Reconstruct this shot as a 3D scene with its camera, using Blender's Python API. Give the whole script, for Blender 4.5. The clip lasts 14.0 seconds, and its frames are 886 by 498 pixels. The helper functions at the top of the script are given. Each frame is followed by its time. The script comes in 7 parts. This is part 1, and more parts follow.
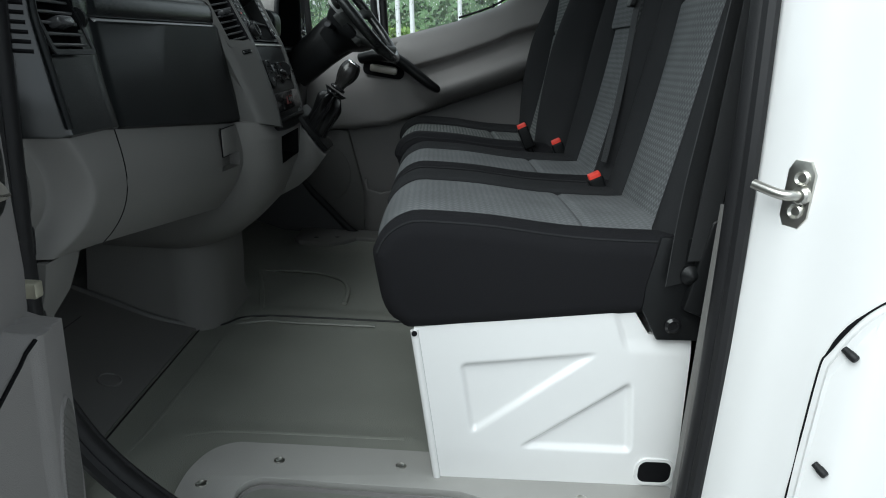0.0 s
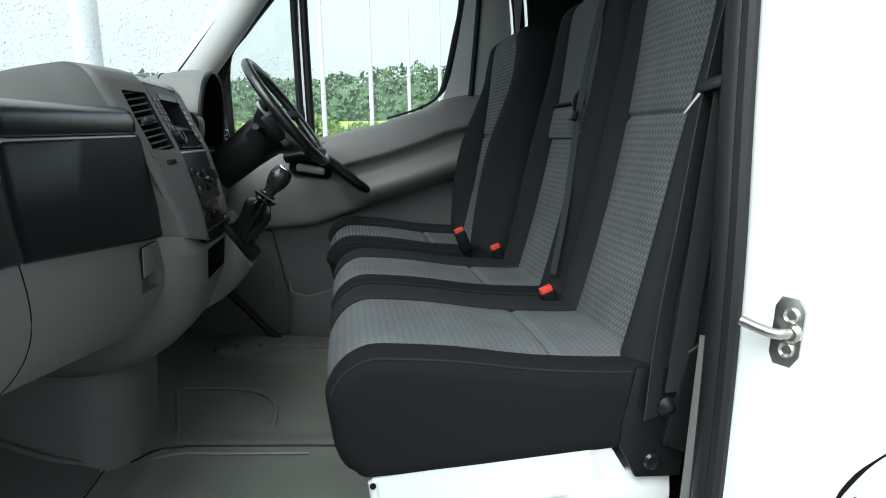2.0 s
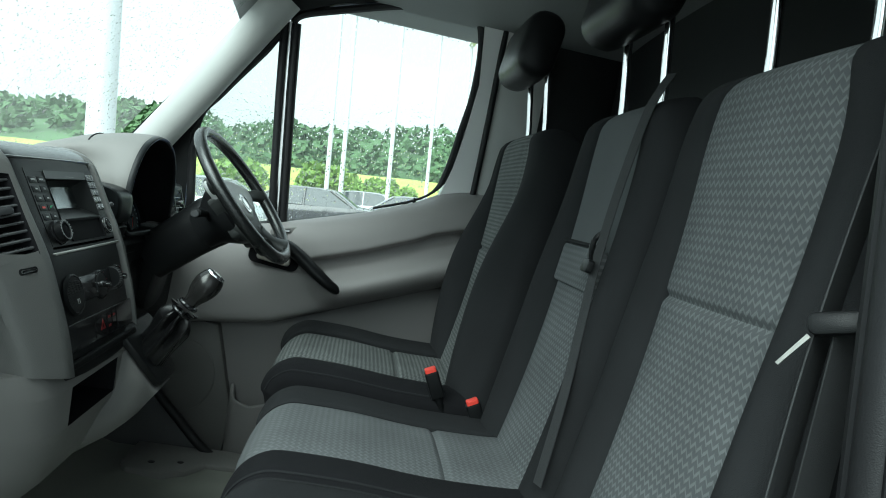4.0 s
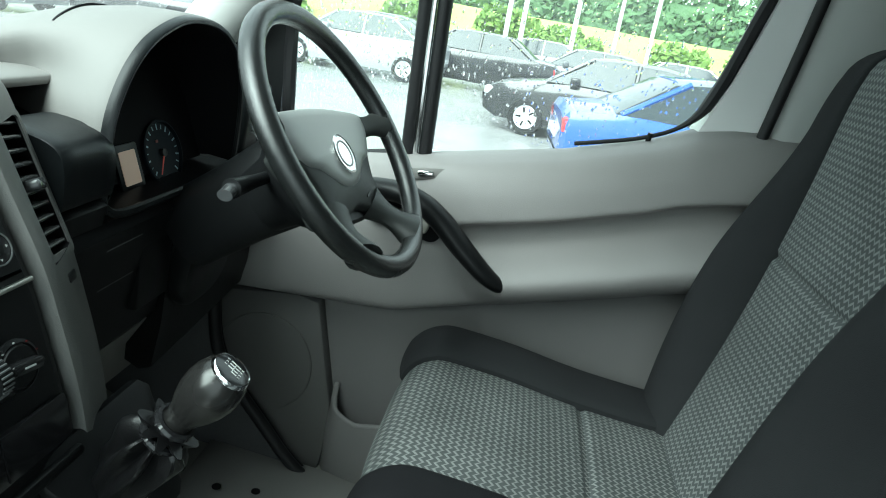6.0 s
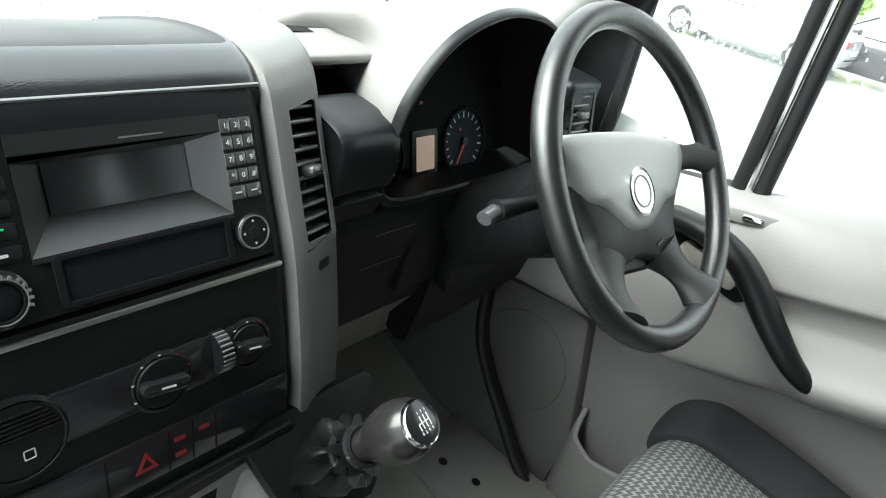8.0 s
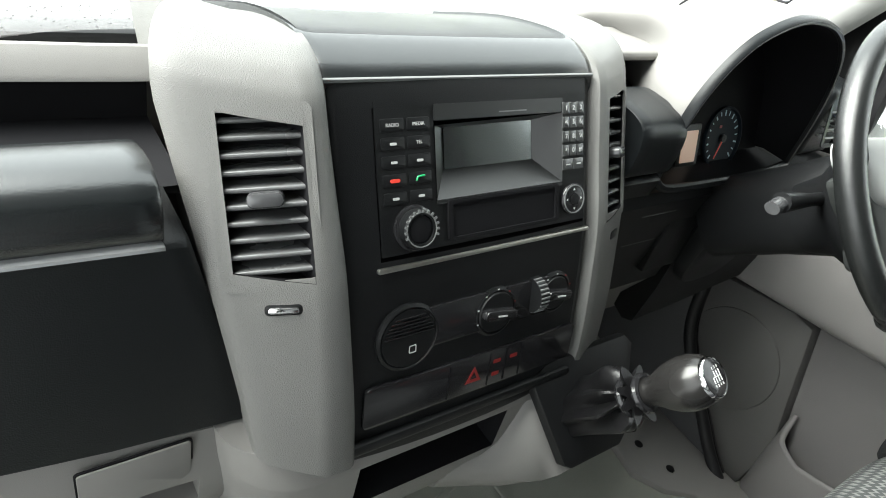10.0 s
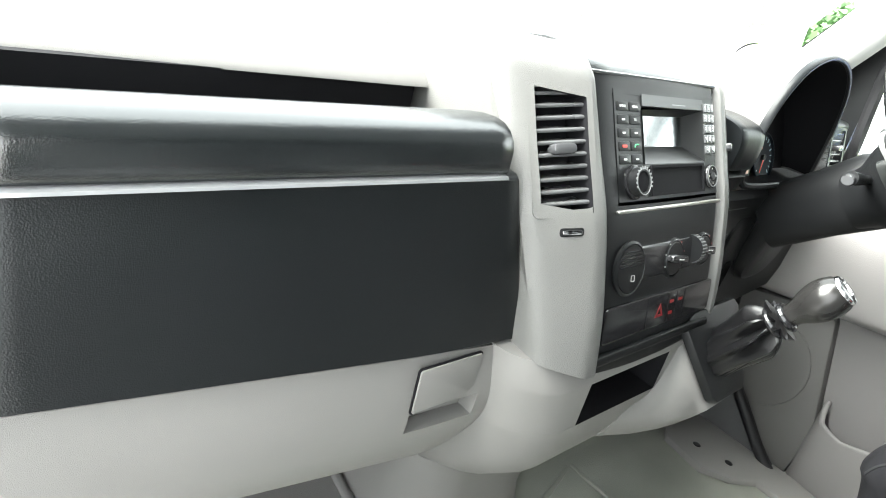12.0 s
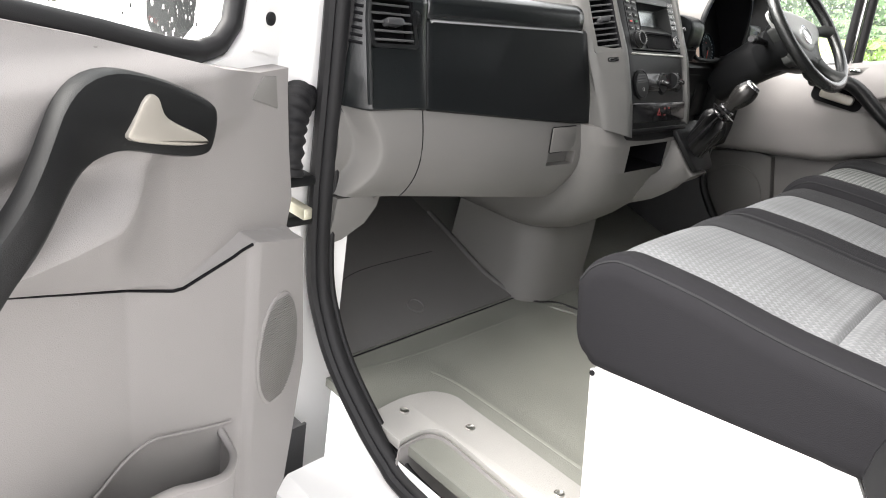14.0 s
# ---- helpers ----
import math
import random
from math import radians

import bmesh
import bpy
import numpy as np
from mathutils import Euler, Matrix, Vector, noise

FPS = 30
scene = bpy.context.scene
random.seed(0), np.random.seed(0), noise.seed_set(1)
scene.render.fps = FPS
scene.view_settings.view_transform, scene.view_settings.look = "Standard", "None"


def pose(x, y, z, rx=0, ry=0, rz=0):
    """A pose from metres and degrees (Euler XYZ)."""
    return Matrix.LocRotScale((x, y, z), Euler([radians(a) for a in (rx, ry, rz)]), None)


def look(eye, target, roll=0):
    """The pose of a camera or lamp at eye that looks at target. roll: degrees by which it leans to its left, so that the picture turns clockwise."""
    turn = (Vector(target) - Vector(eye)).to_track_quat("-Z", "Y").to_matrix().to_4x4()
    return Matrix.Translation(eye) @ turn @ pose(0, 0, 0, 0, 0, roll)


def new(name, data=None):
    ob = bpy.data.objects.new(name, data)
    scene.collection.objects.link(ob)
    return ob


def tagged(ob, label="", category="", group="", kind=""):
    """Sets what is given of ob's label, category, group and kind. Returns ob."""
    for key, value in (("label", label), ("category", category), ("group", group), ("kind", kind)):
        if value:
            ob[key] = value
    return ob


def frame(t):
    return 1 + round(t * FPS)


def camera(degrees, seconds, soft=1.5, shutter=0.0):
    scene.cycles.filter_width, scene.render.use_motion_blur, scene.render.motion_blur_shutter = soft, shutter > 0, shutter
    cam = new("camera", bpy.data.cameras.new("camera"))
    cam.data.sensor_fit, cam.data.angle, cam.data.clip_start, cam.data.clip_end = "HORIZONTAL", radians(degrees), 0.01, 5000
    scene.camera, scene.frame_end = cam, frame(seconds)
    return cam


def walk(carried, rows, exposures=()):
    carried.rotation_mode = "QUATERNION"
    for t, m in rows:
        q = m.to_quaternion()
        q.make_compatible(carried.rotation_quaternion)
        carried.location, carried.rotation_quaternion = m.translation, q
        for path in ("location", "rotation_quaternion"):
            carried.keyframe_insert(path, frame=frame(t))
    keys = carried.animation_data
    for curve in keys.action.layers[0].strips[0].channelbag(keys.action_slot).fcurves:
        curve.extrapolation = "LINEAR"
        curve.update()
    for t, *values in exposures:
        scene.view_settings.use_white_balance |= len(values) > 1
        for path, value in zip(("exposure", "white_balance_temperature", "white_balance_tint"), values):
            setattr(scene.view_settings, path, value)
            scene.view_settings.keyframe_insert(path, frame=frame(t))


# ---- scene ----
cam = camera(68.40, 14.0, soft=1.0)
PATH = [
    (0, (0.0195, 0.0348, 1.3740), (0.0765, 1.9499, 0.8002), 3.66),
    (0.5, (-0.0128, 0.0710, 1.3770), (0.1281, 1.9965, 0.8549), 2.48),
    (1, (-0.0363, 0.0950, 1.3860), (0.1969, 2.0325, 0.9485), 2.52),
    (1.5, (-0.0512, 0.1085, 1.3973), (0.2140, 2.0546, 1.0199), 3.39),
    (2, (-0.0486, 0.1390, 1.4214), (0.2623, 2.0896, 1.1079), 4.11),
    (2.5, (-0.0322, 0.1846, 1.4560), (0.2954, 2.1404, 1.1963), 5.22),
    (3, (0.0394, 0.2893, 1.5306), (0.2497, 2.2690, 1.3397), 7.18),
    (3.2, (0.0640, 0.3415, 1.5499), (0.2822, 2.3250, 1.4148), 8.35),
    (5.3, (0.0182, 1.0613, 1.5661), (0.2153, 3.0342, 1.3037), 15.22),
    (5.5, (0.0031, 1.2038, 1.5809), (0.0612, 3.1684, 1.2107), 13.85),
    (6, (-0.0116, 1.3656, 1.6789), (-0.1235, 3.2442, 1.0019), 15.36),
    (6.5, (0.0173, 1.4728, 1.7120), (-0.3900, 3.2315, 0.8513), 15.50),
    (7, (0.0115, 1.5008, 1.7429), (-0.6115, 3.1356, 0.7737), 16.46),
    (7.5, (-0.0080, 1.5175, 1.7376), (-0.8148, 3.0580, 0.7497), 17.63),
    (8, (-0.0198, 1.5110, 1.7280), (-0.9161, 2.9723, 0.6980), 19.26),
    (8.5, (-0.0286, 1.4747, 1.7288), (-1.0088, 2.8644, 0.6762), 20.20),
    (8.7, (-0.0344, 1.4561, 1.7283), (-1.0474, 2.8009, 0.6487), 20.30),
    (10.8, (-0.0623, 1.2016, 1.6979), (-1.2754, 2.2783, 0.5277), 16.92),
    (11, (-0.0752, 1.1637, 1.6888), (-1.2884, 2.2370, 0.5157), 17.13),
    (11.5, (-0.0784, 1.0870, 1.6435), (-1.2950, 2.2173, 0.5289), 15.06),
    (11.9, (-0.0722, 0.9883, 1.5943), (-1.2953, 2.2480, 0.6366), 16.11),
    (12, (-0.0398, 0.9345, 1.5892), (-1.2609, 2.2835, 0.7591), 16.38),
    (12.5, (0.0762, 0.6762, 1.5282), (-1.1165, 2.0768, 0.7434), 14.65),
    (13, (0.1724, 0.5187, 1.4912), (-1.0190, 1.9315, 0.7266), 13.16),
    (13.5, (0.3143, 0.3694, 1.4657), (-0.9052, 1.7676, 0.7187), 10.93),
    (14, (0.3812, 0.1674, 1.4642), (-0.8337, 1.5592, 0.6983), 9.46),
]
walk(cam, [(t, look(eye, target, roll)) for t, eye, target, roll in PATH], exposures=[(0.0, -0.2, 5950, 3), (1.5, 0.15, 5900, 1), (3.0, 0.4, 5850, -4), (5.5, 0.95, 5700, -14), (6.5, 1.45, 5950, -6), (8.5, 2.0, 6300, 3), (11.0, 2.45, 6500, 6), (12.0, 3.18, 6450, 6), (12.5, 3.2, 6450, 6), (13.0, 2.95, 6500, 9), (13.5, 2.65, 6600, 11), (14.0, 1.95, 6700, 14)])

# ---------------------------------------------------------------- light
world = bpy.data.worlds.new("overcast")
scene.world = world
world.use_nodes = True
wn = world.node_tree
sky = wn.nodes.new("ShaderNodeTexSky")
sky.sky_type, sky.sun_disc = "NISHITA", False
sky.sun_elevation, sky.sun_rotation = radians(48), radians(221)
sky.air_density, sky.dust_density, sky.ozone_density = 1.0, 6.0, 1.0
haze = wn.nodes.new("ShaderNodeHueSaturation")
haze.inputs["Saturation"].default_value = 0.25
wn.links.new(sky.outputs[0], haze.inputs["Color"])
cloud = wn.nodes.new("ShaderNodeMix")
cloud.data_type = "RGBA"
cloud.inputs["Factor"].default_value = 0.8
# an overcast sky: brighter towards the zenith than at the horizon
up, height, deck = wn.nodes.new("ShaderNodeTexCoord"), wn.nodes.new("ShaderNodeSeparateXYZ"), wn.nodes.new("ShaderNodeMix")
deck.data_type = "RGBA"
deck.inputs["A"].default_value, deck.inputs["B"].default_value = (7.0, 7.15, 7.3, 1), (6.6, 6.8, 7.0, 1)
wn.links.new(up.outputs["Generated"], height.inputs[0])
wn.links.new(height.outputs["Z"], deck.inputs["Factor"])
wn.links.new(deck.outputs["Result"], cloud.inputs["B"])
wn.links.new(haze.outputs[0], cloud.inputs["A"])
wn.links.new(cloud.outputs["Result"], wn.nodes["Background"].inputs[0])
wn.nodes["Background"].inputs[1].default_value = 0.15
sun = new("sun", bpy.data.lights.new("sun", "SUN"))
sun.data.energy, sun.data.angle, sun.data.color = 4.0, radians(55), (1.0, 0.98, 0.95)
sun.matrix_basis = look((-6.5, -8, 12.5), (0, 1.6, 1.0))


# ---------------------------------------------------------------- materials
def mat(name, color, rough=0.5, metal=0.0, spec=0.5, grain=0.0, grain_size=400.0, mottle=0.0, mottle_size=9.0, coat=0.0, sheen=0.0):
    """A principled surface with fine relief (grain, in metres) and slow colour variation (mottle)."""
    m = bpy.data.materials.new(name)
    m.use_nodes = True
    n, l = m.node_tree.nodes, m.node_tree.links
    b = n["Principled BSDF"]
    b.inputs["Base Color"].default_value = (*color, 1)
    b.inputs["Roughness"].default_value = rough
    b.inputs["Metallic"].default_value = metal
    b.inputs["Specular IOR Level"].default_value = spec
    b.inputs["Coat Weight"].default_value = coat
    b.inputs["Sheen Weight"].default_value = sheen
    pos = n.new("ShaderNodeTexCoord")
    if mottle:
        t = n.new("ShaderNodeTexNoise")
        t.inputs["Scale"].default_value, t.inputs["Detail"].default_value = mottle_size, 6
        l.new(pos.outputs["Object"], t.inputs["Vector"])
        mix = n.new("ShaderNodeMix")
        mix.data_type = "RGBA"
        mix.inputs["A"].default_value = (*[c * (1 - mottle) for c in color], 1)
        mix.inputs["B"].default_value = (*[min(1, c * (1 + mottle)) for c in color], 1)
        l.new(t.outputs["Fac"], mix.inputs["Factor"])
        l.new(mix.outputs["Result"], b.inputs["Base Color"])
        r = n.new("ShaderNodeMapRange")
        r.inputs["To Min"].default_value, r.inputs["To Max"].default_value = max(0.02, rough - 0.09), min(1, rough + 0.09)
        l.new(t.outputs["Fac"], r.inputs["Value"])
        l.new(r.outputs["Result"], b.inputs["Roughness"])
    if grain:
        t = n.new("ShaderNodeTexVoronoi")
        t.inputs["Scale"].default_value = grain_size
        l.new(pos.outputs["Object"], t.inputs["Vector"])
        bump = n.new("ShaderNodeBump")
        bump.inputs["Strength"].default_value, bump.inputs["Distance"].default_value = 0.6, grain
        l.new(t.outputs["Distance"], bump.inputs["Height"])
        l.new(bump.outputs["Normal"], b.inputs["Normal"])
    return m


def woven(name, ground, dash, along, row=0.0125, period=0.0125):
    """Seat cloth with zigzag rows of light dashes. along: the axis (X or Z) on which the dashes lie; the rows run across the seat."""
    m = mat(name, ground, 0.9, spec=0.2)
    n, l = m.node_tree.nodes, m.node_tree.links
    b = n["Principled BSDF"]

    def math_node(kind, *values):
        node = n.new("ShaderNodeMath")
        node.operation = kind
        for k, v in enumerate(values):
            if isinstance(v, (int, float)):
                node.inputs[k].default_value = v
            else:
                l.new(v, node.inputs[k])
        return node.outputs[0]

    pos, axes = n.new("ShaderNodeTexCoord"), n.new("ShaderNodeSeparateXYZ")
    l.new(pos.outputs["Object"], axes.inputs[0])
    fine, wear = n.new("ShaderNodeTexNoise"), n.new("ShaderNodeTexNoise")
    fine.inputs["Scale"].default_value, fine.inputs["Detail"].default_value = 900, 3
    wear.inputs["Scale"].default_value, wear.inputs["Detail"].default_value = 9, 4
    for t in (fine, wear):
        l.new(pos.outputs["Object"], t.inputs["Vector"])
    jitter = math_node("MULTIPLY", math_node("SUBTRACT", fine.outputs["Fac"], 0.5), 0.0016)
    v = math_node("DIVIDE", math_node("ADD", axes.outputs["Y"], jitter), period)
    phase = math_node("FRACT", v)
    zig = math_node("PINGPONG", v, 0.5)
    u = math_node("FRACT", math_node("ADD", math_node("DIVIDE", math_node("ADD", axes.outputs[along], jitter), row), math_node("MULTIPLY", zig, 1.15)))
    off = math_node("ABSOLUTE", math_node("SUBTRACT", u, 0.5))
    wide = math_node("ADD", 0.10, math_node("MULTIPLY", math_node("LESS_THAN", phase, 0.5), 0.13))
    edge = n.new("ShaderNodeMapRange")
    edge.interpolation_type = "SMOOTHSTEP"
    l.new(math_node("SUBTRACT", wide, off), edge.inputs["Value"])
    edge.inputs["From Min"].default_value, edge.inputs["From Max"].default_value = -0.06, 0.06
    thread = n.new("ShaderNodeMix")
    thread.data_type = "RGBA"
    thread.inputs["A"].default_value, thread.inputs["B"].default_value = (*ground, 1), (*dash, 1)
    l.new(edge.outputs["Result"], thread.inputs["Factor"])
    mix = n.new("ShaderNodeMix")
    mix.data_type, mix.blend_type = "RGBA", "MULTIPLY"
    mix.inputs["Factor"].default_value = 0.5
    ramp = n.new("ShaderNodeMapRange")
    ramp.inputs["From Min"].default_value, ramp.inputs["From Max"].default_value = 0.3, 0.7
    ramp.inputs["To Min"].default_value, ramp.inputs["To Max"].default_value = 0.7, 1.2
    l.new(wear.outputs["Fac"], ramp.inputs["Value"])
    l.new(thread.outputs["Result"], mix.inputs["A"])
    l.new(ramp.outputs["Result"], mix.inputs["B"])
    l.new(mix.outputs["Result"], b.inputs["Base Color"])
    bump = n.new("ShaderNodeBump")
    bump.inputs["Strength"].default_value, bump.inputs["Distance"].default_value = 0.5, 0.0010
    l.new(math_node("ADD", edge.outputs["Result"], fine.outputs["Fac"]), bump.inputs["Height"])
    l.new(bump.outputs["Normal"], b.inputs["Normal"])
    return m


def pane(name, tint, drops, veil=0.0, gleam=0.045):
    """Thin glass: mostly clear, a little gloss, with rain drops that bend the light. Its last share is an added pale
    veil for glare.
    """
    m = bpy.data.materials.new(name)
    m.use_nodes = True
    n, l = m.node_tree.nodes, m.node_tree.links
    n.remove(n["Principled BSDF"])
    out = n["Material Output"]
    clear, gloss, wet, a, c = (n.new("ShaderNodeBsdf" + k) for k in ("Transparent", "Glossy", "Refraction", "Transparent", "Transparent"))
    n.remove(a), n.remove(c)
    clear.inputs["Color"].default_value = (*tint, 1)
    gloss.inputs["Roughness"].default_value = 0.02
    wet.inputs["IOR"].default_value, wet.inputs["Roughness"].default_value = 1.2, 0.1
    fres = n.new("ShaderNodeMath")
    fres.operation = "POWER"
    fres.inputs[1].default_value = 5.0
    facing = n.new("ShaderNodeLayerWeight")
    facing.inputs["Blend"].default_value = 0.5
    l.new(facing.outputs["Facing"], fres.inputs[0])
    m1, m2 = n.new("ShaderNodeMixShader"), n.new("ShaderNodeMixShader")
    gain = n.new("ShaderNodeMapRange")
    gain.inputs["To Min"].default_value = gleam
    l.new(fres.outputs[0], gain.inputs["Value"])
    l.new(gain.outputs["Result"], m1.inputs[0])
    l.new(clear.outputs[0], m1.inputs[1])
    l.new(gloss.outputs[0], m1.inputs[2])
    pos, squeeze = n.new("ShaderNodeTexCoord"), n.new("ShaderNodeMapping")
    squeeze.inputs["Scale"].default_value = (1, 1, 0.55)
    l.new(pos.outputs["Object"], squeeze.inputs["Vector"])
    v = n.new("ShaderNodeTexVoronoi")
    v.inputs["Scale"].default_value = 130
    l.new(squeeze.outputs["Vector"], v.inputs["Vector"])
    big = n.new("ShaderNodeTexNoise")
    big.inputs["Scale"].default_value = 60
    l.new(pos.outputs["Object"], big.inputs["Vector"])
    size = n.new("ShaderNodeMath")
    size.operation = "MULTIPLY"
    size.inputs[1].default_value = drops
    l.new(big.outputs["Fac"], size.inputs[0])
    less = n.new("ShaderNodeMath")
    less.operation = "LESS_THAN"
    l.new(v.outputs["Distance"], less.inputs[0])
    l.new(size.outputs[0], less.inputs[1])
    bump = n.new("ShaderNodeBump")
    bump.inputs["Distance"].default_value = 0.004
    l.new(v.outputs["Distance"], bump.inputs["Height"])
    l.new(bump.outputs["Normal"], wet.inputs["Normal"])
    l.new(less.outputs[0], m2.inputs[0])
    l.new(m1.outputs[0], m2.inputs[1])
    l.new(wet.outputs[0], m2.inputs[2])
    # pale translucent film, added to imitate glare and a bleached view outside
    film, m3 = n.new("ShaderNodeBsdfTranslucent"), n.new("ShaderNodeMixShader")
    m3.inputs[0].default_value = veil
    l.new(m2.outputs[0], m3.inputs[1])
    l.new(film.outputs[0], m3.inputs[2])
    l.new(m3.outputs[0], out.inputs["Surface"])
    return m


def glow(name, color, strength):
    m = mat(name, color, 0.4)
    b = m.node_tree.nodes["Principled BSDF"]
    b.inputs["Emission Color"].default_value, b.inputs["Emission Strength"].default_value = (*color, 1), strength
    return m


WHITE = mat("white_body_paint", (0.80, 0.80, 0.79), 0.22, coat=0.4, mottle=0.03, mottle_size=3)
GREY = mat("light_grey_moulded_plastic", (0.175, 0.171, 0.163), 0.55, spec=0.3, grain=0.00025, grain_size=1500, mottle=0.06, mottle_size=6)
GREY_DOOR = mat("grey_door_card_plastic", (0.238, 0.228, 0.223), 0.5, spec=0.35, grain=0.0004, grain_size=900, mottle=0.06, mottle_size=5)
CONSOLE_GREY = mat("silver_grey_console_plastic", (0.125, 0.125, 0.119), 0.42, grain=0.0005, grain_size=1100, mottle=0.04)
DARK = mat("dark_grained_dash_plastic", (0.0062, 0.0074, 0.0081), 0.36, spec=0.28, grain=0.00024, grain_size=800, mottle=0.10, mottle_size=5)
DASH_PAD = mat("soft_grained_dash_pad", (0.0070, 0.0086, 0.0093), 0.22, spec=0.9, grain=0.00016, grain_size=700, mottle=0.06, mottle_size=5)
BLACK = mat("black_satin_plastic", (0.008, 0.0085, 0.009), 0.36, spec=0.22, grain=0.0002, grain_size=1200, mottle=0.1)
GLOSS_BLACK = mat("gloss_black_plastic", (0.012, 0.012, 0.013), 0.15)
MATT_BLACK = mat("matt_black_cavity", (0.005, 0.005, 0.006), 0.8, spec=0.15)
RUBBER = mat("black_rubber_seal", (0.012, 0.012, 0.013), 0.5, spec=0.3, grain=0.0002, grain_size=900, mottle=0.12)
SILL_GREY = mat("pale_grey_sill_plastic", (0.36, 0.355, 0.335), 0.5, grain=0.0004, grain_size=900, mottle=0.12, mottle_size=8)
PILLAR_GREY = mat("pale_grey_pillar_trim", (0.40, 0.405, 0.39), 0.6, grain=0.0003, grain_size=1200, mottle=0.05, mottle_size=5)
ARCH_GREY = mat("dark_grey_arch_plastic", (0.045, 0.046, 0.048), 0.6, grain=0.0006, grain_size=500, mottle=0.2, mottle_size=9)
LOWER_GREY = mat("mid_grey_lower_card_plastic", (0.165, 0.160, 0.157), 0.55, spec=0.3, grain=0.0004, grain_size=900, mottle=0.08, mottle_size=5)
FLOOR_RUBBER = mat("grey_green_rubber_floor", (0.205, 0.210, 0.185), 0.36, grain=0.0006, grain_size=500, mottle=0.22, mottle_size=6)
CLOTH = mat("black_knit_cloth", (0.022, 0.0227, 0.024), 0.95, spec=0.15, grain=0.0008, grain_size=1400, mottle=0.25, mottle_size=8)
CLOTH_SIDE = mat("charcoal_stretch_cloth", (0.009, 0.009, 0.0105), 0.9, spec=0.2, grain=0.0006, grain_size=1600, mottle=0.2, mottle_size=7)
PATTERN_FLAT = woven("patterned_driver_cushion_cloth", (0.075, 0.080, 0.080), (0.215, 0.225, 0.215), "X", 0.0105, 0.0105)
PATTERN_BENCH = woven("patterned_bench_cushion_cloth", (0.113, 0.118, 0.121), (0.147, 0.153, 0.157), "X", 0.0110, 0.0110)
PLAIN_CLOTH = mat("plain_grey_seat_cloth", (0.105, 0.110, 0.113), 0.9, spec=0.2, grain=0.0006, grain_size=1500, mottle=0.15, mottle_size=9)
PATTERN_BACK = woven("patterned_bench_backrest_cloth", (0.100, 0.105, 0.108), (0.160, 0.167, 0.170), "Z", 0.0115, 0.0110)
PATTERN_DRIVER = woven("patterned_driver_backrest_cloth", (0.080, 0.085, 0.085), (0.205, 0.215, 0.208), "Z", 0.0105, 0.0105)
WEBBING = mat("black_belt_webbing", (0.024, 0.025, 0.026), 0.6, grain=0.0008, grain_size=1500)
STEEL = mat("brushed_zinc_steel", (0.55, 0.54, 0.5), 0.32, metal=1.0, mottle=0.15, mottle_size=60)
POLISHED = mat("polished_alloy_strip", (0.85, 0.85, 0.84), 0.15, metal=1.0)
ZINC = mat("pale_yellow_zinc", (0.62, 0.60, 0.48), 0.35, metal=0.7, mottle=0.1, mottle_size=40)
CHROME = mat("bright_chrome", (0.8, 0.8, 0.8), 0.08, metal=1.0)
KNOB_METAL = mat("dark_metallic_lacquer", (0.036, 0.035, 0.034), 0.22, metal=0.6, mottle=0.05)
LEATHER = mat("soft_black_leather", (0.007, 0.007, 0.0075), 0.36, spec=0.38, grain=0.0003, grain_size=500, mottle=0.2, mottle_size=20)
WHEEL_RIM = mat("worn_black_wheel_skin", (0.011, 0.012, 0.012), 0.25, spec=0.8, grain=0.0002, grain_size=1800, mottle=0.1, mottle_size=9)
WHEEL_HUB = mat("grey_airbag_skin", (0.40, 0.41, 0.40), 0.38, grain=0.0003, grain_size=1200, mottle=0.1)
RED = mat("red_plastic", (0.75, 0.06, 0.04), 0.4)
RED_DARK = mat("dark_red_print", (0.20, 0.012, 0.012), 0.4)
COLD_BLUE = mat("blue_print", (0.02, 0.12, 0.40), 0.4)
GREEN = mat("green_print", (0.02, 0.35, 0.12), 0.4)
PRINT = mat("white_print", (0.50, 0.51, 0.50), 0.5)
DIAL_BLUE = mat("pale_blue_dial_print", (0.30, 0.42, 0.46), 0.5)
KEYPAD = mat("grey_key", (0.13, 0.135, 0.135), 0.35)
SLAT = mat("satin_vent_slat", (0.075, 0.077, 0.078), 0.25, spec=0.8, mottle=0.05)
WHEEL_LOW = mat("black_grained_wheel_skin", (0.020, 0.022, 0.021), 0.5, grain=0.0004, grain_size=1000, mottle=0.1)
# darker door-front plastic, with the dashboard's shade put into its colour
FRONT_SHADED = mat("shaded_dark_grey_door_front", (0.095, 0.093, 0.090), 0.55, spec=0.3, grain=0.0004, grain_size=900, mottle=0.08, mottle_size=5)
TOE_MAT = mat("grey_toe_mat_rubber", (0.135, 0.132, 0.128), 0.5, grain=0.0005, grain_size=700, mottle=0.15, mottle_size=5)
TAB = mat("dark_satin_tab_plastic", (0.045, 0.046, 0.048), 0.24, spec=0.7)
SATIN = mat("satin_dark_edge_plastic", (0.26, 0.265, 0.27), 0.2, spec=0.8)
SCREEN = mat("grey_lcd_glass", (0.28, 0.30, 0.30), 0.14, 0.95)
AMBER = glow("amber_display", (0.66, 0.44, 0.33), 0.05)
HANDLE = mat("warm_grey_metallic_handle", (0.36, 0.34, 0.3), 0.32, metal=0.35, mottle=0.05)
# last value: strength of the added glare veil, set per pane
GLASS = pane("wet_side_glass", (0.95, 0.98, 0.96), 0.50, 0.08)
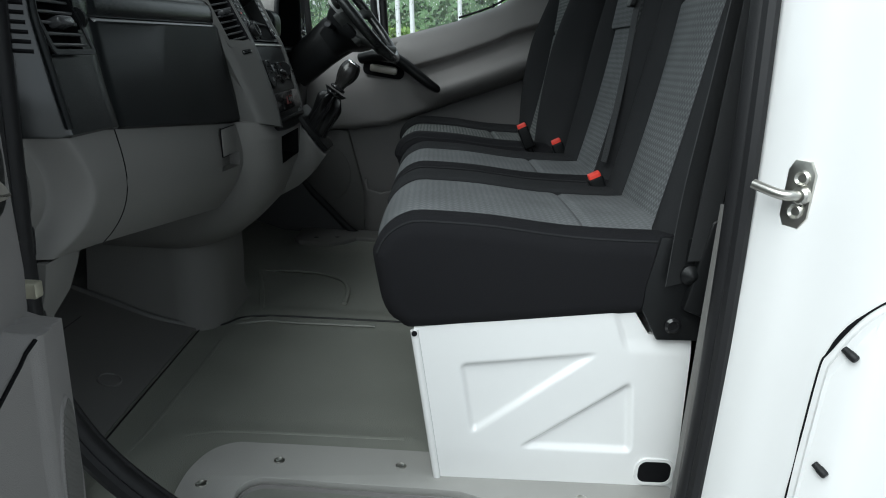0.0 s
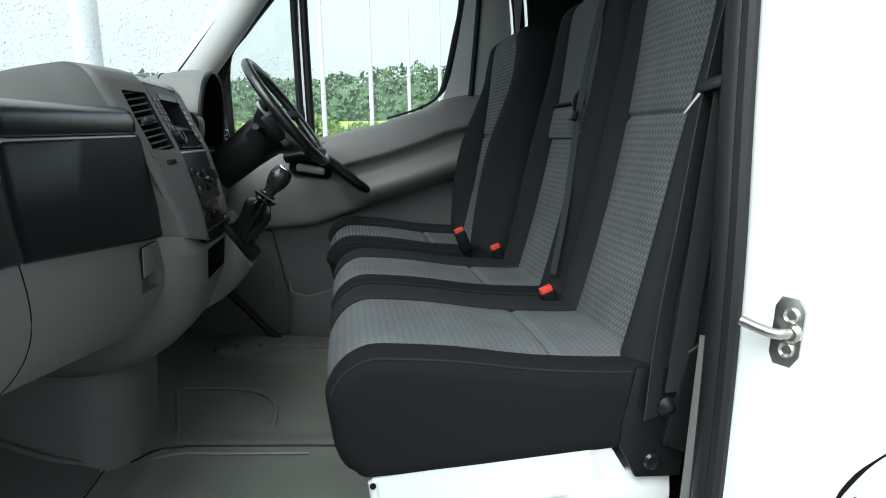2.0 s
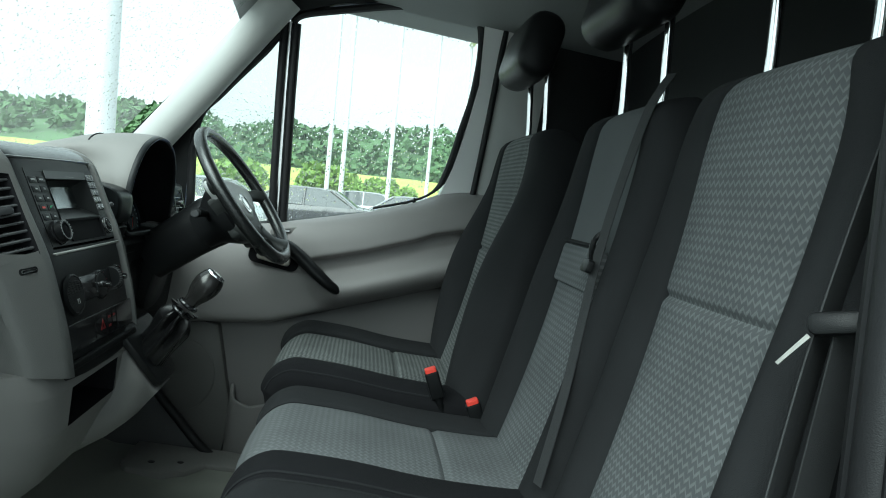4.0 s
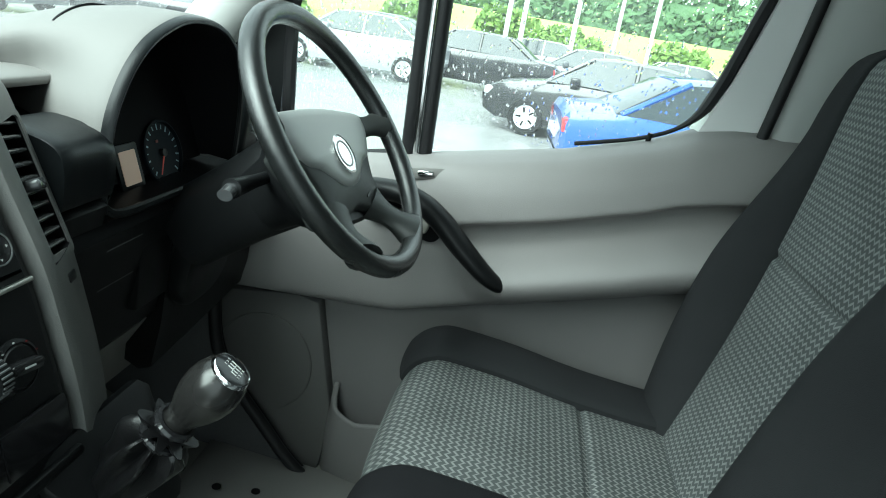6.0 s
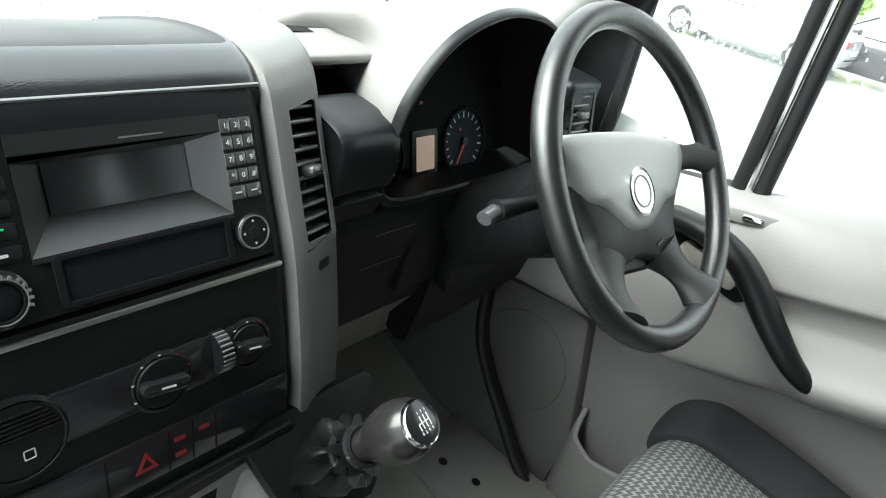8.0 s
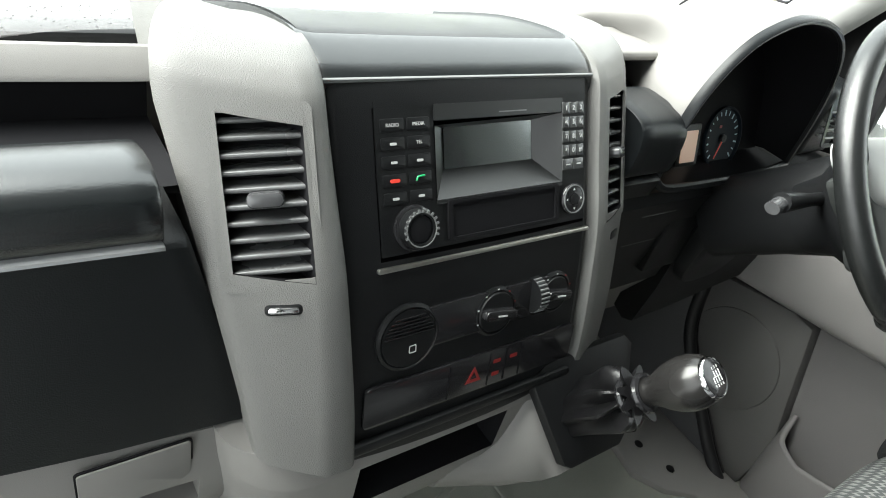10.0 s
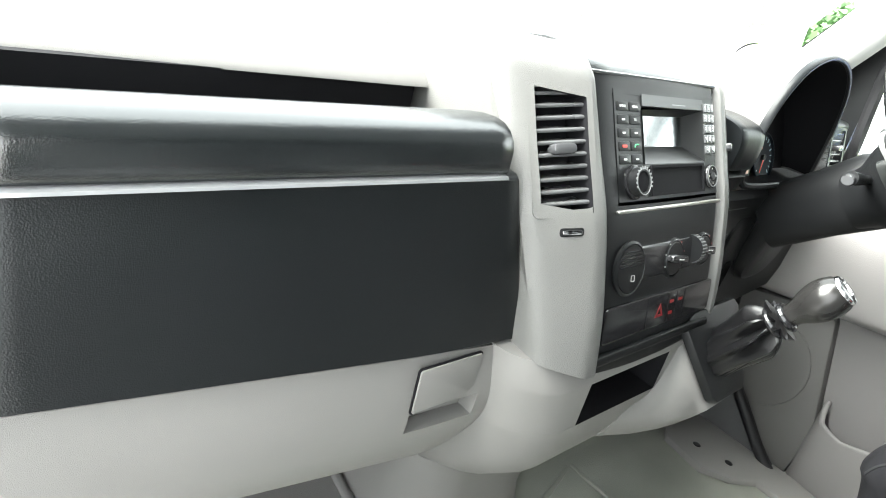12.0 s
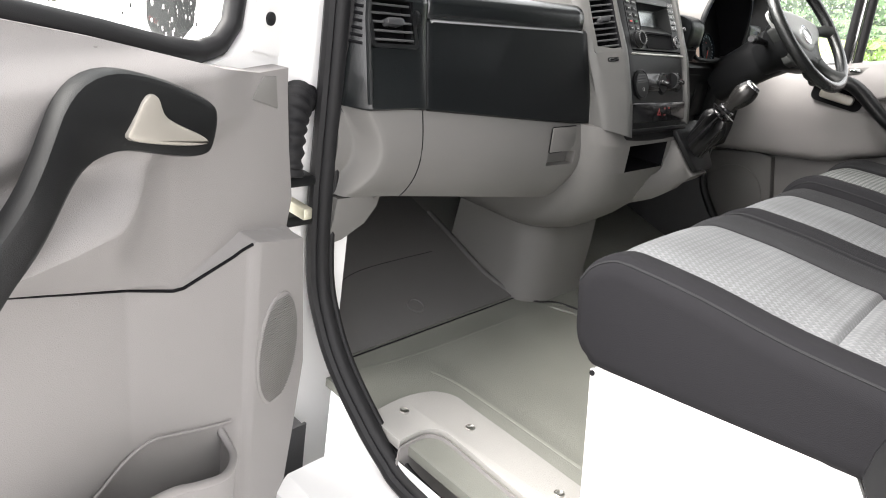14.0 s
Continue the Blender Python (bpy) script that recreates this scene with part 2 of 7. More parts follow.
DOOR_GLASS = pane("wet_passenger_door_glass", (0.95, 0.98, 0.96), 0.42, 0.010)
SCREEN_GLASS = pane("wet_windscreen_glass", (0.93, 0.97, 0.95), 0.40, 0.085)
HEADLINER = mat("grey_headliner_felt", (0.28, 0.29, 0.285), 0.95, spec=0.1, grain=0.0006, grain_size=1500, mottle=0.05)
BULKHEAD = mat("black_bulkhead_board", (0.018, 0.02, 0.021), 0.6, mottle=0.15, mottle_size=3)


# ---------------------------------------------------------------- mesh tools
def smooth(bm, angle=40):
    for f in bm.faces:
        f.smooth = True
    bm.edges.ensure_lookup_table()
    for e in bm.edges:
        if len(e.link_faces) == 2 and e.calc_face_angle(0) > radians(angle):
            e.smooth = False
    return bm


def part(name, bm, material, parent=None, label="", angle=40):
    """Links a bmesh as one mesh object under a thing or a part."""
    bmesh.ops.recalc_face_normals(bm, faces=bm.faces)
    smooth(bm, angle)
    me = bpy.data.meshes.new(name)
    bm.to_mesh(me)
    bm.free()
    for m in material if isinstance(material, (list, tuple)) else (material,):
        me.materials.append(m)
    ob = new(name, me)
    if parent is not None:
        ob.parent = parent
        ob.matrix_parent_inverse = parent.matrix_basis.inverted() if parent.parent is None else (parent.parent.matrix_basis @ parent.matrix_parent_inverse @ parent.matrix_basis).inverted()
    if label:
        tagged(ob, label)
    return ob


def thing(name, at, label, category, group="", kind=""):
    ob = new(name)
    ob.matrix_basis = Matrix.Translation(at)
    ob.empty_display_size = 0.1
    return tagged(ob, label, category, group, kind)


def box(lo, hi, bevel=0.0, seg=2):
    bm = bmesh.new()
    bmesh.ops.create_cube(bm, size=1)
    lo, hi = Vector(lo), Vector(hi)
    for v in bm.verts:
        v.co = Vector(((lo[k] + hi[k]) / 2 + v.co[k] * (hi[k] - lo[k]) for k in range(3)))
    if bevel:
        bmesh.ops.bevel(bm, geom=bm.edges[:], offset=bevel, segments=seg, profile=0.5, affect="EDGES")
    return bm


def moved(bm, m):
    bmesh.ops.transform(bm, matrix=m, verts=bm.verts)
    return bm


def joined(*parts):
    """Several bmeshes as one."""
    bm = bmesh.new()
    for p in parts:
        me = bpy.data.meshes.new("join")
        p.to_mesh(me)
        p.free()
        bm.from_mesh(me)
        bpy.data.meshes.remove(me)
    return bm


def loft(rings, caps=True, closed=True):
    """A skin over rings of equal length."""
    bm = bmesh.new()
    rows = [[bm.verts.new(p) for p in ring] for ring in rings]
    n = len(rows[0])
    for a, b in zip(rows, rows[1:]):
        for k in range(n if closed else n - 1):
            bm.faces.new((a[k], a[(k + 1) % n], b[(k + 1) % n], b[k]))
    if caps and closed:
        bm.faces.new(rows[0][::-1])
        bm.faces.new(rows[-1])
    return bm


def sheet(f, us, vs, thick=0.0):
    """A grid over us x vs through the points f(u, v); thick gives it a back."""
    bm = bmesh.new()
    rows = [[bm.verts.new(f(u, v)) for v in vs] for u in us]
    for a, b in zip(rows, rows[1:]):
        for k in range(len(vs) - 1):
            bm.faces.new((a[k], a[k + 1], b[k + 1], b[k]))
    if thick:
        bmesh.ops.recalc_face_normals(bm, faces=bm.faces)
        bmesh.ops.solidify(bm, geom=bm.faces[:], thickness=thick)
    return bm


def rimmed(bm, way):
    """Turns a sheet's open edge back, so that it has thickness."""
    bmesh.ops.recalc_face_normals(bm, faces=bm.faces)
    out = bmesh.ops.extrude_edge_only(bm, edges=[e for e in bm.edges if e.is_boundary])
    bmesh.ops.translate(bm, vec=way, verts=[g for g in out["geom"] if isinstance(g, bmesh.types.BMVert)])
    return bm


def span(a, b, n):
    return [a + (b - a) * k / n for k in range(n + 1)]


def prism(outline, axis, a, b, bevel=0.0, seg=2):
    """An outline in the two other axes (x before y before z), drawn out along axis from a to b."""
    bm = bmesh.new()

    def at(p, d):
        q = list(p)
        q.insert("xyz".index(axis), d)
        return q

    low = [bm.verts.new(at(p, a)) for p in outline]
    high = [bm.verts.new(at(p, b)) for p in outline]
    n = len(outline)
    for k in range(n):
        bm.faces.new((low[k], low[(k + 1) % n], high[(k + 1) % n], high[k]))
    bm.faces.new(low[::-1]), bm.faces.new(high)
    bmesh.ops.recalc_face_normals(bm, faces=bm.faces)
    if bevel:
        bmesh.ops.bevel(bm, geom=bm.edges[:], offset=bevel, segments=seg, profile=0.5, affect="EDGES", clamp_overlap=True)
    return bm


def curve_points(points, steps=8, closed=False):
    """A smooth line through the points."""
    p = [Vector(q) for q in points]
    out, n = [], len(p)
    for k in range(n if closed else n - 1):
        a, b, c, d = (p[(k + j) % n] if closed else p[min(max(k + j, 0), n - 1)] for j in (-1, 0, 1, 2))
        for s in range(steps):
            t = s / steps
            out.append(0.5 * (2 * b + (c - a) * t + (2 * a - 5 * b + 4 * c - d) * t * t + (3 * b - a - 3 * c + d) * t**3))
    if not closed:
        out.append(p[-1])
    return out


def tube(path, radius, sides=10, closed=False, flat=1.0, up=(0, 0, 1)):
    """A tube along a line; radius may be a function of 0..1; flat squeezes it along its second axis."""
    path = [Vector(p) for p in path]
    n, rings = len(path), []
    for k, p in enumerate(path):
        d = (path[(k + 1) % n] - path[k - 1]) if closed else (path[min(k + 1, n - 1)] - path[max(k - 1, 0)])
        d.normalize()
        u = Vector(up).cross(d)
        u = u.normalized() if u.length > 1e-4 else Vector((1, 0, 0)).cross(d).normalized()
        w = d.cross(u)
        r = radius(k / max(1, n - 1)) if callable(radius) else radius
        rings.append([p + r * (math.cos(a) * u + flat * math.sin(a) * w) for a in (2 * math.pi * j / sides for j in range(sides))])
    if closed:
        rings.append(rings[0])
        bm = loft(rings, caps=False)
        bmesh.ops.remove_doubles(bm, verts=bm.verts, dist=1e-6)
        return bm
    return loft(rings)


def lathe(profile, sides=24, m=None):
    """(radius, height) pairs turned round z, then laid by the pose m."""
    rings = [[(r * math.cos(a), r * math.sin(a), h) for a in (2 * math.pi * j / sides for j in range(sides))] for r, h in profile]
    bm = loft(rings)
    return moved(bm, m) if m is not None else bm


def ring_lathe(profile, sides=28, m=None):
    """Like lathe, for a profile that closes on itself and leaves the middle open."""
    rings = [[(r * math.cos(a), r * math.sin(a), h) for a in (2 * math.pi * j / sides for j in range(sides))] for r, h in profile + profile[:1]]
    bm = loft(rings, caps=False)
    bmesh.ops.remove_doubles(bm, verts=bm.verts, dist=1e-6)
    return moved(bm, m) if m is not None else bm


def aim(at, way, roll_to=(0, 0, 1)):
    """A pose at a place whose z points along way and whose y leans to roll_to."""
    z = Vector(way).normalized()
    x = Vector(roll_to).cross(z)
    x = x.normalized() if x.length > 1e-4 else Vector((1, 0, 0))
    y = z.cross(x)
    return Matrix.Translation(at) @ Matrix((x, y, z)).transposed().to_4x4()


def rounded(w, h, r, seg=5):
    """The outline of a rounded rectangle about the origin."""
    out = []
    for cx, cy, a0 in ((w / 2 - r, h / 2 - r, 0), (r - w / 2, h / 2 - r, 90), (r - w / 2, r - h / 2, 180), (w / 2 - r, r - h / 2, 270)):
        out += [(cx + r * math.cos(radians(a0 + 90 * k / seg)), cy + r * math.sin(radians(a0 + 90 * k / seg))) for k in range(seg + 1)]
    return out


def slab(outline, thick, m, bevel=0.0):
    """A flat outline (x, y) with a thickness along z, laid by the pose m; z = 0 is its back."""
    bm = prism(outline, "z", 0, thick)
    if bevel:
        edges = [e for e in bm.edges if all(abs(v.co.z - thick) < 1e-6 for v in e.verts)]
        bmesh.ops.bevel(bm, geom=edges, offset=bevel, segments=2, profile=0.5, affect="EDGES")
    return moved(bm, m)


def frame_slab(outer, inner, thick, m):
    """A ring between two outlines of equal length, with thickness."""
    rings = [[(*p, 0) for p in outer], [(*p, thick) for p in outer], [(*p, thick) for p in inner], [(*p, 0) for p in inner], [(*p, 0) for p in outer]]
    bm = loft(rings, caps=False)
    bmesh.ops.remove_doubles(bm, verts=bm.verts, dist=1e-6)
    return moved(bm, m)


def step(a, b, x):
    t = min(1, max(0, (x - a) / (b - a)))
    return t * t * (3 - 2 * t)


def lerp_line(points, x):
    """The height over x of a broken line through (x, height) pairs."""
    for (x0, h0), (x1, h1) in zip(points, points[1:]):
        if x <= x1 or (x1, h1) == points[-1]:
            t = (x - x0) / (x1 - x0)
            return h0 + (h1 - h0) * min(1, max(0, t))


# ---------------------------------------------------------------- cab shell
FLOOR_Z = 0.675


def floor_height(x, y):
    """The moulded floor: flat, with a toe board that climbs to the bulkhead in front and shallow ribs."""
    z = FLOOR_Z + 0.30 * max(0.0, (-0.53 - x)) ** 1.0 * 1.05
    dip = step(-0.46, -0.40, x) * step(1.10, 1.15, y) * step(1.66, 1.62, y) * step(0.4, 0.3, x)
    dip2 = step(-0.50, -0.42, x) * step(1.70, 1.75, y) * step(2.34, 2.28, y)
    return z - 0.008 * dip - 0.008 * dip2


floor = part("floor", sheet(lambda u, v: (u, v, floor_height(u, v)), span(-1.05, 0.8, 90), span(0.885, 2.62, 80), 0.02), FLOOR_RUBBER)
tagged(floor, "worn grey-green moulded rubber cab floor", "floor", kind="structure")
toe_mat = part("toe_mat", sheet(lambda u, v: (u, v, floor_height(u, v) + 0.006), span(-1.04, -0.535, 20), span(0.862, 1.535, 12), 0.003), TOE_MAT, floor, "grey rubber toe mat")
part("mat_stud", lathe([(0.024, 0), (0.024, 0.003), (0.021, 0.0042), (0.019, 0.0022), (0.0001, 0.0026)], 28, pose(-0.60, 1.225, 0.7025, 0, 17)), TOE_MAT, toe_mat)
for rib_line in ([(-0.50, 2.03), (-0.33, 2.035), (-0.24, 1.985), (-0.205, 1.90), (-0.20, 1.78)], [(-0.454, 1.62), (-0.417, 1.69), (-0.46, 1.88), (-0.50, 2.02)], [(-0.47, 1.59), (-0.391, 1.632), (-0.313, 1.63), (-0.1, 1.632)], [(-0.50, 0.92), (-0.47, 1.10), (-0.46, 1.50)], [(-0.40, 1.09), (-0.30, 1.11), (0.0, 1.11)]):
    part("floor_rib", tube(curve_points([(x, y, 0.672) for x, y in rib_line], 6), 0.007, 8, flat=0.6), FLOOR_RUBBER, floor)
edge = part("mat_edge", joined(tube([(-0.53, 0.87, 0.678), (-0.53, 1.54, 0.677)], 0.0020, 6), tube(curve_points([(-0.53, 1.54, 0.678), (-0.505, 1.562, 0.677), (-0.478, 1.592, 0.676), (-0.452, 1.632, 0.676), (-0.40, 1.655, 0.675), (-0.30, 1.66, 0.675), (0.3, 1.66, 0.676)], 5), 0.003, 6)), RUBBER, floor)
part("mat_bead", tube(curve_points([(x, y, floor_height(x, y) + 0.006) for x, y in ((-0.90, 1.545), (-0.78, 1.534), (-0.65, 1.524), (-0.586, 1.534), (-0.54, 1.552))], 6), 0.010, 10, flat=0.7), TOE_MAT, toe_mat)
part("mat_seam", tube(curve_points([(x, y, floor_height(x, y) + 0.0065) for x, y in ((-0.60, 0.93), (-0.70, 1.06), (-0.735, 1.10), (-0.752, 1.20), (-0.752, 1.42))], 6), 0.0009, 6), RUBBER, toe_mat)

roof = part("roof", box((-0.30, 0.74, 2.30), (2.6, 2.70, 2.36), 0.02), WHITE)
tagged(roof, "white painted van roof", "roof", kind="structure")
back = part("wall_back", box((2.56, 0.72, 0.4), (2.60, 2.66, 2.30)), WHITE)
tagged(back, "white painted rear doors of the van body", "wall", kind="structure")
bulkhead = part("wall_rear", box((0.80, 0.78, 0.5), (0.84, 2.66, 2.3)), BULKHEAD)
tagged(bulkhead, "black board bulkhead behind the seats", "wall", kind="structure")
firewall = part("wall_front", box((-1.12, 0.80, 0.5), (-1.06, 2.66, 1.25)), BULKHEAD)
tagged(firewall, "dark cab front wall under the dashboard", "wall", kind="structure")
side = part("wall_front_right", box((-1.12, 2.60, 0.45), (-0.68, 2.66, 1.30)), BULKHEAD)
tagged(side, "dark side of the footwell", "wall", kind="structure")
ceiling = part("ceiling", sheet(lambda u, v: (u, v, 2.20 - 0.05 * (abs(v - 1.7) / 0.9) ** 3 - 0.10 * step(-0.1, -0.42, u)), span(-0.42, 0.84, 20), span(0.74, 2.70, 20), 0.03), HEADLINER)
tagged(ceiling, "pale grey felt cab headliner", "ceiling", kind="structure")

# windscreen: from the dash's far edge up to the roof
WS_LOW, WS_HIGH = (-0.86, 1.26), (-0.34, 2.08)


def screen_point(u, v):
    bow = (0.20 - 0.08 * u) * (1 - ((v - 1.7) / 0.86) ** 2)
    return (WS_LOW[0] + (WS_HIGH[0] - WS_LOW[0]) * u - bow, v, WS_LOW[1] + (WS_HIGH[1] - WS_LOW[1]) * u)


windscreen = part("window_1", sheet(screen_point, span(0, 1, 12), span(0.86, 2.54, 20)), SCREEN_GLASS)
tagged(windscreen, "rain-speckled clear windscreen", "window", kind="structure")
windscreen.visible_shadow = False


def a_pillar(y, side, name):
    """A roof pillar beside the windscreen, with its grey inner trim."""
    path = curve_points([(-0.83, y + side * 0.03, 1.20), (-0.66, y + side * 0.02, 1.46), (-0.50, y, 1.70), (-0.36, y - side * 0.01, 1.92), (-0.26, y - side * 0.03, 2.07)], 6)
    ob = part(name, tube(path, 0.052, 12, flat=0.75, up=(0, 1, 0)), PILLAR_GREY)
    return tagged(ob, "pale grey trimmed windscreen pillar", "pillar", kind="structure")


a_pillar(2.555, 1, "trim_a_pillar_driver")
a_pillar(0.86, -1, "trim_a_pillar_passenger")

# ---------------------------------------------------------------- passenger door opening
SEAL = [(-0.49, 0.83, 1.90), (-0.49, 0.83, 1.55), (-0.49, 0.83, 1.30), (-0.492, 0.83, 1.08), (-0.486, 0.835, 0.93), (-0.455, 0.838, 0.845), (-0.405, 0.84, 0.775), (-0.335, 0.85, 0.70), (-0.27, 0.86, 0.645), (-0.19, 0.86, 0.622), (0.1, 0.86, 0.62), (0.36, 0.86, 0.625), (0.425, 0.86, 0.70), (0.435, 0.86, 0.85), (0.43, 0.862, 1.1), (0.425, 0.872, 1.3), (0.425, 0.90, 1.5), (0.427, 0.938, 1.75), (0.427, 0.983, 2.05)]
seal_path = curve_points(SEAL, 8)
seal = thing("trim_door_seal", (0, 0.83, 0.65), "black ribbed rubber door seal round the opening", "door seal", kind="structure")
part("seal_tube", tube(seal_path, 0.017, 12, up=(0, 1, 0)), RUBBER, seal)
part("seal_lip", tube([p + Vector((0, -0.018, 0)) for p in seal_path], 0.011, 8, up=(0, 1, 0)), RUBBER, seal)
part("seal_inner_lip", tube([p + Vector((0, 0.02, 0)) for p in seal_path], 0.009, 8, up=(0, 1, 0)), RUBBER, seal)


def jamb(profile, z0, z1, name, label, n=14):
    """A pressed steel upright: a plan outline carried up from z0 to z1."""
    bm = sheet(lambda z, k: (profile[k][0], profile[k][1] + 0.15 * max(0, z - 1.27), z), span(z0, z1, n), range(len(profile)))
    bmesh.ops.recalc_face_normals(bm, faces=bm.faces)
    return tagged(part(name, bm, WHITE, angle=50), label, "wall", kind="structure")


B_PLAN = [tuple(p) for p in (q[:2] for q in curve_points([(0.50, 0.93, 0), (0.44, 0.875, 0), (0.437, 0.845, 0), (0.455, 0.80, 0), (0.478, 0.765, 0), (0.505, 0.72, 0), (0.53, 0.695, 0), (0.57, 0.685, 0), (0.75, 0.68, 0), (1.3, 0.68, 0), (2.6, 0.68, 0)], 5))]
wall_left = jamb(B_PLAN, 0.35, 2.3, "wall_left", "white painted door pillar and body side")
A_PLAN = [tuple(p) for p in (q[:2] for q in curve_points([(-0.50, 0.90, 0), (-0.505, 0.845, 0), (-0.515, 0.80, 0), (-0.54, 0.76, 0), (-0.56, 0.72, 0), (-0.60, 0.70, 0), (-0.75, 0.69, 0), (-1.4, 0.70, 0)], 5))]
jamb(A_PLAN, 0.36, 1.5, "wall_front_left", "white painted hinge pillar and front wing")
sill = part("wall_sill", sheet(lambda x, v: (x, v[0], v[1]), span(-0.38, 0.52, 16), [(0.86, 0.655), (0.855, 0.61), (0.80, 0.60), (0.72, 0.60), (0.695, 0.575), (0.69, 0.50), (0.69, 0.36)]), WHITE)
tagged(sill, "white painted door sill", "wall", kind="structure")

def smoothed(pairs):
    return [(p.x, p.y) for p in curve_points([(a, b, 0) for a, b in pairs], 6)]


# ---------------------------------------------------------------- dashboard
dash = thing("dashboard", (-0.6, 1.2, 1.2), "dark grained dashboard over pale grey lower panels", "dashboard")
FACE = [(-0.372, 1.195), (-0.385, 1.225), (-0.396, 1.245), (-0.41, 1.30), (-0.426, 1.383)]
PAD = [(-0.430, 1.394), (-0.4275, 1.402), (-0.4285, 1.413), (-0.4325, 1.4225), (-0.4400, 1.4300), (-0.4500, 1.4345), (-0.4620, 1.4357), (-0.480, 1.4338), (-0.500, 1.4290), (-0.515, 1.4230), (-0.523, 1.413), (-0.526, 1.36)]


def face_x(z):
    """How far back the dark dash face stands at a height."""
    return lerp_line([(q[1], q[0]) for q in FACE], z)


def drop(y):
    """How far the dark face's lower edge has fallen at y."""
    return 0.040 * min(1, max(0, (y - 0.96) / 0.5)) if y < 1.963 else 0.0


def slant(y):
    """The passenger end of the dash stands a little further forward."""
    return 0.034 * min(1, max(0, (1.46 - y) / 0.48))


def rise(y):
    """The upper pad and the ledge under it climb towards the console."""
    return 0.003 + 0.010 * min(1, max(0, (y - 0.98) / 0.46))


def dash_strip(profile, y0, y1, back=-0.62, n=8, climb=0.0):
    """A profile (x, z) drawn out across the cab and closed at its back."""
    ring = list(profile) + [(back, profile[-1][1]), (back, profile[0][1])]
    ys = [y0, y0 + 0.003] + span(y0 + 0.02, y1 - 0.02, n) + [y1 - 0.003, y1]
    rings = []
    for k, y in enumerate(ys):
        s = 0.0018 if k in (0, len(ys) - 1) else 0.0
        rings.append([(x - s - slant(y), y, z - (s if z > 1.3 else -s) - (drop(y) if z < 1.26 else 0) + (climb * rise(y) if z > 1.35 else 0)) for x, z in ring])
    return loft(rings)


LID = dash_strip([(-0.40, 1.243), (-0.396, 1.247)] + FACE[3:] + [(-0.432, 1.388)], 0.9940, 1.446, -0.50, climb=1)
for v in LID.verts:
    v.co.y += 0.30 * max(0.0, 1.388 - v.co.z) * step(1.36, 1.44, v.co.y)
part("glovebox_lid", LID, DARK, dash)
part("upper_pad", dash_strip([(-0.429, 1.3895), (-0.4268, 1.393)] + PAD[1:], 0.9940, 1.428, -0.528, climb=1), DASH_PAD, dash)
VENT_PANEL = dash_strip([(-0.40, 1.243), (-0.396, 1.247)] + FACE[3:] + PAD[1:], 0.838, 0.9925, n=12, climb=1)
for v in VENT_PANEL.verts:
    if v.co.x > -0.58:
        v.co.x -= 2.0 * max(0.0, 0.863 - v.co.y)
ledge = part("lid_ledge", dash_strip([(-0.430, 1.382), (-0.4232, 1.3845), (-0.4240, 1.3872), (-0.433, 1.3888)], 1.002, 1.428, -0.5, climb=1), SATIN, dash)
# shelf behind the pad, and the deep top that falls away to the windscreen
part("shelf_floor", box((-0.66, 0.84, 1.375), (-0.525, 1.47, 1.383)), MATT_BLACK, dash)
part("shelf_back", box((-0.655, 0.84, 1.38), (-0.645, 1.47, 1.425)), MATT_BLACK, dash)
TOP = [(-0.640, 1.418), (-0.628, 1.419), (-0.630, 1.424), (-0.652, 1.4415), (-0.67, 1.436), (-0.80, 1.372), (-0.93, 1.315), (-1.02, 1.275), (-1.2, 1.25)]
part("top_cover", dash_strip(TOP + [(-1.2, 1.23)], 0.84, 2.54, -0.66, 20, climb=0.6), GREY, dash)
part("screen_ledge", box((-1.06, 0.86, 1.27), (-1.0, 2.54, 1.315), 0.008), BLACK, dash)
for y0 in (0.95, 1.45, 2.1):
    grille = part("defroster_grille", slab(rounded(0.05, 0.28, 0.006), 0.004, aim((-0.865, y0 + 0.14, 1.3545), (-0.40, 0, 0.915), (0, 1, 0)), 0.001), BLACK, dash)

# lower grey panels


def low_face(y, v):
    """The pale lower panel: its face, from the dark edge (v = 0) down and under (v = 1)."""
    bottom = 1.086 - 0.11 * (y - 0.84) + 0.06 * max(0.0, (y - 1.42) / 0.08) ** 2
    z = 1.243 - drop(y) + (bottom - 1.243 + drop(y)) * v
    x = -0.402 + 0.014 * math.sin(math.pi * v) - 0.03 * v**4
    crease = 0.862 + 0.034 * math.sin(math.pi * v) - 0.010 * v
    x -= 0.050 * step(crease + 0.006, crease - 0.022, y)
    return (x - slant(y), y, z)


def low_panel(y0, y1, n):
    bm = sheet(low_face, span(y0, y1, n), span(0, 1, 14))
    bmesh.ops.recalc_face_normals(bm, faces=bm.faces)
    return rimmed(bm, (-0.22, 0, 0))


def end_face(s, v):
    """The passenger end of the lower panel, its rows drawn to the crease."""
    crease = 0.862 + 0.034 * math.sin(math.pi * v) - 0.010 * v
    stops = [(0, 0.838), (0.45, crease - 0.022), (0.75, crease + 0.006), (1, 0.9865)]
    return low_face(lerp_line(stops, s), v)


part("lower_end_panel", rimmed(sheet(end_face, span(0, 1, 28), span(0, 1, 20)), (-0.22, 0, 0)), GREY, dash)

# centre console
console = thing("centre_console", (-0.5, 1.7, 0.7), "silver-grey and black centre console with radio and heater controls", "centre console")
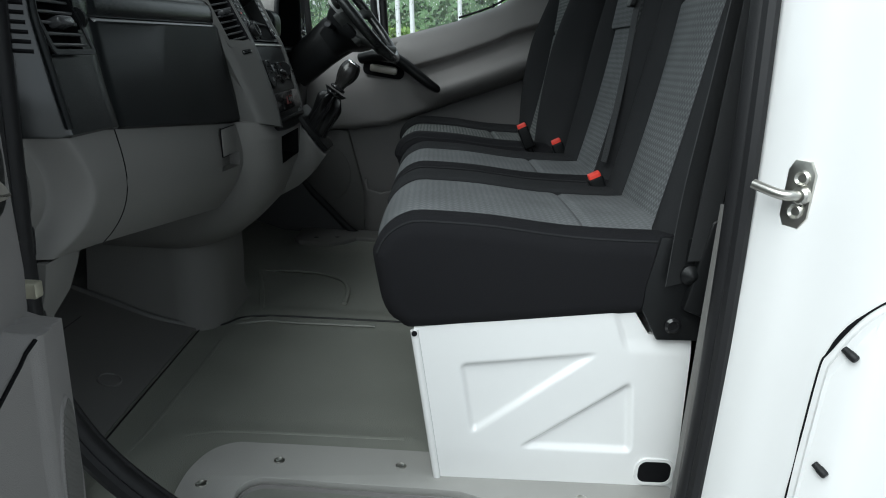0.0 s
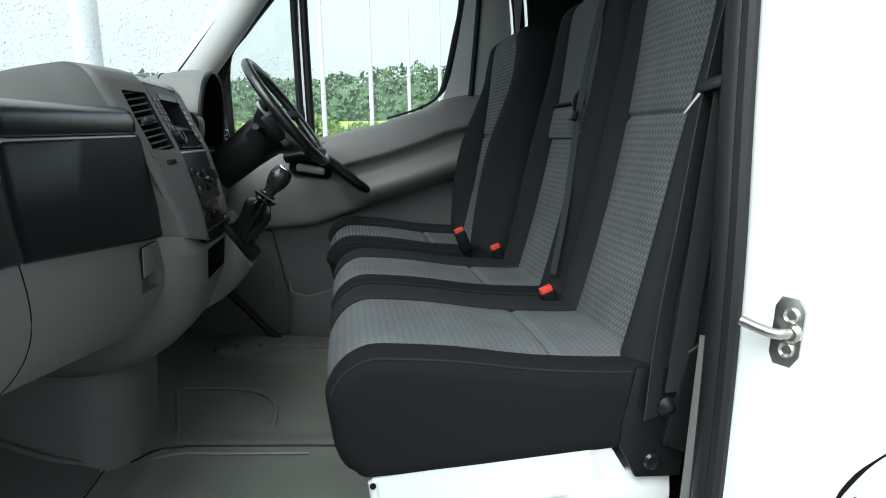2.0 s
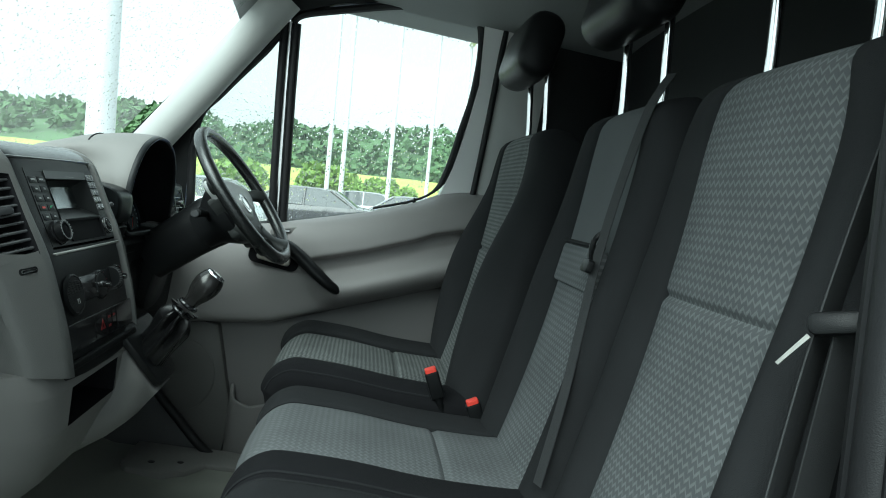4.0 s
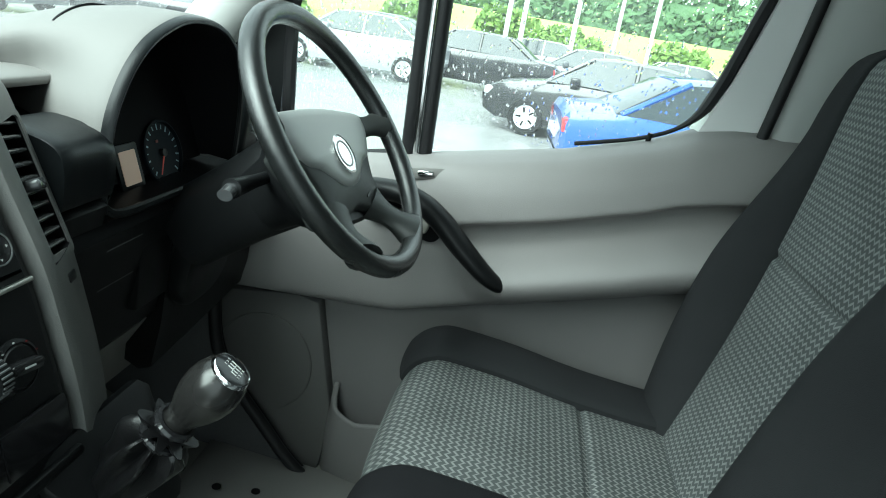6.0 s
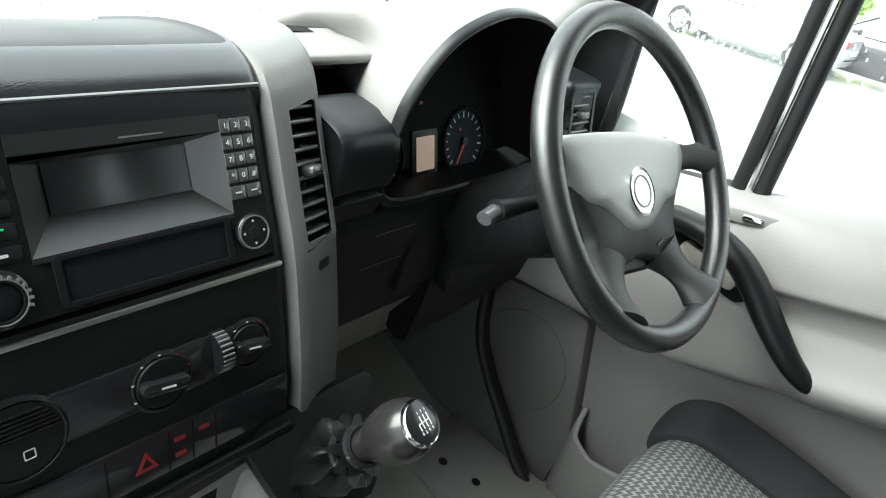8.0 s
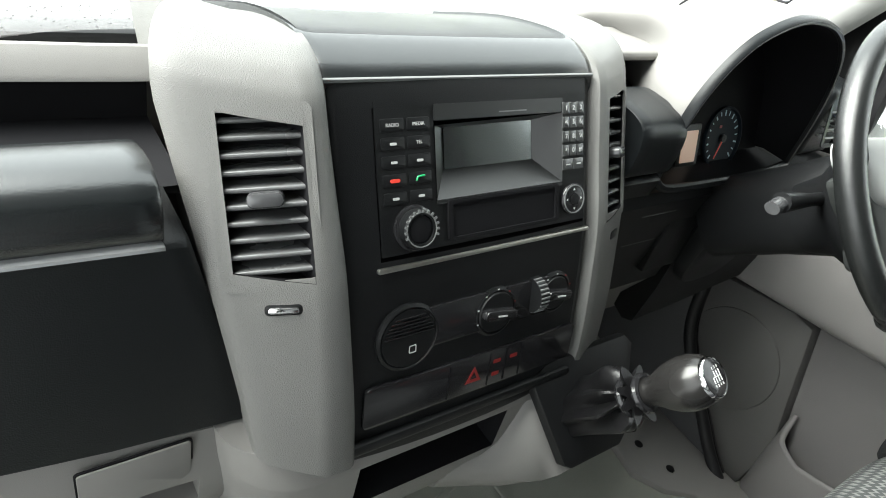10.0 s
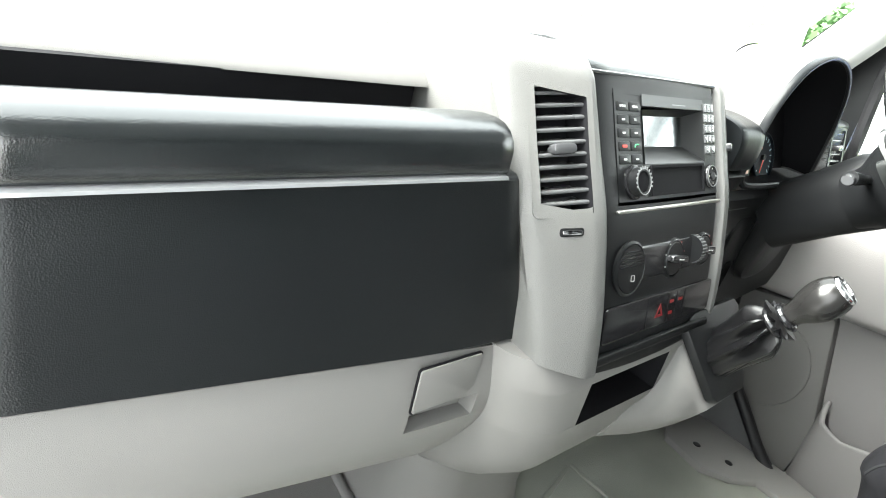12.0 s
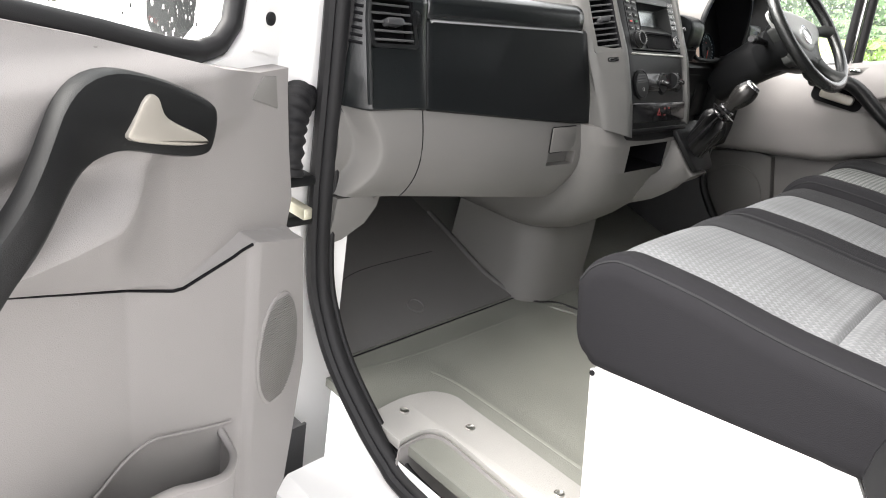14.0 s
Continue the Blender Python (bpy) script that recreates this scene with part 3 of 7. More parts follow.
COL = [(-0.335, 1.172), (-0.338, 1.19), (-0.352, 1.25), (-0.372, 1.31), (-0.395, 1.37), (-0.428, 1.43), (-0.459, 1.488), (-0.472, 1.506), (-0.492, 1.519), (-0.53, 1.523), (-0.62, 1.503), (-0.75, 1.455)]


def cy(y):
    """The console's bands, drawn in a little towards its left edge."""
    return 1.476 + (y - 1.482) * 0.973


def col_x(z):
    return lerp_line([(q[1], q[0]) for q in COL], z)


def swept(y):
    """How far the console's outer bands fall back at y."""
    return -0.50 * max(0.0, 1.537 - y) - 0.46 * max(0.0, y - 1.862)


def column(y0, y1, proud, bow=0.0, back=-0.75, low=0.0, n=8, lean=0.0, tuck=0.0):
    """An upright band of the console that follows its curved front."""
    fine = [Vector((x, 0, z)) for x, z in COL]
    fine = [(p.x, p.z) for p in curve_points(fine, 4)]
    rings = []
    for k, y in enumerate([y0, y0 + 0.004] + span(y0 + 0.012, y1 - 0.012, n) + [y1 - 0.004, y1]):
        t = (y - y0) / (y1 - y0)
        end = (0.010, 0.003)[min(k, n + 4 - k)] if min(k, n + 4 - k) < 2 else 0.0
        d = proud + bow * 4 * t * (1 - t) - end
        y = cy(y)
        tilt = lean * (2.2 - 1.4 * t)
        ring = [(x + d + swept(y + tilt * min(1.0, max(0.0, (1.48 - z) / 0.29))), y + tilt * min(1.0, max(0.0, (1.48 - z) / 0.29)), z - low * (1 - (z - 1.172) / 0.37)) for x, z in fine]
        ring += [(back, y, ring[-1][2]), (back, ring[0][1], ring[0][2])]
        rings.append([(a, b + tuck * (1 - t) * step(-0.50, -0.62, a), c) for a, b, c in ring])
    return loft(rings)


def cut_front(bm, x):
    """Keeps what lies in front of x."""
    bmesh.ops.bisect_plane(bm, geom=bm.verts[:] + bm.edges[:] + bm.faces[:], plane_co=(x, 0, 0), plane_no=(1, 0, 0), clear_outer=True)
    bmesh.ops.holes_fill(bm, edges=[e for e in bm.edges if e.is_boundary])
    return bm


def cut_rear(bm, x):
    bmesh.ops.bisect_plane(bm, geom=bm.verts[:] + bm.edges[:] + bm.faces[:], plane_co=(x, 0, 0), plane_no=(1, 0, 0), clear_inner=True)
    bmesh.ops.holes_fill(bm, edges=[e for e in bm.edges if e.is_boundary])
    return bm


def recess_pose(y, z, proud=0.0):
    """A pose on the console's front at a height: z out of the face, y up it."""
    d = 0.02
    slope = Vector((col_x(z + d) - col_x(z - d), 0, 2 * d)).normalized()
    across = Vector((swept(cy(y) + 0.004) - swept(cy(y) - 0.004), 0.008, 0)).normalized()
    out = across.cross(slope)
    return aim((col_x(z) + proud + swept(cy(y)), cy(y), z), out if out.x > 0 else -out, slope)


def pocket(bm, axes, lo, hi, depth, way, facing):
    """Sinks the faces within a window (two axes, lo to hi) that look along facing, and gives the hollow the second material."""
    for k, axis in enumerate(axes):
        for at in (lo[k], hi[k]):
            co, no = [0, 0, 0], [0, 0, 0]
            co[axis], no[axis] = at, 1
            bmesh.ops.bisect_plane(bm, geom=bm.verts[:] + bm.edges[:] + bm.faces[:], plane_co=co, plane_no=no)
    bmesh.ops.recalc_face_normals(bm, faces=bm.faces)
    inside = [f for f in bm.faces if f.normal.dot(Vector(facing)) > 0.25 and all(lo[k] < f.calc_center_median()[a] < hi[k] for k, a in enumerate(axes))]
    out = bmesh.ops.extrude_face_region(bm, geom=inside)["geom"]
    bmesh.ops.translate(bm, vec=Vector(way).normalized() * depth, verts=[g for g in out if isinstance(g, bmesh.types.BMVert)])
    bmesh.ops.delete(bm, geom=inside, context="FACES")
    fresh = [g for g in out if isinstance(g, bmesh.types.BMFace)]
    for f in fresh:
        f.material_index = 1
        for e in f.edges:
            for g in e.link_faces:
                if any(v in f.verts for v in g.verts) and abs(g.normal.dot(Vector(facing))) < 0.25:
                    g.material_index = 1
    return bm


part("lower_panel", pocket(low_panel(0.9885, 1.50, 30), (1, 2), (1.352, 1.116), (1.448, 1.146), 0.022, (-1, 0, 0), (1, 0, 0)), GREY, dash)
part("vent_panel", pocket(VENT_PANEL, (1, 2), (0.868, 1.344), (0.957, 1.416), 0.03, (-1, 0, -0.3), (1, 0, 0.3)), (DASH_PAD, MATT_BLACK), dash)
def cut_foot(bm):
    """Trims the left band along its slanting foot."""
    bmesh.ops.bisect_plane(bm, geom=bm.verts[:] + bm.edges[:] + bm.faces[:], plane_co=(0, 1.476, 1.205), plane_no=(0, 0.2, 1), clear_inner=True)
    bmesh.ops.holes_fill(bm, edges=[e for e in bm.edges if e.is_boundary])
    return bm


left_column = part("left_column", pocket(cut_foot(column(1.443, 1.562, 0.014, 0.004, lean=0.022, tuck=0.042)), (1, 2), (cy(1.479), 1.374), (cy(1.537), 1.482), 0.03, (-1, 0, -0.4), (1, 0, 0.4)), (CONSOLE_GREY, MATT_BLACK), console)
right_column = part("right_column", pocket(column(1.880, 1.970, 0.010, 0.004), (1, 2), (cy(1.902), 1.366), (cy(1.956), 1.484), 0.03, (-1, 0, -0.4), (1, 0, 0.4)), (CONSOLE_GREY, MATT_BLACK), console)
centre_panel = part("centre_panel", pocket(column(1.562, 1.876, 0.0, 0.004), (1, 2), (cy(1.604), 1.372), (cy(1.864), 1.486), 0.030, (-1, 0, -0.5), (1, 0, 0.5)), (BLACK, MATT_BLACK), console)

part("console_top", cut_front(column(1.558, 1.880, 0.004), -0.468), DASH_PAD, console)

# the pale foot of the console, down to the floor tunnel


def foot_ring(z, y0, y1, x, back=-0.8, r=0.06):
    ring = []
    for cx, cy, a0 in ((x - r, y1 - r, 0), (back, y1 - 0.001, 90), (back, y0 + 0.001, 180), (x - r, y0 + r, 270)):
        if cx == back:
            ring.append((back, cy, z))
        else:
            ring += [(cx + r * math.cos(radians(a0 + 90 * k / 6)), cy + r * math.sin(radians(a0 + 90 * k / 6)), z) for k in range(7)]
    return ring


part("console_foot", pocket(loft([foot_ring(z, y0, y1, x, r=r) for z, y0, y1, x, r in ((1.205, 1.462, 1.90, -0.352, 0.05), (1.17, 1.464, 1.88, -0.330, 0.07), (1.10, 1.47, 1.86, -0.328, 0.09), (1.05, 1.475, 1.845, -0.337, 0.10), (1.0, 1.485, 1.83, -0.358, 0.10), (0.95, 1.50, 1.81, -0.402, 0.10), (0.91, 1.52, 1.795, -0.45, 0.10), (0.885, 1.545, 1.78, -0.51, 0.09))]), (1, 2), (1.582, 1.100), (1.772, 1.164), 0.10, (-1, 0, 0), (1, 0, 0)), (GREY, MATT_BLACK), console)
part("tunnel_cover", loft([foot_ring(z, y0, y1, x, r=0.1) for z, y0, y1, x in ((0.91, 1.575, 1.90, -0.53), (0.875, 1.56, 1.90, -0.497), (0.80, 1.55, 1.89, -0.49), (0.72, 1.54, 1.88, -0.487), (0.66, 1.52, 1.88, -0.470))]), GREY, console)

# driver's side of the dashboard
part("driver_fascia", dash_strip([(-0.50, 1.13), (-0.46, 1.15), (-0.448, 1.25), (-0.436, 1.332), (-0.445, 1.346), (-0.52, 1.35)], 1.946, 2.53), BLACK, dash)
part("column_box", loft([[(x, y, z + (0.02 + 0.09 * max(0, y - 2.22) if z < 1.1 else 0)) for x, z in ((-0.50, 1.03), (-0.475, 1.02), (-0.456, 1.03), (-0.4475, 1.13), (-0.4455, 1.24), (-0.436, 1.325), (-0.50, 1.325))] for y in (2.202, 2.206, 2.30, 2.40, 2.53)]), BLACK, dash, angle=40)
part("column_surround", slab(rounded(0.150, 0.195, 0.055), 0.032, aim((-0.446, 2.285, 1.243), (1, 0, -0.146), (0.146, 0, 1)), 0.012), BLACK, dash)
part("fascia_end", dash_strip([(-0.47, 1.350), (-0.437, 1.352), (-0.432, 1.378), (-0.442, 1.384), (-0.50, 1.384)], 1.946, 2.024, -0.54), BLACK, dash)
part("driver_pad", dash_strip(smoothed([(-0.446, 1.387), (-0.432, 1.392), (-0.430, 1.43), (-0.437, 1.451), (-0.455, 1.461), (-0.49, 1.4645), (-0.515, 1.463), (-0.531, 1.452), (-0.535, 1.42)]), 1.946, 2.030, -0.56), DARK, dash)
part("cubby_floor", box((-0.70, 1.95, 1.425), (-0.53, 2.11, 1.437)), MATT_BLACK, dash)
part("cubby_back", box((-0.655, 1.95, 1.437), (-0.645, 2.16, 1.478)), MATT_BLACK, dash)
part("cubby_lip", dash_strip(smoothed([(-0.562, 1.477), (-0.556, 1.480), (-0.556, 1.486), (-0.564, 1.490), (-0.60, 1.488), (-0.64, 1.482)]), 1.955, 2.15, -0.66), GREY, dash)
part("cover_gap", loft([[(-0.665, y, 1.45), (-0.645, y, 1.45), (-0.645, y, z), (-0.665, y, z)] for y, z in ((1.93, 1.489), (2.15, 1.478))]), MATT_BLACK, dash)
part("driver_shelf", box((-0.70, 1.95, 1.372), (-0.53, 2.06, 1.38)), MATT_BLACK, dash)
part("driver_knee_panel", loft([[(-0.47 - k * 0.04, y, 1.135 - k * 0.075) for k in range(4)] + [(-0.7, y, 0.92), (-0.7, y, 1.14)] for y in span(1.93, 2.48, 6)]), GREY, dash)


# ---------------------------------------------------------------- seats
def cushion_profile(x0, x1, z0, z1, nose=0.075):
    """(x, z) round a cushion from its rear top over the nose to its rear bottom."""
    pts = [(x1, z1 - 0.005), (x1 - 0.06, z1 - 0.012), (x0 + 0.3, z1 - 0.012), (x0 + 0.18, z1 - 0.002), (x0 + 0.09, z1)]
    for k in range(1, 8):
        a = radians(90 + 82 * k / 7)
        pts.append((x0 + nose + nose * math.cos(a), z1 - nose + nose * math.sin(a)))
    pts += [(x0 + 0.008, z0 + 0.07), (x0 + 0.02, z0 + 0.03), (x0 + 0.045, z0 + 0.006), (x0 + 0.10, z0), (x1 - 0.05, z0 + 0.045), (x1, z0 + 0.05)]
    return pts


def outward(profile):
    """The outward normals of a closed (x, z) outline that runs anticlockwise seen along y."""
    out, n = [], len(profile)
    for k in range(n):
        dx, dz = profile[(k + 1) % n][0] - profile[k - 1][0], profile[(k + 1) % n][1] - profile[k - 1][1]
        r = math.hypot(dx, dz) or 1.0
        out.append((dz / r, -dx / r))
    cx, cz = sum(p[0] for p in profile) / n, sum(p[1] for p in profile) / n
    facing = sum((p[0] - cx) * q[0] + (p[1] - cz) * q[1] for p, q in zip(profile, out))
    return out if facing > 0 else [(-a, -b) for a, b in out]


def swollen(profile, ys, swell, roll=lambda y: 0.0):
    """Rings of a padded outline across ys; swell(y, x, z, nx, nz): how far the cloth stands out there; roll(y): how far the end has rolled in towards the pad's spine."""
    way = outward(profile)
    x0, x1, z0, z1 = (f(p[k] for p in profile) for k in (0, 1) for f in (min, max))
    rings = []
    for y in ys:
        ring, inset = [], roll(y)
        for (x, z), (nx, nz) in zip(profile, way):
            out = swell(y, x, z, nx, nz)
            sx, sz = min(max(x, x0 + 0.09), x1 - 0.05) - x, (z0 + z1) / 2 + 0.015 - z
            far = math.hypot(sx, sz) or 1.0
            pull = min(inset, 0.8 * far) / far
            ring.append((x + nx * out + sx * pull, y, z + nz * out + sz * pull))
        rings.append(ring)
    return rings


def rolled(d, r):
    """How far a padded edge has rolled in at a distance d from the end."""
    return r * (1 - math.sqrt(max(0.0, 1 - (1 - min(d, r) / r) ** 2)))


def ends(y0, y1, n=10):
    """Stations from y0 to y1, close together at both ends."""
    return [y0 + (y1 - y0) * (1 - math.cos(math.pi * k / n)) / 2 for k in range(n + 1)]


def cushion(seat, prof, outer, insert, inner, seam_x, side0, side1, lift, pattern):
    """A seat cushion: two raised side bolsters and a patterned middle with a cross seam."""
    prof = [(p.x, p.y) for p in curve_points([(x, z, 0) for x, z in prof], 3)]
    top = max(z for x, z in prof)

    def upper(z, nz):
        return step(top - 0.12, top - 0.03, z) * step(-0.3, 0.5, nz + 0.4)

    def bolster(seam, end, high):
        def swell(y, x, z, nx, nz):
            t = (y - seam) / (end - seam)
            return (high * math.sin(math.pi * min(1.0, 0.12 + 0.80 * t)) ** 0.8 * upper(z, nz) - 0.004 * math.exp(-((t * abs(end - seam) / 0.006) ** 2)))
        return swell

    base = part("cushion", loft(swollen(prof, ends(outer, insert[0] - 0.0005, 14), bolster(insert[0], outer, lift[0]), lambda y: rolled(abs(outer - y), side0))), CLOTH_SIDE, seat)
    part("inner_bolster", loft(swollen(prof, ends(insert[1] + 0.0005, inner, 14), bolster(insert[1], inner, lift[1]), lambda y: rolled(abs(inner - y), side1))), CLOTH, base)

    def middle(y, x, z, nx, nz):
        t = 2 * (y - insert[0]) / (insert[1] - insert[0]) - 1
        return 0.007 * (1 - t**4) - 0.0035 - (0.0065 * math.exp(-(((x - seam_x) / 0.006) ** 2)) if nz > 0.3 else 0.0)

    dense = [q for p0, p1 in zip(prof, prof[1:] + prof[:1]) for q in [(p0[0] + (p1[0] - p0[0]) * f, p0[1] + (p1[1] - p0[1]) * f) for f in ([k / 8 for k in range(8)] if math.hypot(p1[0] - p0[0], p1[1] - p0[1]) > 0.02 else [k / 3 for k in range(3)] if math.hypot(p1[0] - p0[0], p1[1] - p0[1]) > 0.010 else [0])]]
    for name, at, form in (("outer_piping", outer + 0.011, (bolster(insert[0], outer, lift[0]), lambda y: rolled(abs(outer - y), side0))), ("inner_piping", inner - 0.011, (bolster(insert[1], inner, lift[1]), lambda y: rolled(abs(inner - y), side1)))):
        line = [p for p in swollen(prof, [at], *form)[0] if p[2] > top - 0.062 and p[0] < seam_x + 0.13]
        part(name, tube(line, 0.0022, 6), CLOTH, base)
    rings = swollen(dense, ends(insert[0], insert[1], 16), middle)
    part("front_insert", cut_front(loft(rings), seam_x), pattern, base, "grey patterned cloth insert")
    part("rear_insert", cut_rear(loft(rings), seam_x), pattern, base, "grey patterned cloth insert")
    return base


def backrest(seat, x0, z0, z1, lean, outer, insert, inner, seam_z, taper, depth, push, low, up, corner=0.06, flare=(0.96, 1.06), high=0.25, foot=0.62):
    """A backrest: two bolsters that stand forward of a patterned middle, over one rounded top. push: how far they stand out (outer, inner)."""
    yc, dome = (outer + inner) / 2, 0.045
    half = (inner - outer) / 2
    levels = [(z0 + (z1 - dome - z0) * k / 26, 0.0) for k in range(27)] + [(z1 - dome + dome * math.sin(radians(a)), a) for a in (15, 30, 45, 60, 72, 82, 88)]

    def placed(x, y, z, a):
        """Narrows and rounds the outline towards the top."""
        t = min(1.0, (z - z0) / (z1 - z0))
        mid = x0 + lean * (1 - (1 - t) ** 2) + depth / 2
        keep = math.cos(radians(a))
        side = (1 - taper * t * t) * (1 - (corner / half) * max(0.0, (t - 0.80) / 0.20) ** 2.5)
        return (mid + (x - mid) * keep, yc + (y - yc) * side, z)

    def front(z):
        t = min(1.0, (z - z0) / (z1 - z0))
        return x0 + lean * (1 - (1 - t) ** 2), (foot + (1 - foot) * math.sin(math.pi * min(1, 1.25 * t)) ** 0.8) * (1 - (1 - high) * step(0.45, 1.0, t))

    def at_seam(z, seam):
        """The insert widens a little towards the top."""
        t = min(1.0, (z - z0) / (z1 - z0))
        return yc + (seam - yc) * (flare[0] + (flare[1] - flare[0]) * t) / (1 - taper * t * t)

    def bolster_ring(z, a, seam, end, out):
        fx, amount = front(z)
        seam = at_seam(z, seam)
        w, p = end - seam, out * amount
        line = [(fx + 0.006, seam), (fx - 0.25 * p, seam + 0.07 * w), (fx - 0.80 * p, seam + 0.24 * w), (fx - p, seam + 0.45 * w), (fx - 0.72 * p + 0.003, seam + 0.68 * w), (fx + 0.012, seam + 0.88 * w), (fx + 0.34 * depth, end), (fx + 0.70 * depth, seam + 0.99 * w), (fx + 0.95 * depth, seam + 0.90 * w), (fx + depth, seam + 0.6 * w), (fx + depth, seam)]
        return [placed(q.x, q.y, z, a) for q in curve_points([(x, y, 0) for x, y in line], 4)]

    base = part("backrest", loft([bolster_ring(z, a, insert[0], outer, push[0]) for z, a in levels]), CLOTH, seat)
    part("inner_bolster", loft([bolster_ring(z, a, insert[1], inner, push[1]) for z, a in levels]), CLOTH, base)

    def middle_ring(z, a):
        fx, amount = front(z)
        groove = 0.006 * math.exp(-(((z - seam_z) / 0.006) ** 2))
        lo, hi = at_seam(z, insert[0]), at_seam(z, insert[1])
        ys = ends(lo, hi, 14)
        ring = [(fx + 0.005 + groove - 0.007 * (1 - (2 * (y - lo) / (hi - lo) - 1) ** 4), y) for y in ys] + [(fx + depth - 0.001, y) for y in ys[::-1]]
        return [placed(x, y, z, a) for x, y in ring]

    folds = [seam_z + d for d in (-0.016, -0.010, -0.006, -0.003, 0.0, 0.003, 0.006, 0.010, 0.016)]
    marks = sorted([q for q in levels if abs(q[0] - seam_z) > 0.018] + [(z, 0.0) for z in folds])
    for name, cloth, rows in (("lower_insert", low, [q for q in marks if q[0] <= seam_z]), ("upper_insert", up, [q for q in marks if q[0] >= seam_z])):
        part(name, loft([middle_ring(z, a) for z, a in rows]), cloth, base, "plain grey cloth insert" if cloth is PLAIN_CLOTH else "grey patterned cloth insert")
    return base


def buckle(at, way, label):
    """A belt buckle on its stalk, with a red release button."""
    at = Vector(at)
    b = thing("seat_belt_buckle", at, label, "seat belt buckle", "belt buckles on the seats")
    m = aim(at, way, (0, 1, 0))
    part("housing", slab(rounded(0.032, 0.024, 0.006), 0.062, m @ pose(0, 0, -0.066), 0.003), BLACK, b)
    part("release_button", slab(rounded(0.026, 0.017, 0.004), 0.012, m @ pose(0, 0, -0.006), 0.003), RED, b, "bright red push button")
    part("stalk", tube([at - Vector(way).normalized() * d for d in (0.06, 0.11, 0.16)], 0.009, 8), BLACK, b)
    return b


bench = thing("bench_seat", (0.2, 1.42, 0.95), "black double passenger seat with grey patterned inserts", "seat", "cab seats")
PROF = cushion_profile(-0.058, 0.44, 0.955, 1.135)
cushion(bench, PROF, 0.975, (1.046, 1.322), 1.428, 0.279, 0.030, 0.020, (0.004, 0.006), PATTERN_BENCH)
cushion(bench, PROF, 1.432, (1.525, 1.76), 1.878, 0.279, 0.020, 0.035, (0.006, 0.006), PATTERN_BENCH)
backrest(bench, 0.400, 1.10, 1.80, 0.085, 0.975, (1.085, 1.325), 1.430, 1.498, 0.06, 0.12, (0.030, 0.018), PATTERN_BACK, PATTERN_BACK)
backrest(bench, 0.400, 1.10, 1.80, 0.085, 1.430, (1.54, 1.76), 1.890, 1.505, 0.06, 0.12, (0.018, 0.030), PATTERN_BACK, PLAIN_CLOTH)
driver = thing("driver_seat", (0.15, 2.2, 0.95), "black driver's seat with grey patterned inserts", "seat", "cab seats")
cushion(driver, cushion_profile(-0.08, 0.42, 0.985, 1.138), 1.955, (2.055, 2.345), 2.49, 0.224, 0.035, 0.055, (0.010, 0.018), PATTERN_FLAT)
backrest(driver, 0.352, 1.10, 1.79, 0.080, 1.955, (2.085, 2.375), 2.520, 1.46, 0.08, 0.13, (0.046, 0.058), PATTERN_DRIVER, PATTERN_DRIVER, 0.09, (0.66, 1.22), 0.1, foot=0.15)
buckle((0.364, 1.377, 1.150), (-0.45, -0.1, 0.9), "black seat belt buckle with red button on the bench")
buckle((0.367, 1.848, 1.160), (-0.45, -0.1, 0.9), "black seat belt buckle with red button on the bench")
buckle((0.282, 1.953, 1.186), (-0.45, -0.1, 0.9), "black buckle with red button beside the driver's seat")

# ---------------------------------------------------------------- white seat box
seat_box = thing("seat_box", (0.25, 1.4, 0.66), "white painted pressed-steel seat box on the cab floor", "seat base")
TRIANGLES = (((0.085, 0.900), (0.316, 0.933), (0.113, 0.768)), ((0.370, 0.886), (0.387, 0.749), (0.189, 0.749)))


def pressed(x, z):
    """How far the side panel is pressed in: two round-cornered triangular hollows."""
    depth = 0.0
    for tri in TRIANGLES:
        inside = 1.0
        for (x0, z0), (x1, z1) in zip(tri, tri[1:] + tri[:1]):
            d = ((x - x0) * (z1 - z0) - (z - z0) * (x1 - x0)) / math.hypot(x1 - x0, z1 - z0)
            inside *= step(-0.004, 0.013, d)
        depth += 0.0085 * step(0.05, 0.95, inside)
    return depth


def panel_at(u, v):
    """The seat box's side: its slanting front edge, stepped top and pressings."""
    z = 0.675 + (0.960 - 0.675) * v
    x0, x1 = lerp_line([(0.675, 0.064), (0.957, 0.010)], z), lerp_line([(0.675, 0.469), (0.97, 0.453)], z)
    x = x0 + (x1 - x0) * u
    z = 0.675 + (lerp_line([(0.0, 0.957), (0.30, 1.002), (0.350, 1.012), (0.383, 0.966), (0.47, 0.966)], x) - 0.675) * v
    fold = 0.004 * step(0.318, 0.332, x + 0.42 * (z - 1.0)) * step(0.93, 0.96, z)
    return (x, 0.983 + pressed(x, z) + fold, z)


part("side_panel", rimmed(sheet(panel_at, span(0, 1, 150), span(0, 1, 110)), (0, 0.009, 0)), WHITE, seat_box, angle=60)
part("rolled_edge", tube([panel_at(0, v) for v in span(0.02, 0.985, 12)], 0.0065, 12), WHITE, seat_box)
part("edge_mouth", lathe([(0.0001, 0), (0.0045, 0), (0.0045, 0.001), (0.0001, 0.001)], 16, aim((0.011, 0.9762, 0.951), (0, -1, 0.2))), MATT_BLACK, seat_box)
part("box_body", prism([(0.066, 0.67), (0.466, 0.67), (0.455, 0.95), (0.016, 0.95)], "y", 1.003, 2.46, 0.006), WHITE, seat_box)

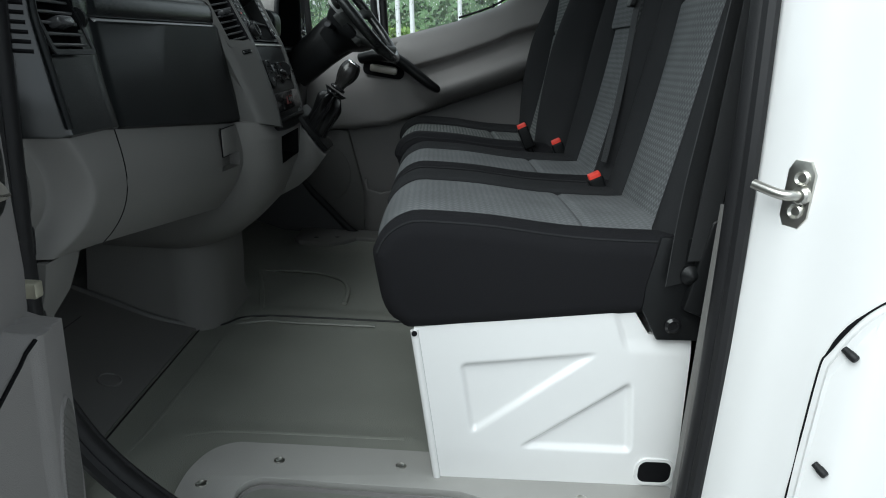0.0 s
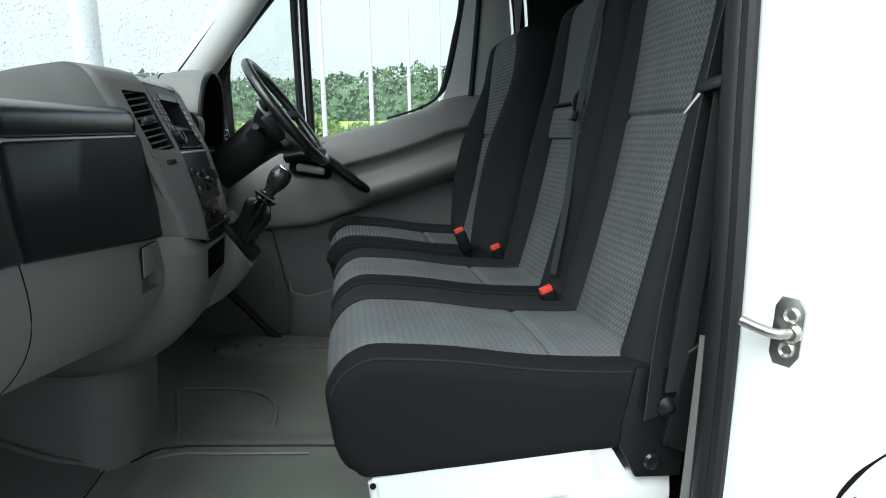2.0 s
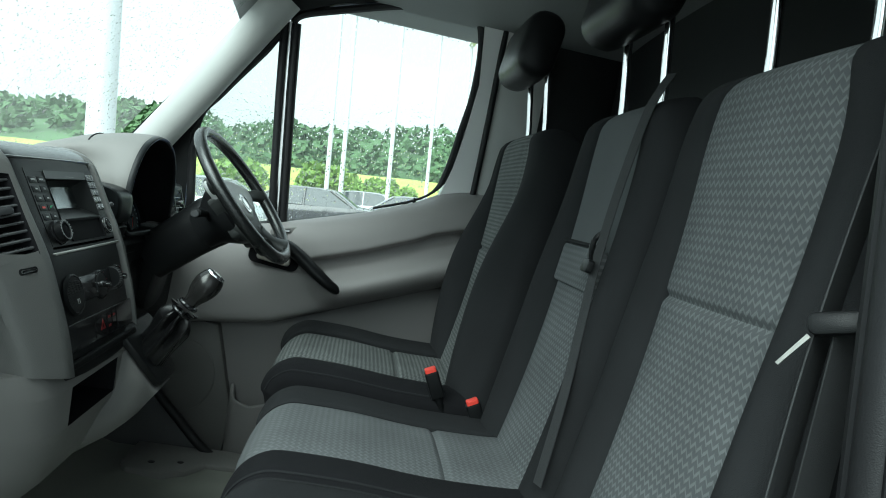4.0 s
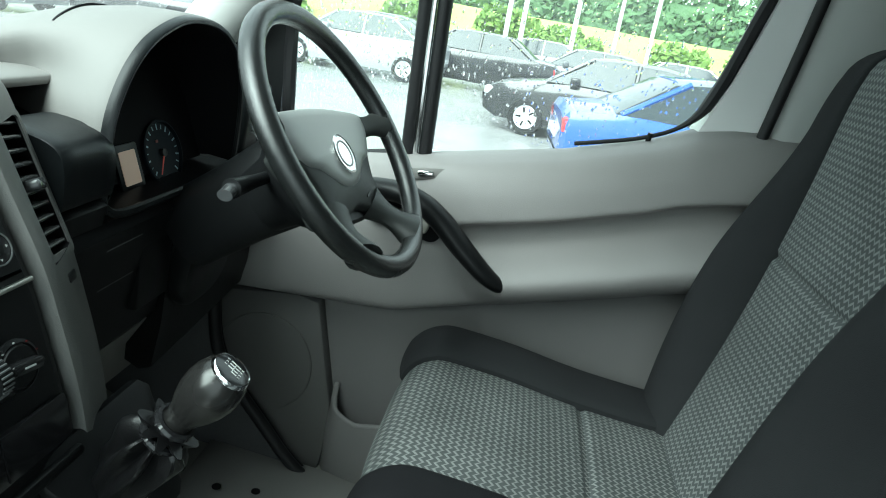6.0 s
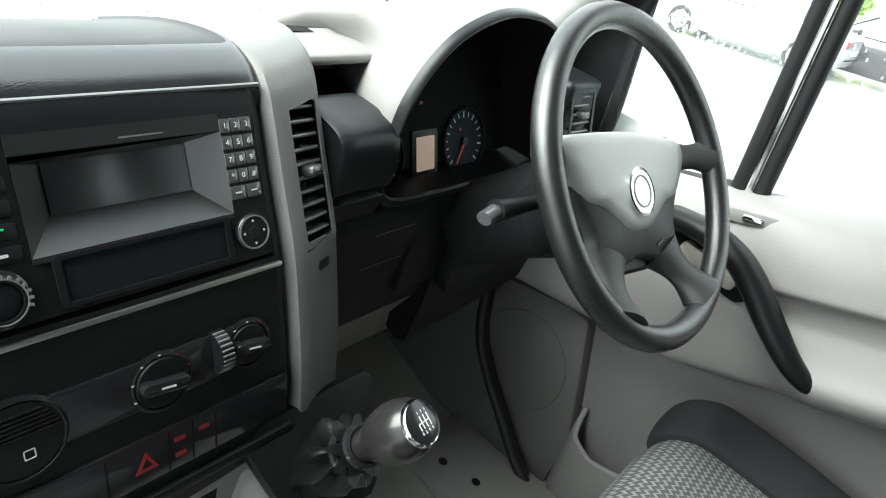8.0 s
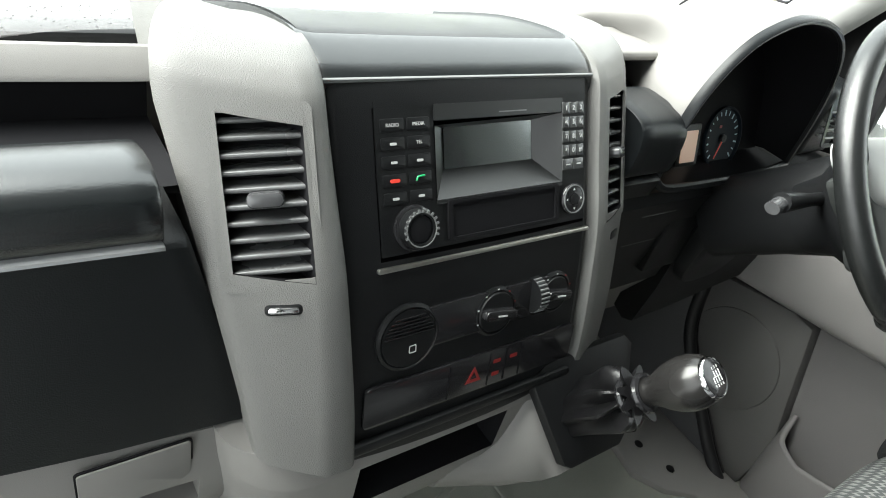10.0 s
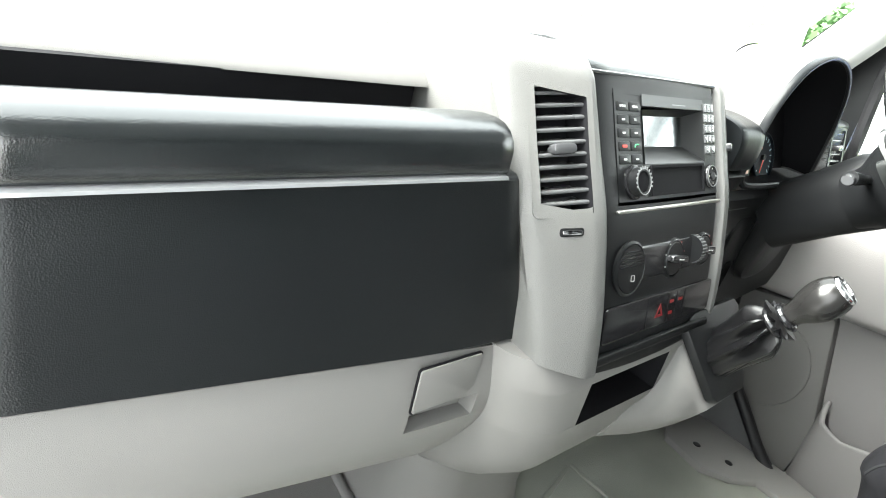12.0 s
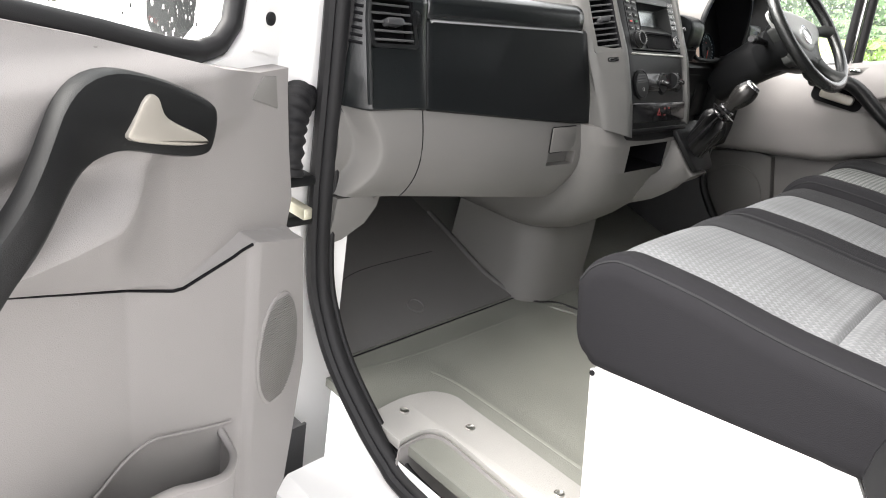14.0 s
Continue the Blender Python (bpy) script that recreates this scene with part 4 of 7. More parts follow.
# ---------------------------------------------------------------- steering wheel
WHEEL_C, WHEEL_R = Vector((-0.236, 2.206, 1.476)), 0.180
wheel_m = aim(WHEEL_C, (math.cos(radians(41)), -0.055, math.sin(radians(41))), (-1, 0, 1))
wheel = thing("steering_wheel", WHEEL_C, "worn black four-spoke steering wheel on its column", "steering wheel")
part("rim", moved(tube([(WHEEL_R * math.cos(a), WHEEL_R * math.sin(a), 0.012) for a in (2 * math.pi * k / 64 for k in range(64))], 0.0150, 14, closed=True), wheel_m), WHEEL_RIM, wheel)

# ---------------------------------------------------------------- driver's door
def door_low(x):
    """The height of the crease under the armrest."""
    return lerp_line([(-0.7, 1.02), (-0.30, 1.075), (-0.15, 1.097), (0.46, 1.340)], x)


# the card's section above the crease, as shares of the way up to the window: behind the grab handle and before it
ARM = smoothed([(0, 2.562), (0.02, 2.535), (0.06, 2.502), (0.12, 2.470), (0.18, 2.451), (0.24, 2.443), (0.29, 2.446), (0.34, 2.460), (0.39, 2.488), (0.43, 2.518), (0.46, 2.540), (0.50, 2.550), (0.55, 2.551), (0.575, 2.543), (0.597, 2.518), (0.615, 2.506), (0.66, 2.504), (0.80, 2.512), (0.92, 2.532), (1, 2.566)])
FORE = smoothed([(0, 2.562), (0.03, 2.528), (0.12, 2.514), (0.45, 2.512), (0.65, 2.520), (0.85, 2.540), (1, 2.566)])


def door_at(x, v):
    """The driver's door card: below the crease (v up to 1) and above it (v from 1 to 2)."""
    low, top = door_low(x), lerp_line(SILL, x)
    if v <= 1:
        return (x, 2.570, 0.70 + (low - 0.70) * v)
    q = v - 1
    rear = step(-0.055, 0.035, x - (0.05 - 0.17 * q))
    y = lerp_line(ARM, q) * rear + lerp_line(FORE, q) * (1 - rear)
    return (x, y + 0.02 * step(0.965, 1.0, q), low + (top - low) * q)


SILL = [(-0.70, 1.27), (-0.45, 1.335), (-0.18, 1.405), (0.09, 1.490), (0.24, 1.553), (0.30, 1.588), (0.36, 1.606), (0.46, 1.625)]
driver_door = thing("door_1", (0, 2.5, 0.7), "closed driver's door with grey moulded card", "door", kind="structure")
part("door_card", rimmed(sheet(door_at, span(-0.70, 0.46, 130), span(1.0, 2, 72)), (0, 0.05, 0)), GREY_DOOR, driver_door)
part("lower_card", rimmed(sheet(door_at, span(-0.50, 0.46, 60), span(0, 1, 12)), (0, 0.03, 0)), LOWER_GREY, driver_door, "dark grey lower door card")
part("door_skin", box((-0.75, 2.68, 0.4), (0.6, 2.72, 1.40)), WHITE, driver_door)


def glass_y(z):
    return 2.635 - 0.06 * (z - 1.4)


side_glass = part("window_2", sheet(lambda x, z: (x, glass_y(z), z), span(-0.22, 0.37, 6), span(1.36, 2.22, 6)), GLASS)
tagged(side_glass, "rain-speckled driver's door window", "window", kind="structure")
quarter = part("window_3", loft([[(x, glass_y(z) + d, z) for x, z in ((-0.47, 1.30), (-0.19, 1.36), (-0.245, 2.0), (-0.49, 1.68))] for d in (0, 0.004)]), GLASS)
tagged(quarter, "rain-speckled quarter light beside the windscreen pillar", "window", kind="structure")
side_glass.visible_shadow = quarter.visible_shadow = False
BAR = [(-0.182, 1.40), (-0.205, 1.63), (-0.222, 1.80), (-0.240, 2.01)]
for shift in (-0.022, 0.013):
    part("divider_bar", tube([(x + shift, glass_y(z) - 0.018, z) for x, z in BAR], 0.0135, 10), RUBBER, driver_door)
part("divider_strip", tube([(x - 0.0045, glass_y(z) - 0.028, z) for x, z in BAR], 0.0055, 8), POLISHED, driver_door)
WIN = [(0.10, 1.505), (0.22, 1.552), (0.285, 1.60), (0.312, 1.67), (0.330, 1.80), (0.345, 1.93), (0.335, 2.09), (0.28, 2.165), (0.1, 2.14), (-0.12, 2.075), (-0.225, 2.035), (-0.236, 1.99)]
part("window_seal", tube(curve_points([(x, glass_y(z) - 0.012, z) for x, z in WIN], 6), lambda t: 0.004 + 0.008 * step(0.14, 0.26, t), 8), RUBBER, driver_door)
QUARTER = [(-0.19, 1.40), (-0.30, 1.365), (-0.44, 1.335), (-0.458, 1.43), (-0.472, 1.66), (-0.41, 1.77), (-0.31, 1.91), (-0.275, 1.965), (-0.25, 1.96), (-0.24, 1.90)]
part("quarter_seal", tube(curve_points([(x, glass_y(z) - 0.012, z) for x, z in QUARTER], 6), 0.013, 8), RUBBER, driver_door)
part("door_frame_rear", loft([[(x, glass_y(z) + d, z) for x, z in ((0.30, 1.585), (0.50, 1.60), (0.50, 2.25), (0.27, 2.20), (0.335, 2.13), (0.355, 1.95), (0.342, 1.80), (0.325, 1.68))] for d in (-0.03, 0.04)]), WHITE, driver_door)
part("door_frame_top", loft([[(x, glass_y(z) + d, z) for x, z in ((-0.30, 2.01), (-0.235, 2.04), (-0.12, 2.09), (0.1, 2.155), (0.34, 2.18), (0.34, 2.30), (-0.40, 2.25))] for d in (-0.03, 0.04)]), BLACK, driver_door)
part("sail_panel", loft([[(x, glass_y(z) + d, z) for x, z in ((-0.80, 1.22), (-0.47, 1.33), (-0.485, 1.66), (-0.28, 1.99), (-0.36, 2.02), (-0.72, 1.50))] for d in (-0.01, 0.03)]), BLACK, driver_door)
wall_right = part("wall_right", box((0.50, 2.60, 0.4), (2.6, 2.68, 2.35)), WHITE)
tagged(wall_right, "white painted pillar behind the driver's door", "wall", kind="structure")
pillar = part("trim_b_pillar", loft([[(0.40, 2.585, z), (0.43, 2.56, z), (0.56, 2.55, z), (0.56, 2.60, z), (0.41, 2.60, z)] for z in span(0.7, 2.2, 6)]), PILLAR_GREY)
part("pillar_seal", tube(curve_points([(0.395, 2.580, 0.9), (0.398, 2.574, 1.4), (0.404, 2.568, 1.8), (0.404, 2.566, 2.2)], 5), 0.010, 10), RUBBER, pillar, "black rubber door seal")
part("inner_lining", box((0.562, 2.588, 0.7), (0.80, 2.597, 2.3), 0.002), BULKHEAD, wall_right, "black board lining")
tagged(pillar, "grey trimmed pillar beside the driver's seat", "pillar", kind="structure")


# ---------------------------------------------------------------- console and dash fittings
def writing(text, size, m, material, parent, name="lettering"):
    """Raised print in the built-in font, as a mesh."""
    data = bpy.data.curves.new(name, "FONT")
    data.body, data.size, data.align_x, data.align_y, data.extrude = text, size, "CENTER", "CENTER", 0.0002
    ob = bpy.data.objects.new(name, data)
    scene.collection.objects.link(ob)
    bpy.context.view_layer.update()
    me = bpy.data.meshes.new_from_object(ob.evaluated_get(bpy.context.evaluated_depsgraph_get()))
    bpy.data.objects.remove(ob)
    bpy.data.curves.remove(data)
    bm = bmesh.new()
    bm.from_mesh(me)
    bpy.data.meshes.remove(me)
    return part(name, moved(bm, m), material, parent)


def plate(w, h, thick, m, material, parent, name, r=0.003, bevel=0.0008, label=""):
    return part(name, slab(rounded(w, h, min(r, w / 2.05, h / 2.05), 4), thick, m, bevel), material, parent, label)


def vent(parent, m, w, h, slats, frame_material, depth=0.022, tab=True):
    """An air vent: a frame, curved slats and a tab on the middle one."""
    out, inn = rounded(w + 0.013, h + 0.013, 0.007), rounded(w, h, 0.004)
    v = part("air_vent", frame_slab(out, inn, 0.0022, m), frame_material, parent)
    step_h = h / slats
    for k in range(slats):
        y = -h / 2 + step_h * (k + 0.5)
        tilt = pose(0, y, -0.001, 17)
        bm = prism([(-depth, -0.0011), (-0.004, -0.0022), (-0.001, -0.0019), (0.0, 0.0), (-0.001, 0.0019), (-0.004, 0.0022), (-depth, 0.0011)], "x", -w / 2 + 0.001, w / 2 - 0.001)
        # the outline lies in y, z: turn it so that it points out of the vent
        moved(bm, Matrix(((1, 0, 0, 0), (0, 0, 1, 0), (0, 1, 0, 0), (0, 0, 0, 1))))
        part("slat", moved(bm, m @ tilt), SLAT, v, angle=60)
    part("backing", slab(rounded(w, h, 0.003), 0.001, m @ pose(0, 0, -depth - 0.003)), MATT_BLACK, v)
    if tab:
        part("tab", slab(rounded(w * 0.42, step_h * 0.9, step_h * 0.4), 0.016, m @ pose(0, 0, -0.006, 0), 0.003), TAB, v, "satin grey thumb tab")
    return v


vent(left_column, recess_pose(1.508, 1.428, 0.014), 0.066, 0.130, 10, CONSOLE_GREY)
vent(right_column, recess_pose(1.929, 1.426, 0.010), 0.052, 0.134, 10, CONSOLE_GREY)
plate(0.030, 0.010, 0.002, recess_pose(1.513, 1.351, 0.0165), BLACK, left_column, "lock_tab_base", 0.004)
plate(0.024, 0.005, 0.004, recess_pose(1.513, 1.351, 0.0165), CHROME, left_column, "lock_tab", 0.002)
plate(0.022, 0.010, 0.003, recess_pose(1.929, 1.343, 0.0125), BLACK, right_column, "lock_tab", 0.003)

# radio
RW, RH = 0.250, 0.131
radio_m = recess_pose(1.734, 1.4295, -0.006)
radio = thing("car_radio", radio_m.translation, "black double-height car radio with grey keypad and blank display", "radio")




def on_radio(u, v, out=0.0, tilt=0.0):
    """A pose on the radio's face: u from its left edge, v from its top, as shares of its size."""
    return radio_m @ pose((u - 0.5) * RW, (0.5 - v) * RH, out, tilt)


RADIO_GREY = mat("satin_grey_radio_plastic", (0.014, 0.015, 0.015), 0.34, spec=0.5)
NUMBER_KEY = mat("glossy_dark_key", (0.05, 0.052, 0.052), 0.16, spec=1.0)
face = part("faceplate", frame_slab([(RW / 2, RH / 2), (-RW / 2, RH / 2), (-RW / 2, -RH / 2), (RW / 2, -RH / 2)], [((u - 0.5) * RW, (0.5 - v) * RH) for u, v in ((0.865, 0.14), (0.235, 0.14), (0.235, 0.67), (0.865, 0.67))], 0.008, radio_m), BLACK, radio)
part("display_hood", loft([[on_radio(u, v, o).translation for u, v in ring] for ring, o in ((((0.235, 0.17), (0.865, 0.14), (0.865, 0.67), (0.235, 0.67)), 0.0095), (((0.335, 0.20), (0.775, 0.19), (0.775, 0.48), (0.335, 0.48)), -0.014))], caps=False), RADIO_GREY, face, "grey funnel round the display")
for a, b, c, d in ((0.235, 0.865, 0.03, 0.135), (0.235, 0.865, 0.675, 0.70)):
    plate((b - a) * RW, (d - c) * RH, 0.0022, on_radio((a + b) / 2, (c + d) / 2, 0.0072), RADIO_GREY, face, "border_strip", 0.001, 0)
plate(0.44 * RW, 0.30 * RH, 0.0012, on_radio(0.555, 0.34, -0.0135), SCREEN, face, "display", 0.001, 0, "blank grey display glass")
part("cassette_slot", frame_slab([(x, y) for x, y in rounded(0.56 * RW, 0.29 * RH, 0.003)], [(x, y) for x, y in rounded(0.52 * RW, 0.24 * RH, 0.002)], 0.004, on_radio(0.56, 0.825, 0.007)), MATT_BLACK, face)
plate(0.52 * RW, 0.25 * RH, 0.0006, on_radio(0.56, 0.825, 0.0081), MATT_BLACK, face, "slot_mouth", 0.002, 0)
plate(0.53 * RW, 0.0014, 0.0016, on_radio(0.56, 0.965, 0.0085), CHROME, face, "slot_lip", 0.0005, 0)
plate(0.13 * RW, 0.04 * RH, 0.0006, on_radio(0.60, 0.075, 0.0081), MATT_BLACK, face, "card_slot", 0.001, 0)
plate(0.14 * RW, 0.0012, 0.0012, on_radio(0.60, 0.105, 0.0083), KEYPAD, face, "card_slot_lip", 0.0004, 0)
for row in range(5):
    for col in range(2):
        u, v = 0.055 + 0.105 * col, 0.15 + 0.118 * row
        key = plate(0.095 * RW, 0.085 * RH, 0.0022, on_radio(u + 0.01, v, 0.0068), BLACK, face, "key", 0.002)
        at = on_radio(u + 0.01, v, 0.0091)
        if (row, col) in ((1, 1), (0, 0), (0, 1)):
            writing({(1, 1): "TEL", (0, 0): "RADIO", (0, 1): "MEDIA"}[row, col], 0.0042, at, PRINT, key)
        elif (row, col) == (3, 0):
            plate(0.010, 0.0032, 0.0004, at, RED, key, "red_mark", 0.002, 0)
        elif (row, col) == (3, 1):
            part("green_mark", moved(tube(curve_points([(-0.0042, -0.0018, 0), (-0.003, 0.001, 0), (0.0008, 0.0018, 0), (0.0042, 0.0018, 0)], 4), 0.0009, 6), at), GREEN, key)
        else:
            plate(0.0065, 0.0022, 0.0004, at, PRINT, key, "print_bar", 0.001, 0)
for row in range(5):
    for col in range(3 if row < 4 else 2):
        wide = 0.0095 if row < 4 else 0.0145
        x = (0.882 + 0.041 * col) * RW if row < 4 else (0.893 + 0.062 * col) * RW
        at = radio_m @ pose(x - RW / 2, (0.5 - (0.11 + 0.108 * row)) * RH, 0.0078)
        key = plate(wide, 0.0118, 0.003, at, NUMBER_KEY, face, "number_key", 0.0012)
        if row < 4:
            writing("123456789*0#"[row * 3 + col], 0.0065, at @ pose(0, 0, 0.0031), PRINT, key)
        else:
            plate(0.006, 0.0012, 0.0004, at @ pose(0, 0, 0.0031), PRINT, key, "print_bar", 0.0005, 0)
dial = part("volume_knob", lathe([(0.0205, 0), (0.0205, 0.003), (0.019, 0.004)], 32, on_radio(0.13, 0.83, 0.0078)), GLOSS_BLACK, face)
part("knob_ring", lathe([(0.0175, 0.003), (0.0170, 0.013), (0.0155, 0.0145), (0.013, 0.0145), (0.0125, 0.012), (0.0125, 0.003)], 32, on_radio(0.13, 0.83, 0.0078)), BLACK, dial)
part("chrome_ring", ring_lathe([(0.0158, 0.0142), (0.0156, 0.0150), (0.0148, 0.0150), (0.0146, 0.0142)], 32, on_radio(0.13, 0.83, 0.0078)), KEYPAD, dial)
for k in range(14):
    a = radians(-20 + 220 * k / 13)
    part("grip_ridge", slab(rounded(0.0022, 0.0030, 0.0005, 2), 0.0008, on_radio(0.13, 0.83, 0.0224) @ pose(0.0168 * math.cos(a), 0.0168 * math.sin(a), 0, 0, 0, math.degrees(a) - 90)), KEYPAD, dial)
part("knob_cap", lathe([(0.0125, 0.003), (0.0122, 0.0125), (0.0105, 0.0132), (0.0001, 0.0134)], 28, on_radio(0.13, 0.83, 0.0078)), MATT_BLACK, dial)
pad = part("navigation_pad", lathe([(0.0165, 0), (0.0165, 0.003), (0.0155, 0.0042), (0.0001, 0.0045)], 32, on_radio(0.925, 0.82, 0.0078)), GLOSS_BLACK, face)
part("pad_ring", lathe([(0.0150, 0.003), (0.0150, 0.0052), (0.0138, 0.0052), (0.0138, 0.003)], 32, on_radio(0.925, 0.82, 0.0078)), KEYPAD, pad)
part("ok_key", lathe([(0.0055, 0.004), (0.0055, 0.006), (0.0001, 0.0062)], 20, on_radio(0.925, 0.82, 0.0078)), BLACK, pad)
for a in range(4):
    part("arrow_mark", slab([(-0.0014, -0.001), (0.0014, -0.001), (0, 0.0012)], 0.0003, on_radio(0.925, 0.82, 0.0122) @ pose(0, 0, 0, 0, 0, 90 * a) @ pose(0, 0.0102, 0)), PRINT, pad)
plate(0.262, 0.0045, 0.004, recess_pose(1.734, 1.3655, 0.002), STEEL, centre_panel, "trim_strip", 0.002, 0.0008, "satin silver trim strip")
plate(0.306, 0.003, 0.003, recess_pose(1.719, 1.504, 0.002), KEYPAD, centre_panel, "upper_trim_line", 0.001)

# heater controls


def on_panel(y, z, out=0.0):
    return recess_pose(y, z, 0.003) @ pose(0, 0, out)


plate(0.215, 0.042, 0.004, on_panel(1.728, 1.305), GLOSS_BLACK, centre_panel, "heater_bezel", 0.012, 0.0015)
for y, z, r in ((1.632, 1.301, 0.034), (1.739, 1.302, 0.027), (1.823, 1.305, 0.024)):
    d = part("heater_dial", lathe([(r, 0), (r, 0.003), (r - 0.003, 0.005), (r - 0.004, 0.003)], 36, on_panel(y, z)), BLACK, centre_panel)
    if r > 0.03:
        part("dial_disc", lathe([(r - 0.004, 0.002), (r - 0.005, 0.0045), (0.0001, 0.005)], 32, on_panel(y, z)), BLACK, d)
        for k in range(6):
            half = math.sqrt(max(0.0, (r - 0.007) ** 2 - (0.004 + 0.0035 * k) ** 2))
            plate(2 * half, 0.0011, 0.0014, on_panel(y, z, 0.0048) @ pose(0, 0.004 + 0.0035 * k, 0), GLOSS_BLACK, d, "ridge", 0.0004, 0)
        part("square_mark", frame_slab(rounded(0.008, 0.008, 0.001, 2), rounded(0.0062, 0.0062, 0.0008, 2), 0.0004, on_panel(y, z, 0.0052) @ pose(0.004, -0.012, 0)), PRINT, d)
    else:
        part("dial_cap", lathe([(r - 0.004, 0.002), (r - 0.006, 0.006), (0.0001, 0.007)], 32, on_panel(y, z)), BLACK, d)
        part("grip", slab(rounded(0.011, 2 * r - 0.012, 0.005), 0.009, on_panel(y, z, 0.006) @ pose(0, 0, 0, 0, 0, 82), 0.002), GLOSS_BLACK, d)
        part("pointer", slab(rounded(0.0016, 0.012, 0.0005), 0.0006, on_panel(y, z, 0.0152) @ pose(0, 0, 0, 0, 0, 82)), PRINT, d)
        for k in range(7):
            a = radians(200 - 220 * k / 6)
            part("scale_mark", slab(rounded(0.0022, 0.0012, 0.0004, 2), 0.0005, on_panel(y, z, 0.0022) @ pose((r - 0.002) * math.cos(a), (r - 0.002) * math.sin(a), 0.003)), RED_DARK if k > 3 else COLD_BLUE if k < 2 and r < 0.026 else PRINT, d)
wheel_m2 = on_panel(1.793, 1.309, 0.001)
thumb = part("thumb_wheel", moved(tube([(-0.006, 0, 0), (-0.005, 0, 0), (0.005, 0, 0), (0.006, 0, 0)], lambda t: 0.019, 28, up=(0, 0, 1)), wheel_m2), BLACK, centre_panel)
for k in range(12):
    a = radians(15 + 150 * k / 11)
    part("ridge", moved(box((-0.0055, 0.0188 * math.cos(a) - 0.0007, 0.0188 * math.sin(a) - 0.0007), (0.0055, 0.0188 * math.cos(a) + 0.0007, 0.0188 * math.sin(a) + 0.0014)), wheel_m2), KEYPAD, thumb)
# switch row
row_m = on_panel(1.726, 1.238)
switches = plate(0.272, 0.046, 0.004, row_m, GLOSS_BLACK, centre_panel, "switch_panel", 0.006, 0.0015)
part("hazard_mark", frame_slab([(-0.010, -0.009), (0.010, -0.009), (0, 0.010)], [(-0.005, -0.0055), (0.005, -0.0055), (0, 0.004)], 0.0006, row_m @ pose(-0.008, 0, 0.0042)), RED_DARK, switches)
for x, y in ((0.022, 0.008), (0.022, -0.008), (0.045, 0.008)):
    plate(0.010, 0.0045, 0.0005, row_m @ pose(x, y, 0.0042), RED_DARK, switches, "print_bar", 0.001, 0)
for x in (-0.04, 0.012, 0.034, 0.056):
    plate(0.0012, 0.04, 0.0004, row_m @ pose(x, 0, 0.0042), MATT_BLACK, switches, "key_gap", 0.0004, 0)
plate(0.29, 0.012, 0.008, on_panel(1.722, 1.197), BLACK, centre_panel, "lower_lip", 0.005, 0.002)

# dash side vents, glovebox catch
vent_m = aim((-0.4600, 0.9125, 1.380), (0.92, 0, 0.40), (-0.40, 0, 0.92))
vent(dash, vent_m @ pose(0, 0, 0.004), 0.088, 0.070, 5, BLACK)
thumb2 = part("thumb_wheel", moved(tube([(0, -0.003, 0), (0, 0.003, 0)], 0.016, 24), aim((-0.466, 0.966, 1.388), (0, 0, 1), (0, 1, 0)) @ pose(0, 0, 0)), BLACK, dash)
for k in range(9):
    a = radians(-70 + 140 * k / 8)
    part("ridge", box((-0.466 + 0.0155 * math.cos(a) - 0.001, 0.9625, 1.388 + 0.0155 * math.sin(a) - 0.0006), (-0.466 + 0.0155 * math.cos(a) + 0.0012, 0.9695, 1.388 + 0.0155 * math.sin(a) + 0.0006)), DARK, thumb2)
part("end_ridge", tube(curve_points([(-0.478, 0.862, 1.445), (-0.462, 0.862, 1.42), (-0.458, 0.862, 1.385), (-0.444, 0.862, 1.32), (-0.430, 0.862, 1.255)], 6), 0.0045, 8), DARK, dash)
for k in range(7):
    z = 1.346 + 0.011 * k
    part("demister_slat", tube([(face_x(z) - 0.043, 0.859, z), (face_x(z) - 0.076, 0.842, z)], 0.0028, 6), MATT_BLACK, dash)
catch_m = aim((-0.3985, 1.396, 1.174), (1, 0, 0.06), (-0.06, 0, 1))
catch = plate(0.090, 0.054, 0.004, catch_m, GREY, dash, "catch_handle", 0.003, 0.001, "grey glovebox catch")
part("catch_gap", frame_slab(rounded(0.0935, 0.0575, 0.004), rounded(0.0905, 0.0545, 0.003), 0.0022, catch_m), MATT_BLACK, catch)
part("glovebox_seam", tube([low_face(0.9875, v) for v in span(0, 1, 10)], 0.0012, 6), MATT_BLACK, dash)
part("kick_panel", loft([[(-0.47, y, 1.08), (-0.475, y, 1.04 + w), (-0.49, y, 0.985 + w), (-0.52, y, 0.965 + w), (-0.62, y, 0.96 + w), (-0.62, y, 1.08)] for y, w in ((0.845, 0.0), (0.88, 0.005), (0.93, 0.03), (0.955, 0.06))]), GREY, dash)

# ---------------------------------------------------------------- instrument pod
POD = [(2.021, 1.362), (2.018, 1.396), (2.021, 1.45), (2.029, 1.488), (2.050, 1.527), (2.08, 1.557), (2.115, 1.575), (2.157, 1.587), (2.20, 1.589), (2.25, 1.582), (2.295, 1.563), (2.33, 1.53), (2.352, 1.485), (2.362, 1.43), (2.362, 1.362)]
pod_line = [(p.y, p.z) for p in curve_points([(0, a, b) for a, b in POD], 4)]
pod = thing("instrument_pod", (-0.55, 2.26, 1.36), "dark hooded instrument pod with round dials and amber display", "instrument panel")


def pinched(y, z, pinch):
    """The hood's flank beside the console draws in behind its rim."""
    return y + (pinch * step(1.415, 1.445, z) * (1 - step(1.50, 1.575, z)) if y < 2.12 else 0.0)


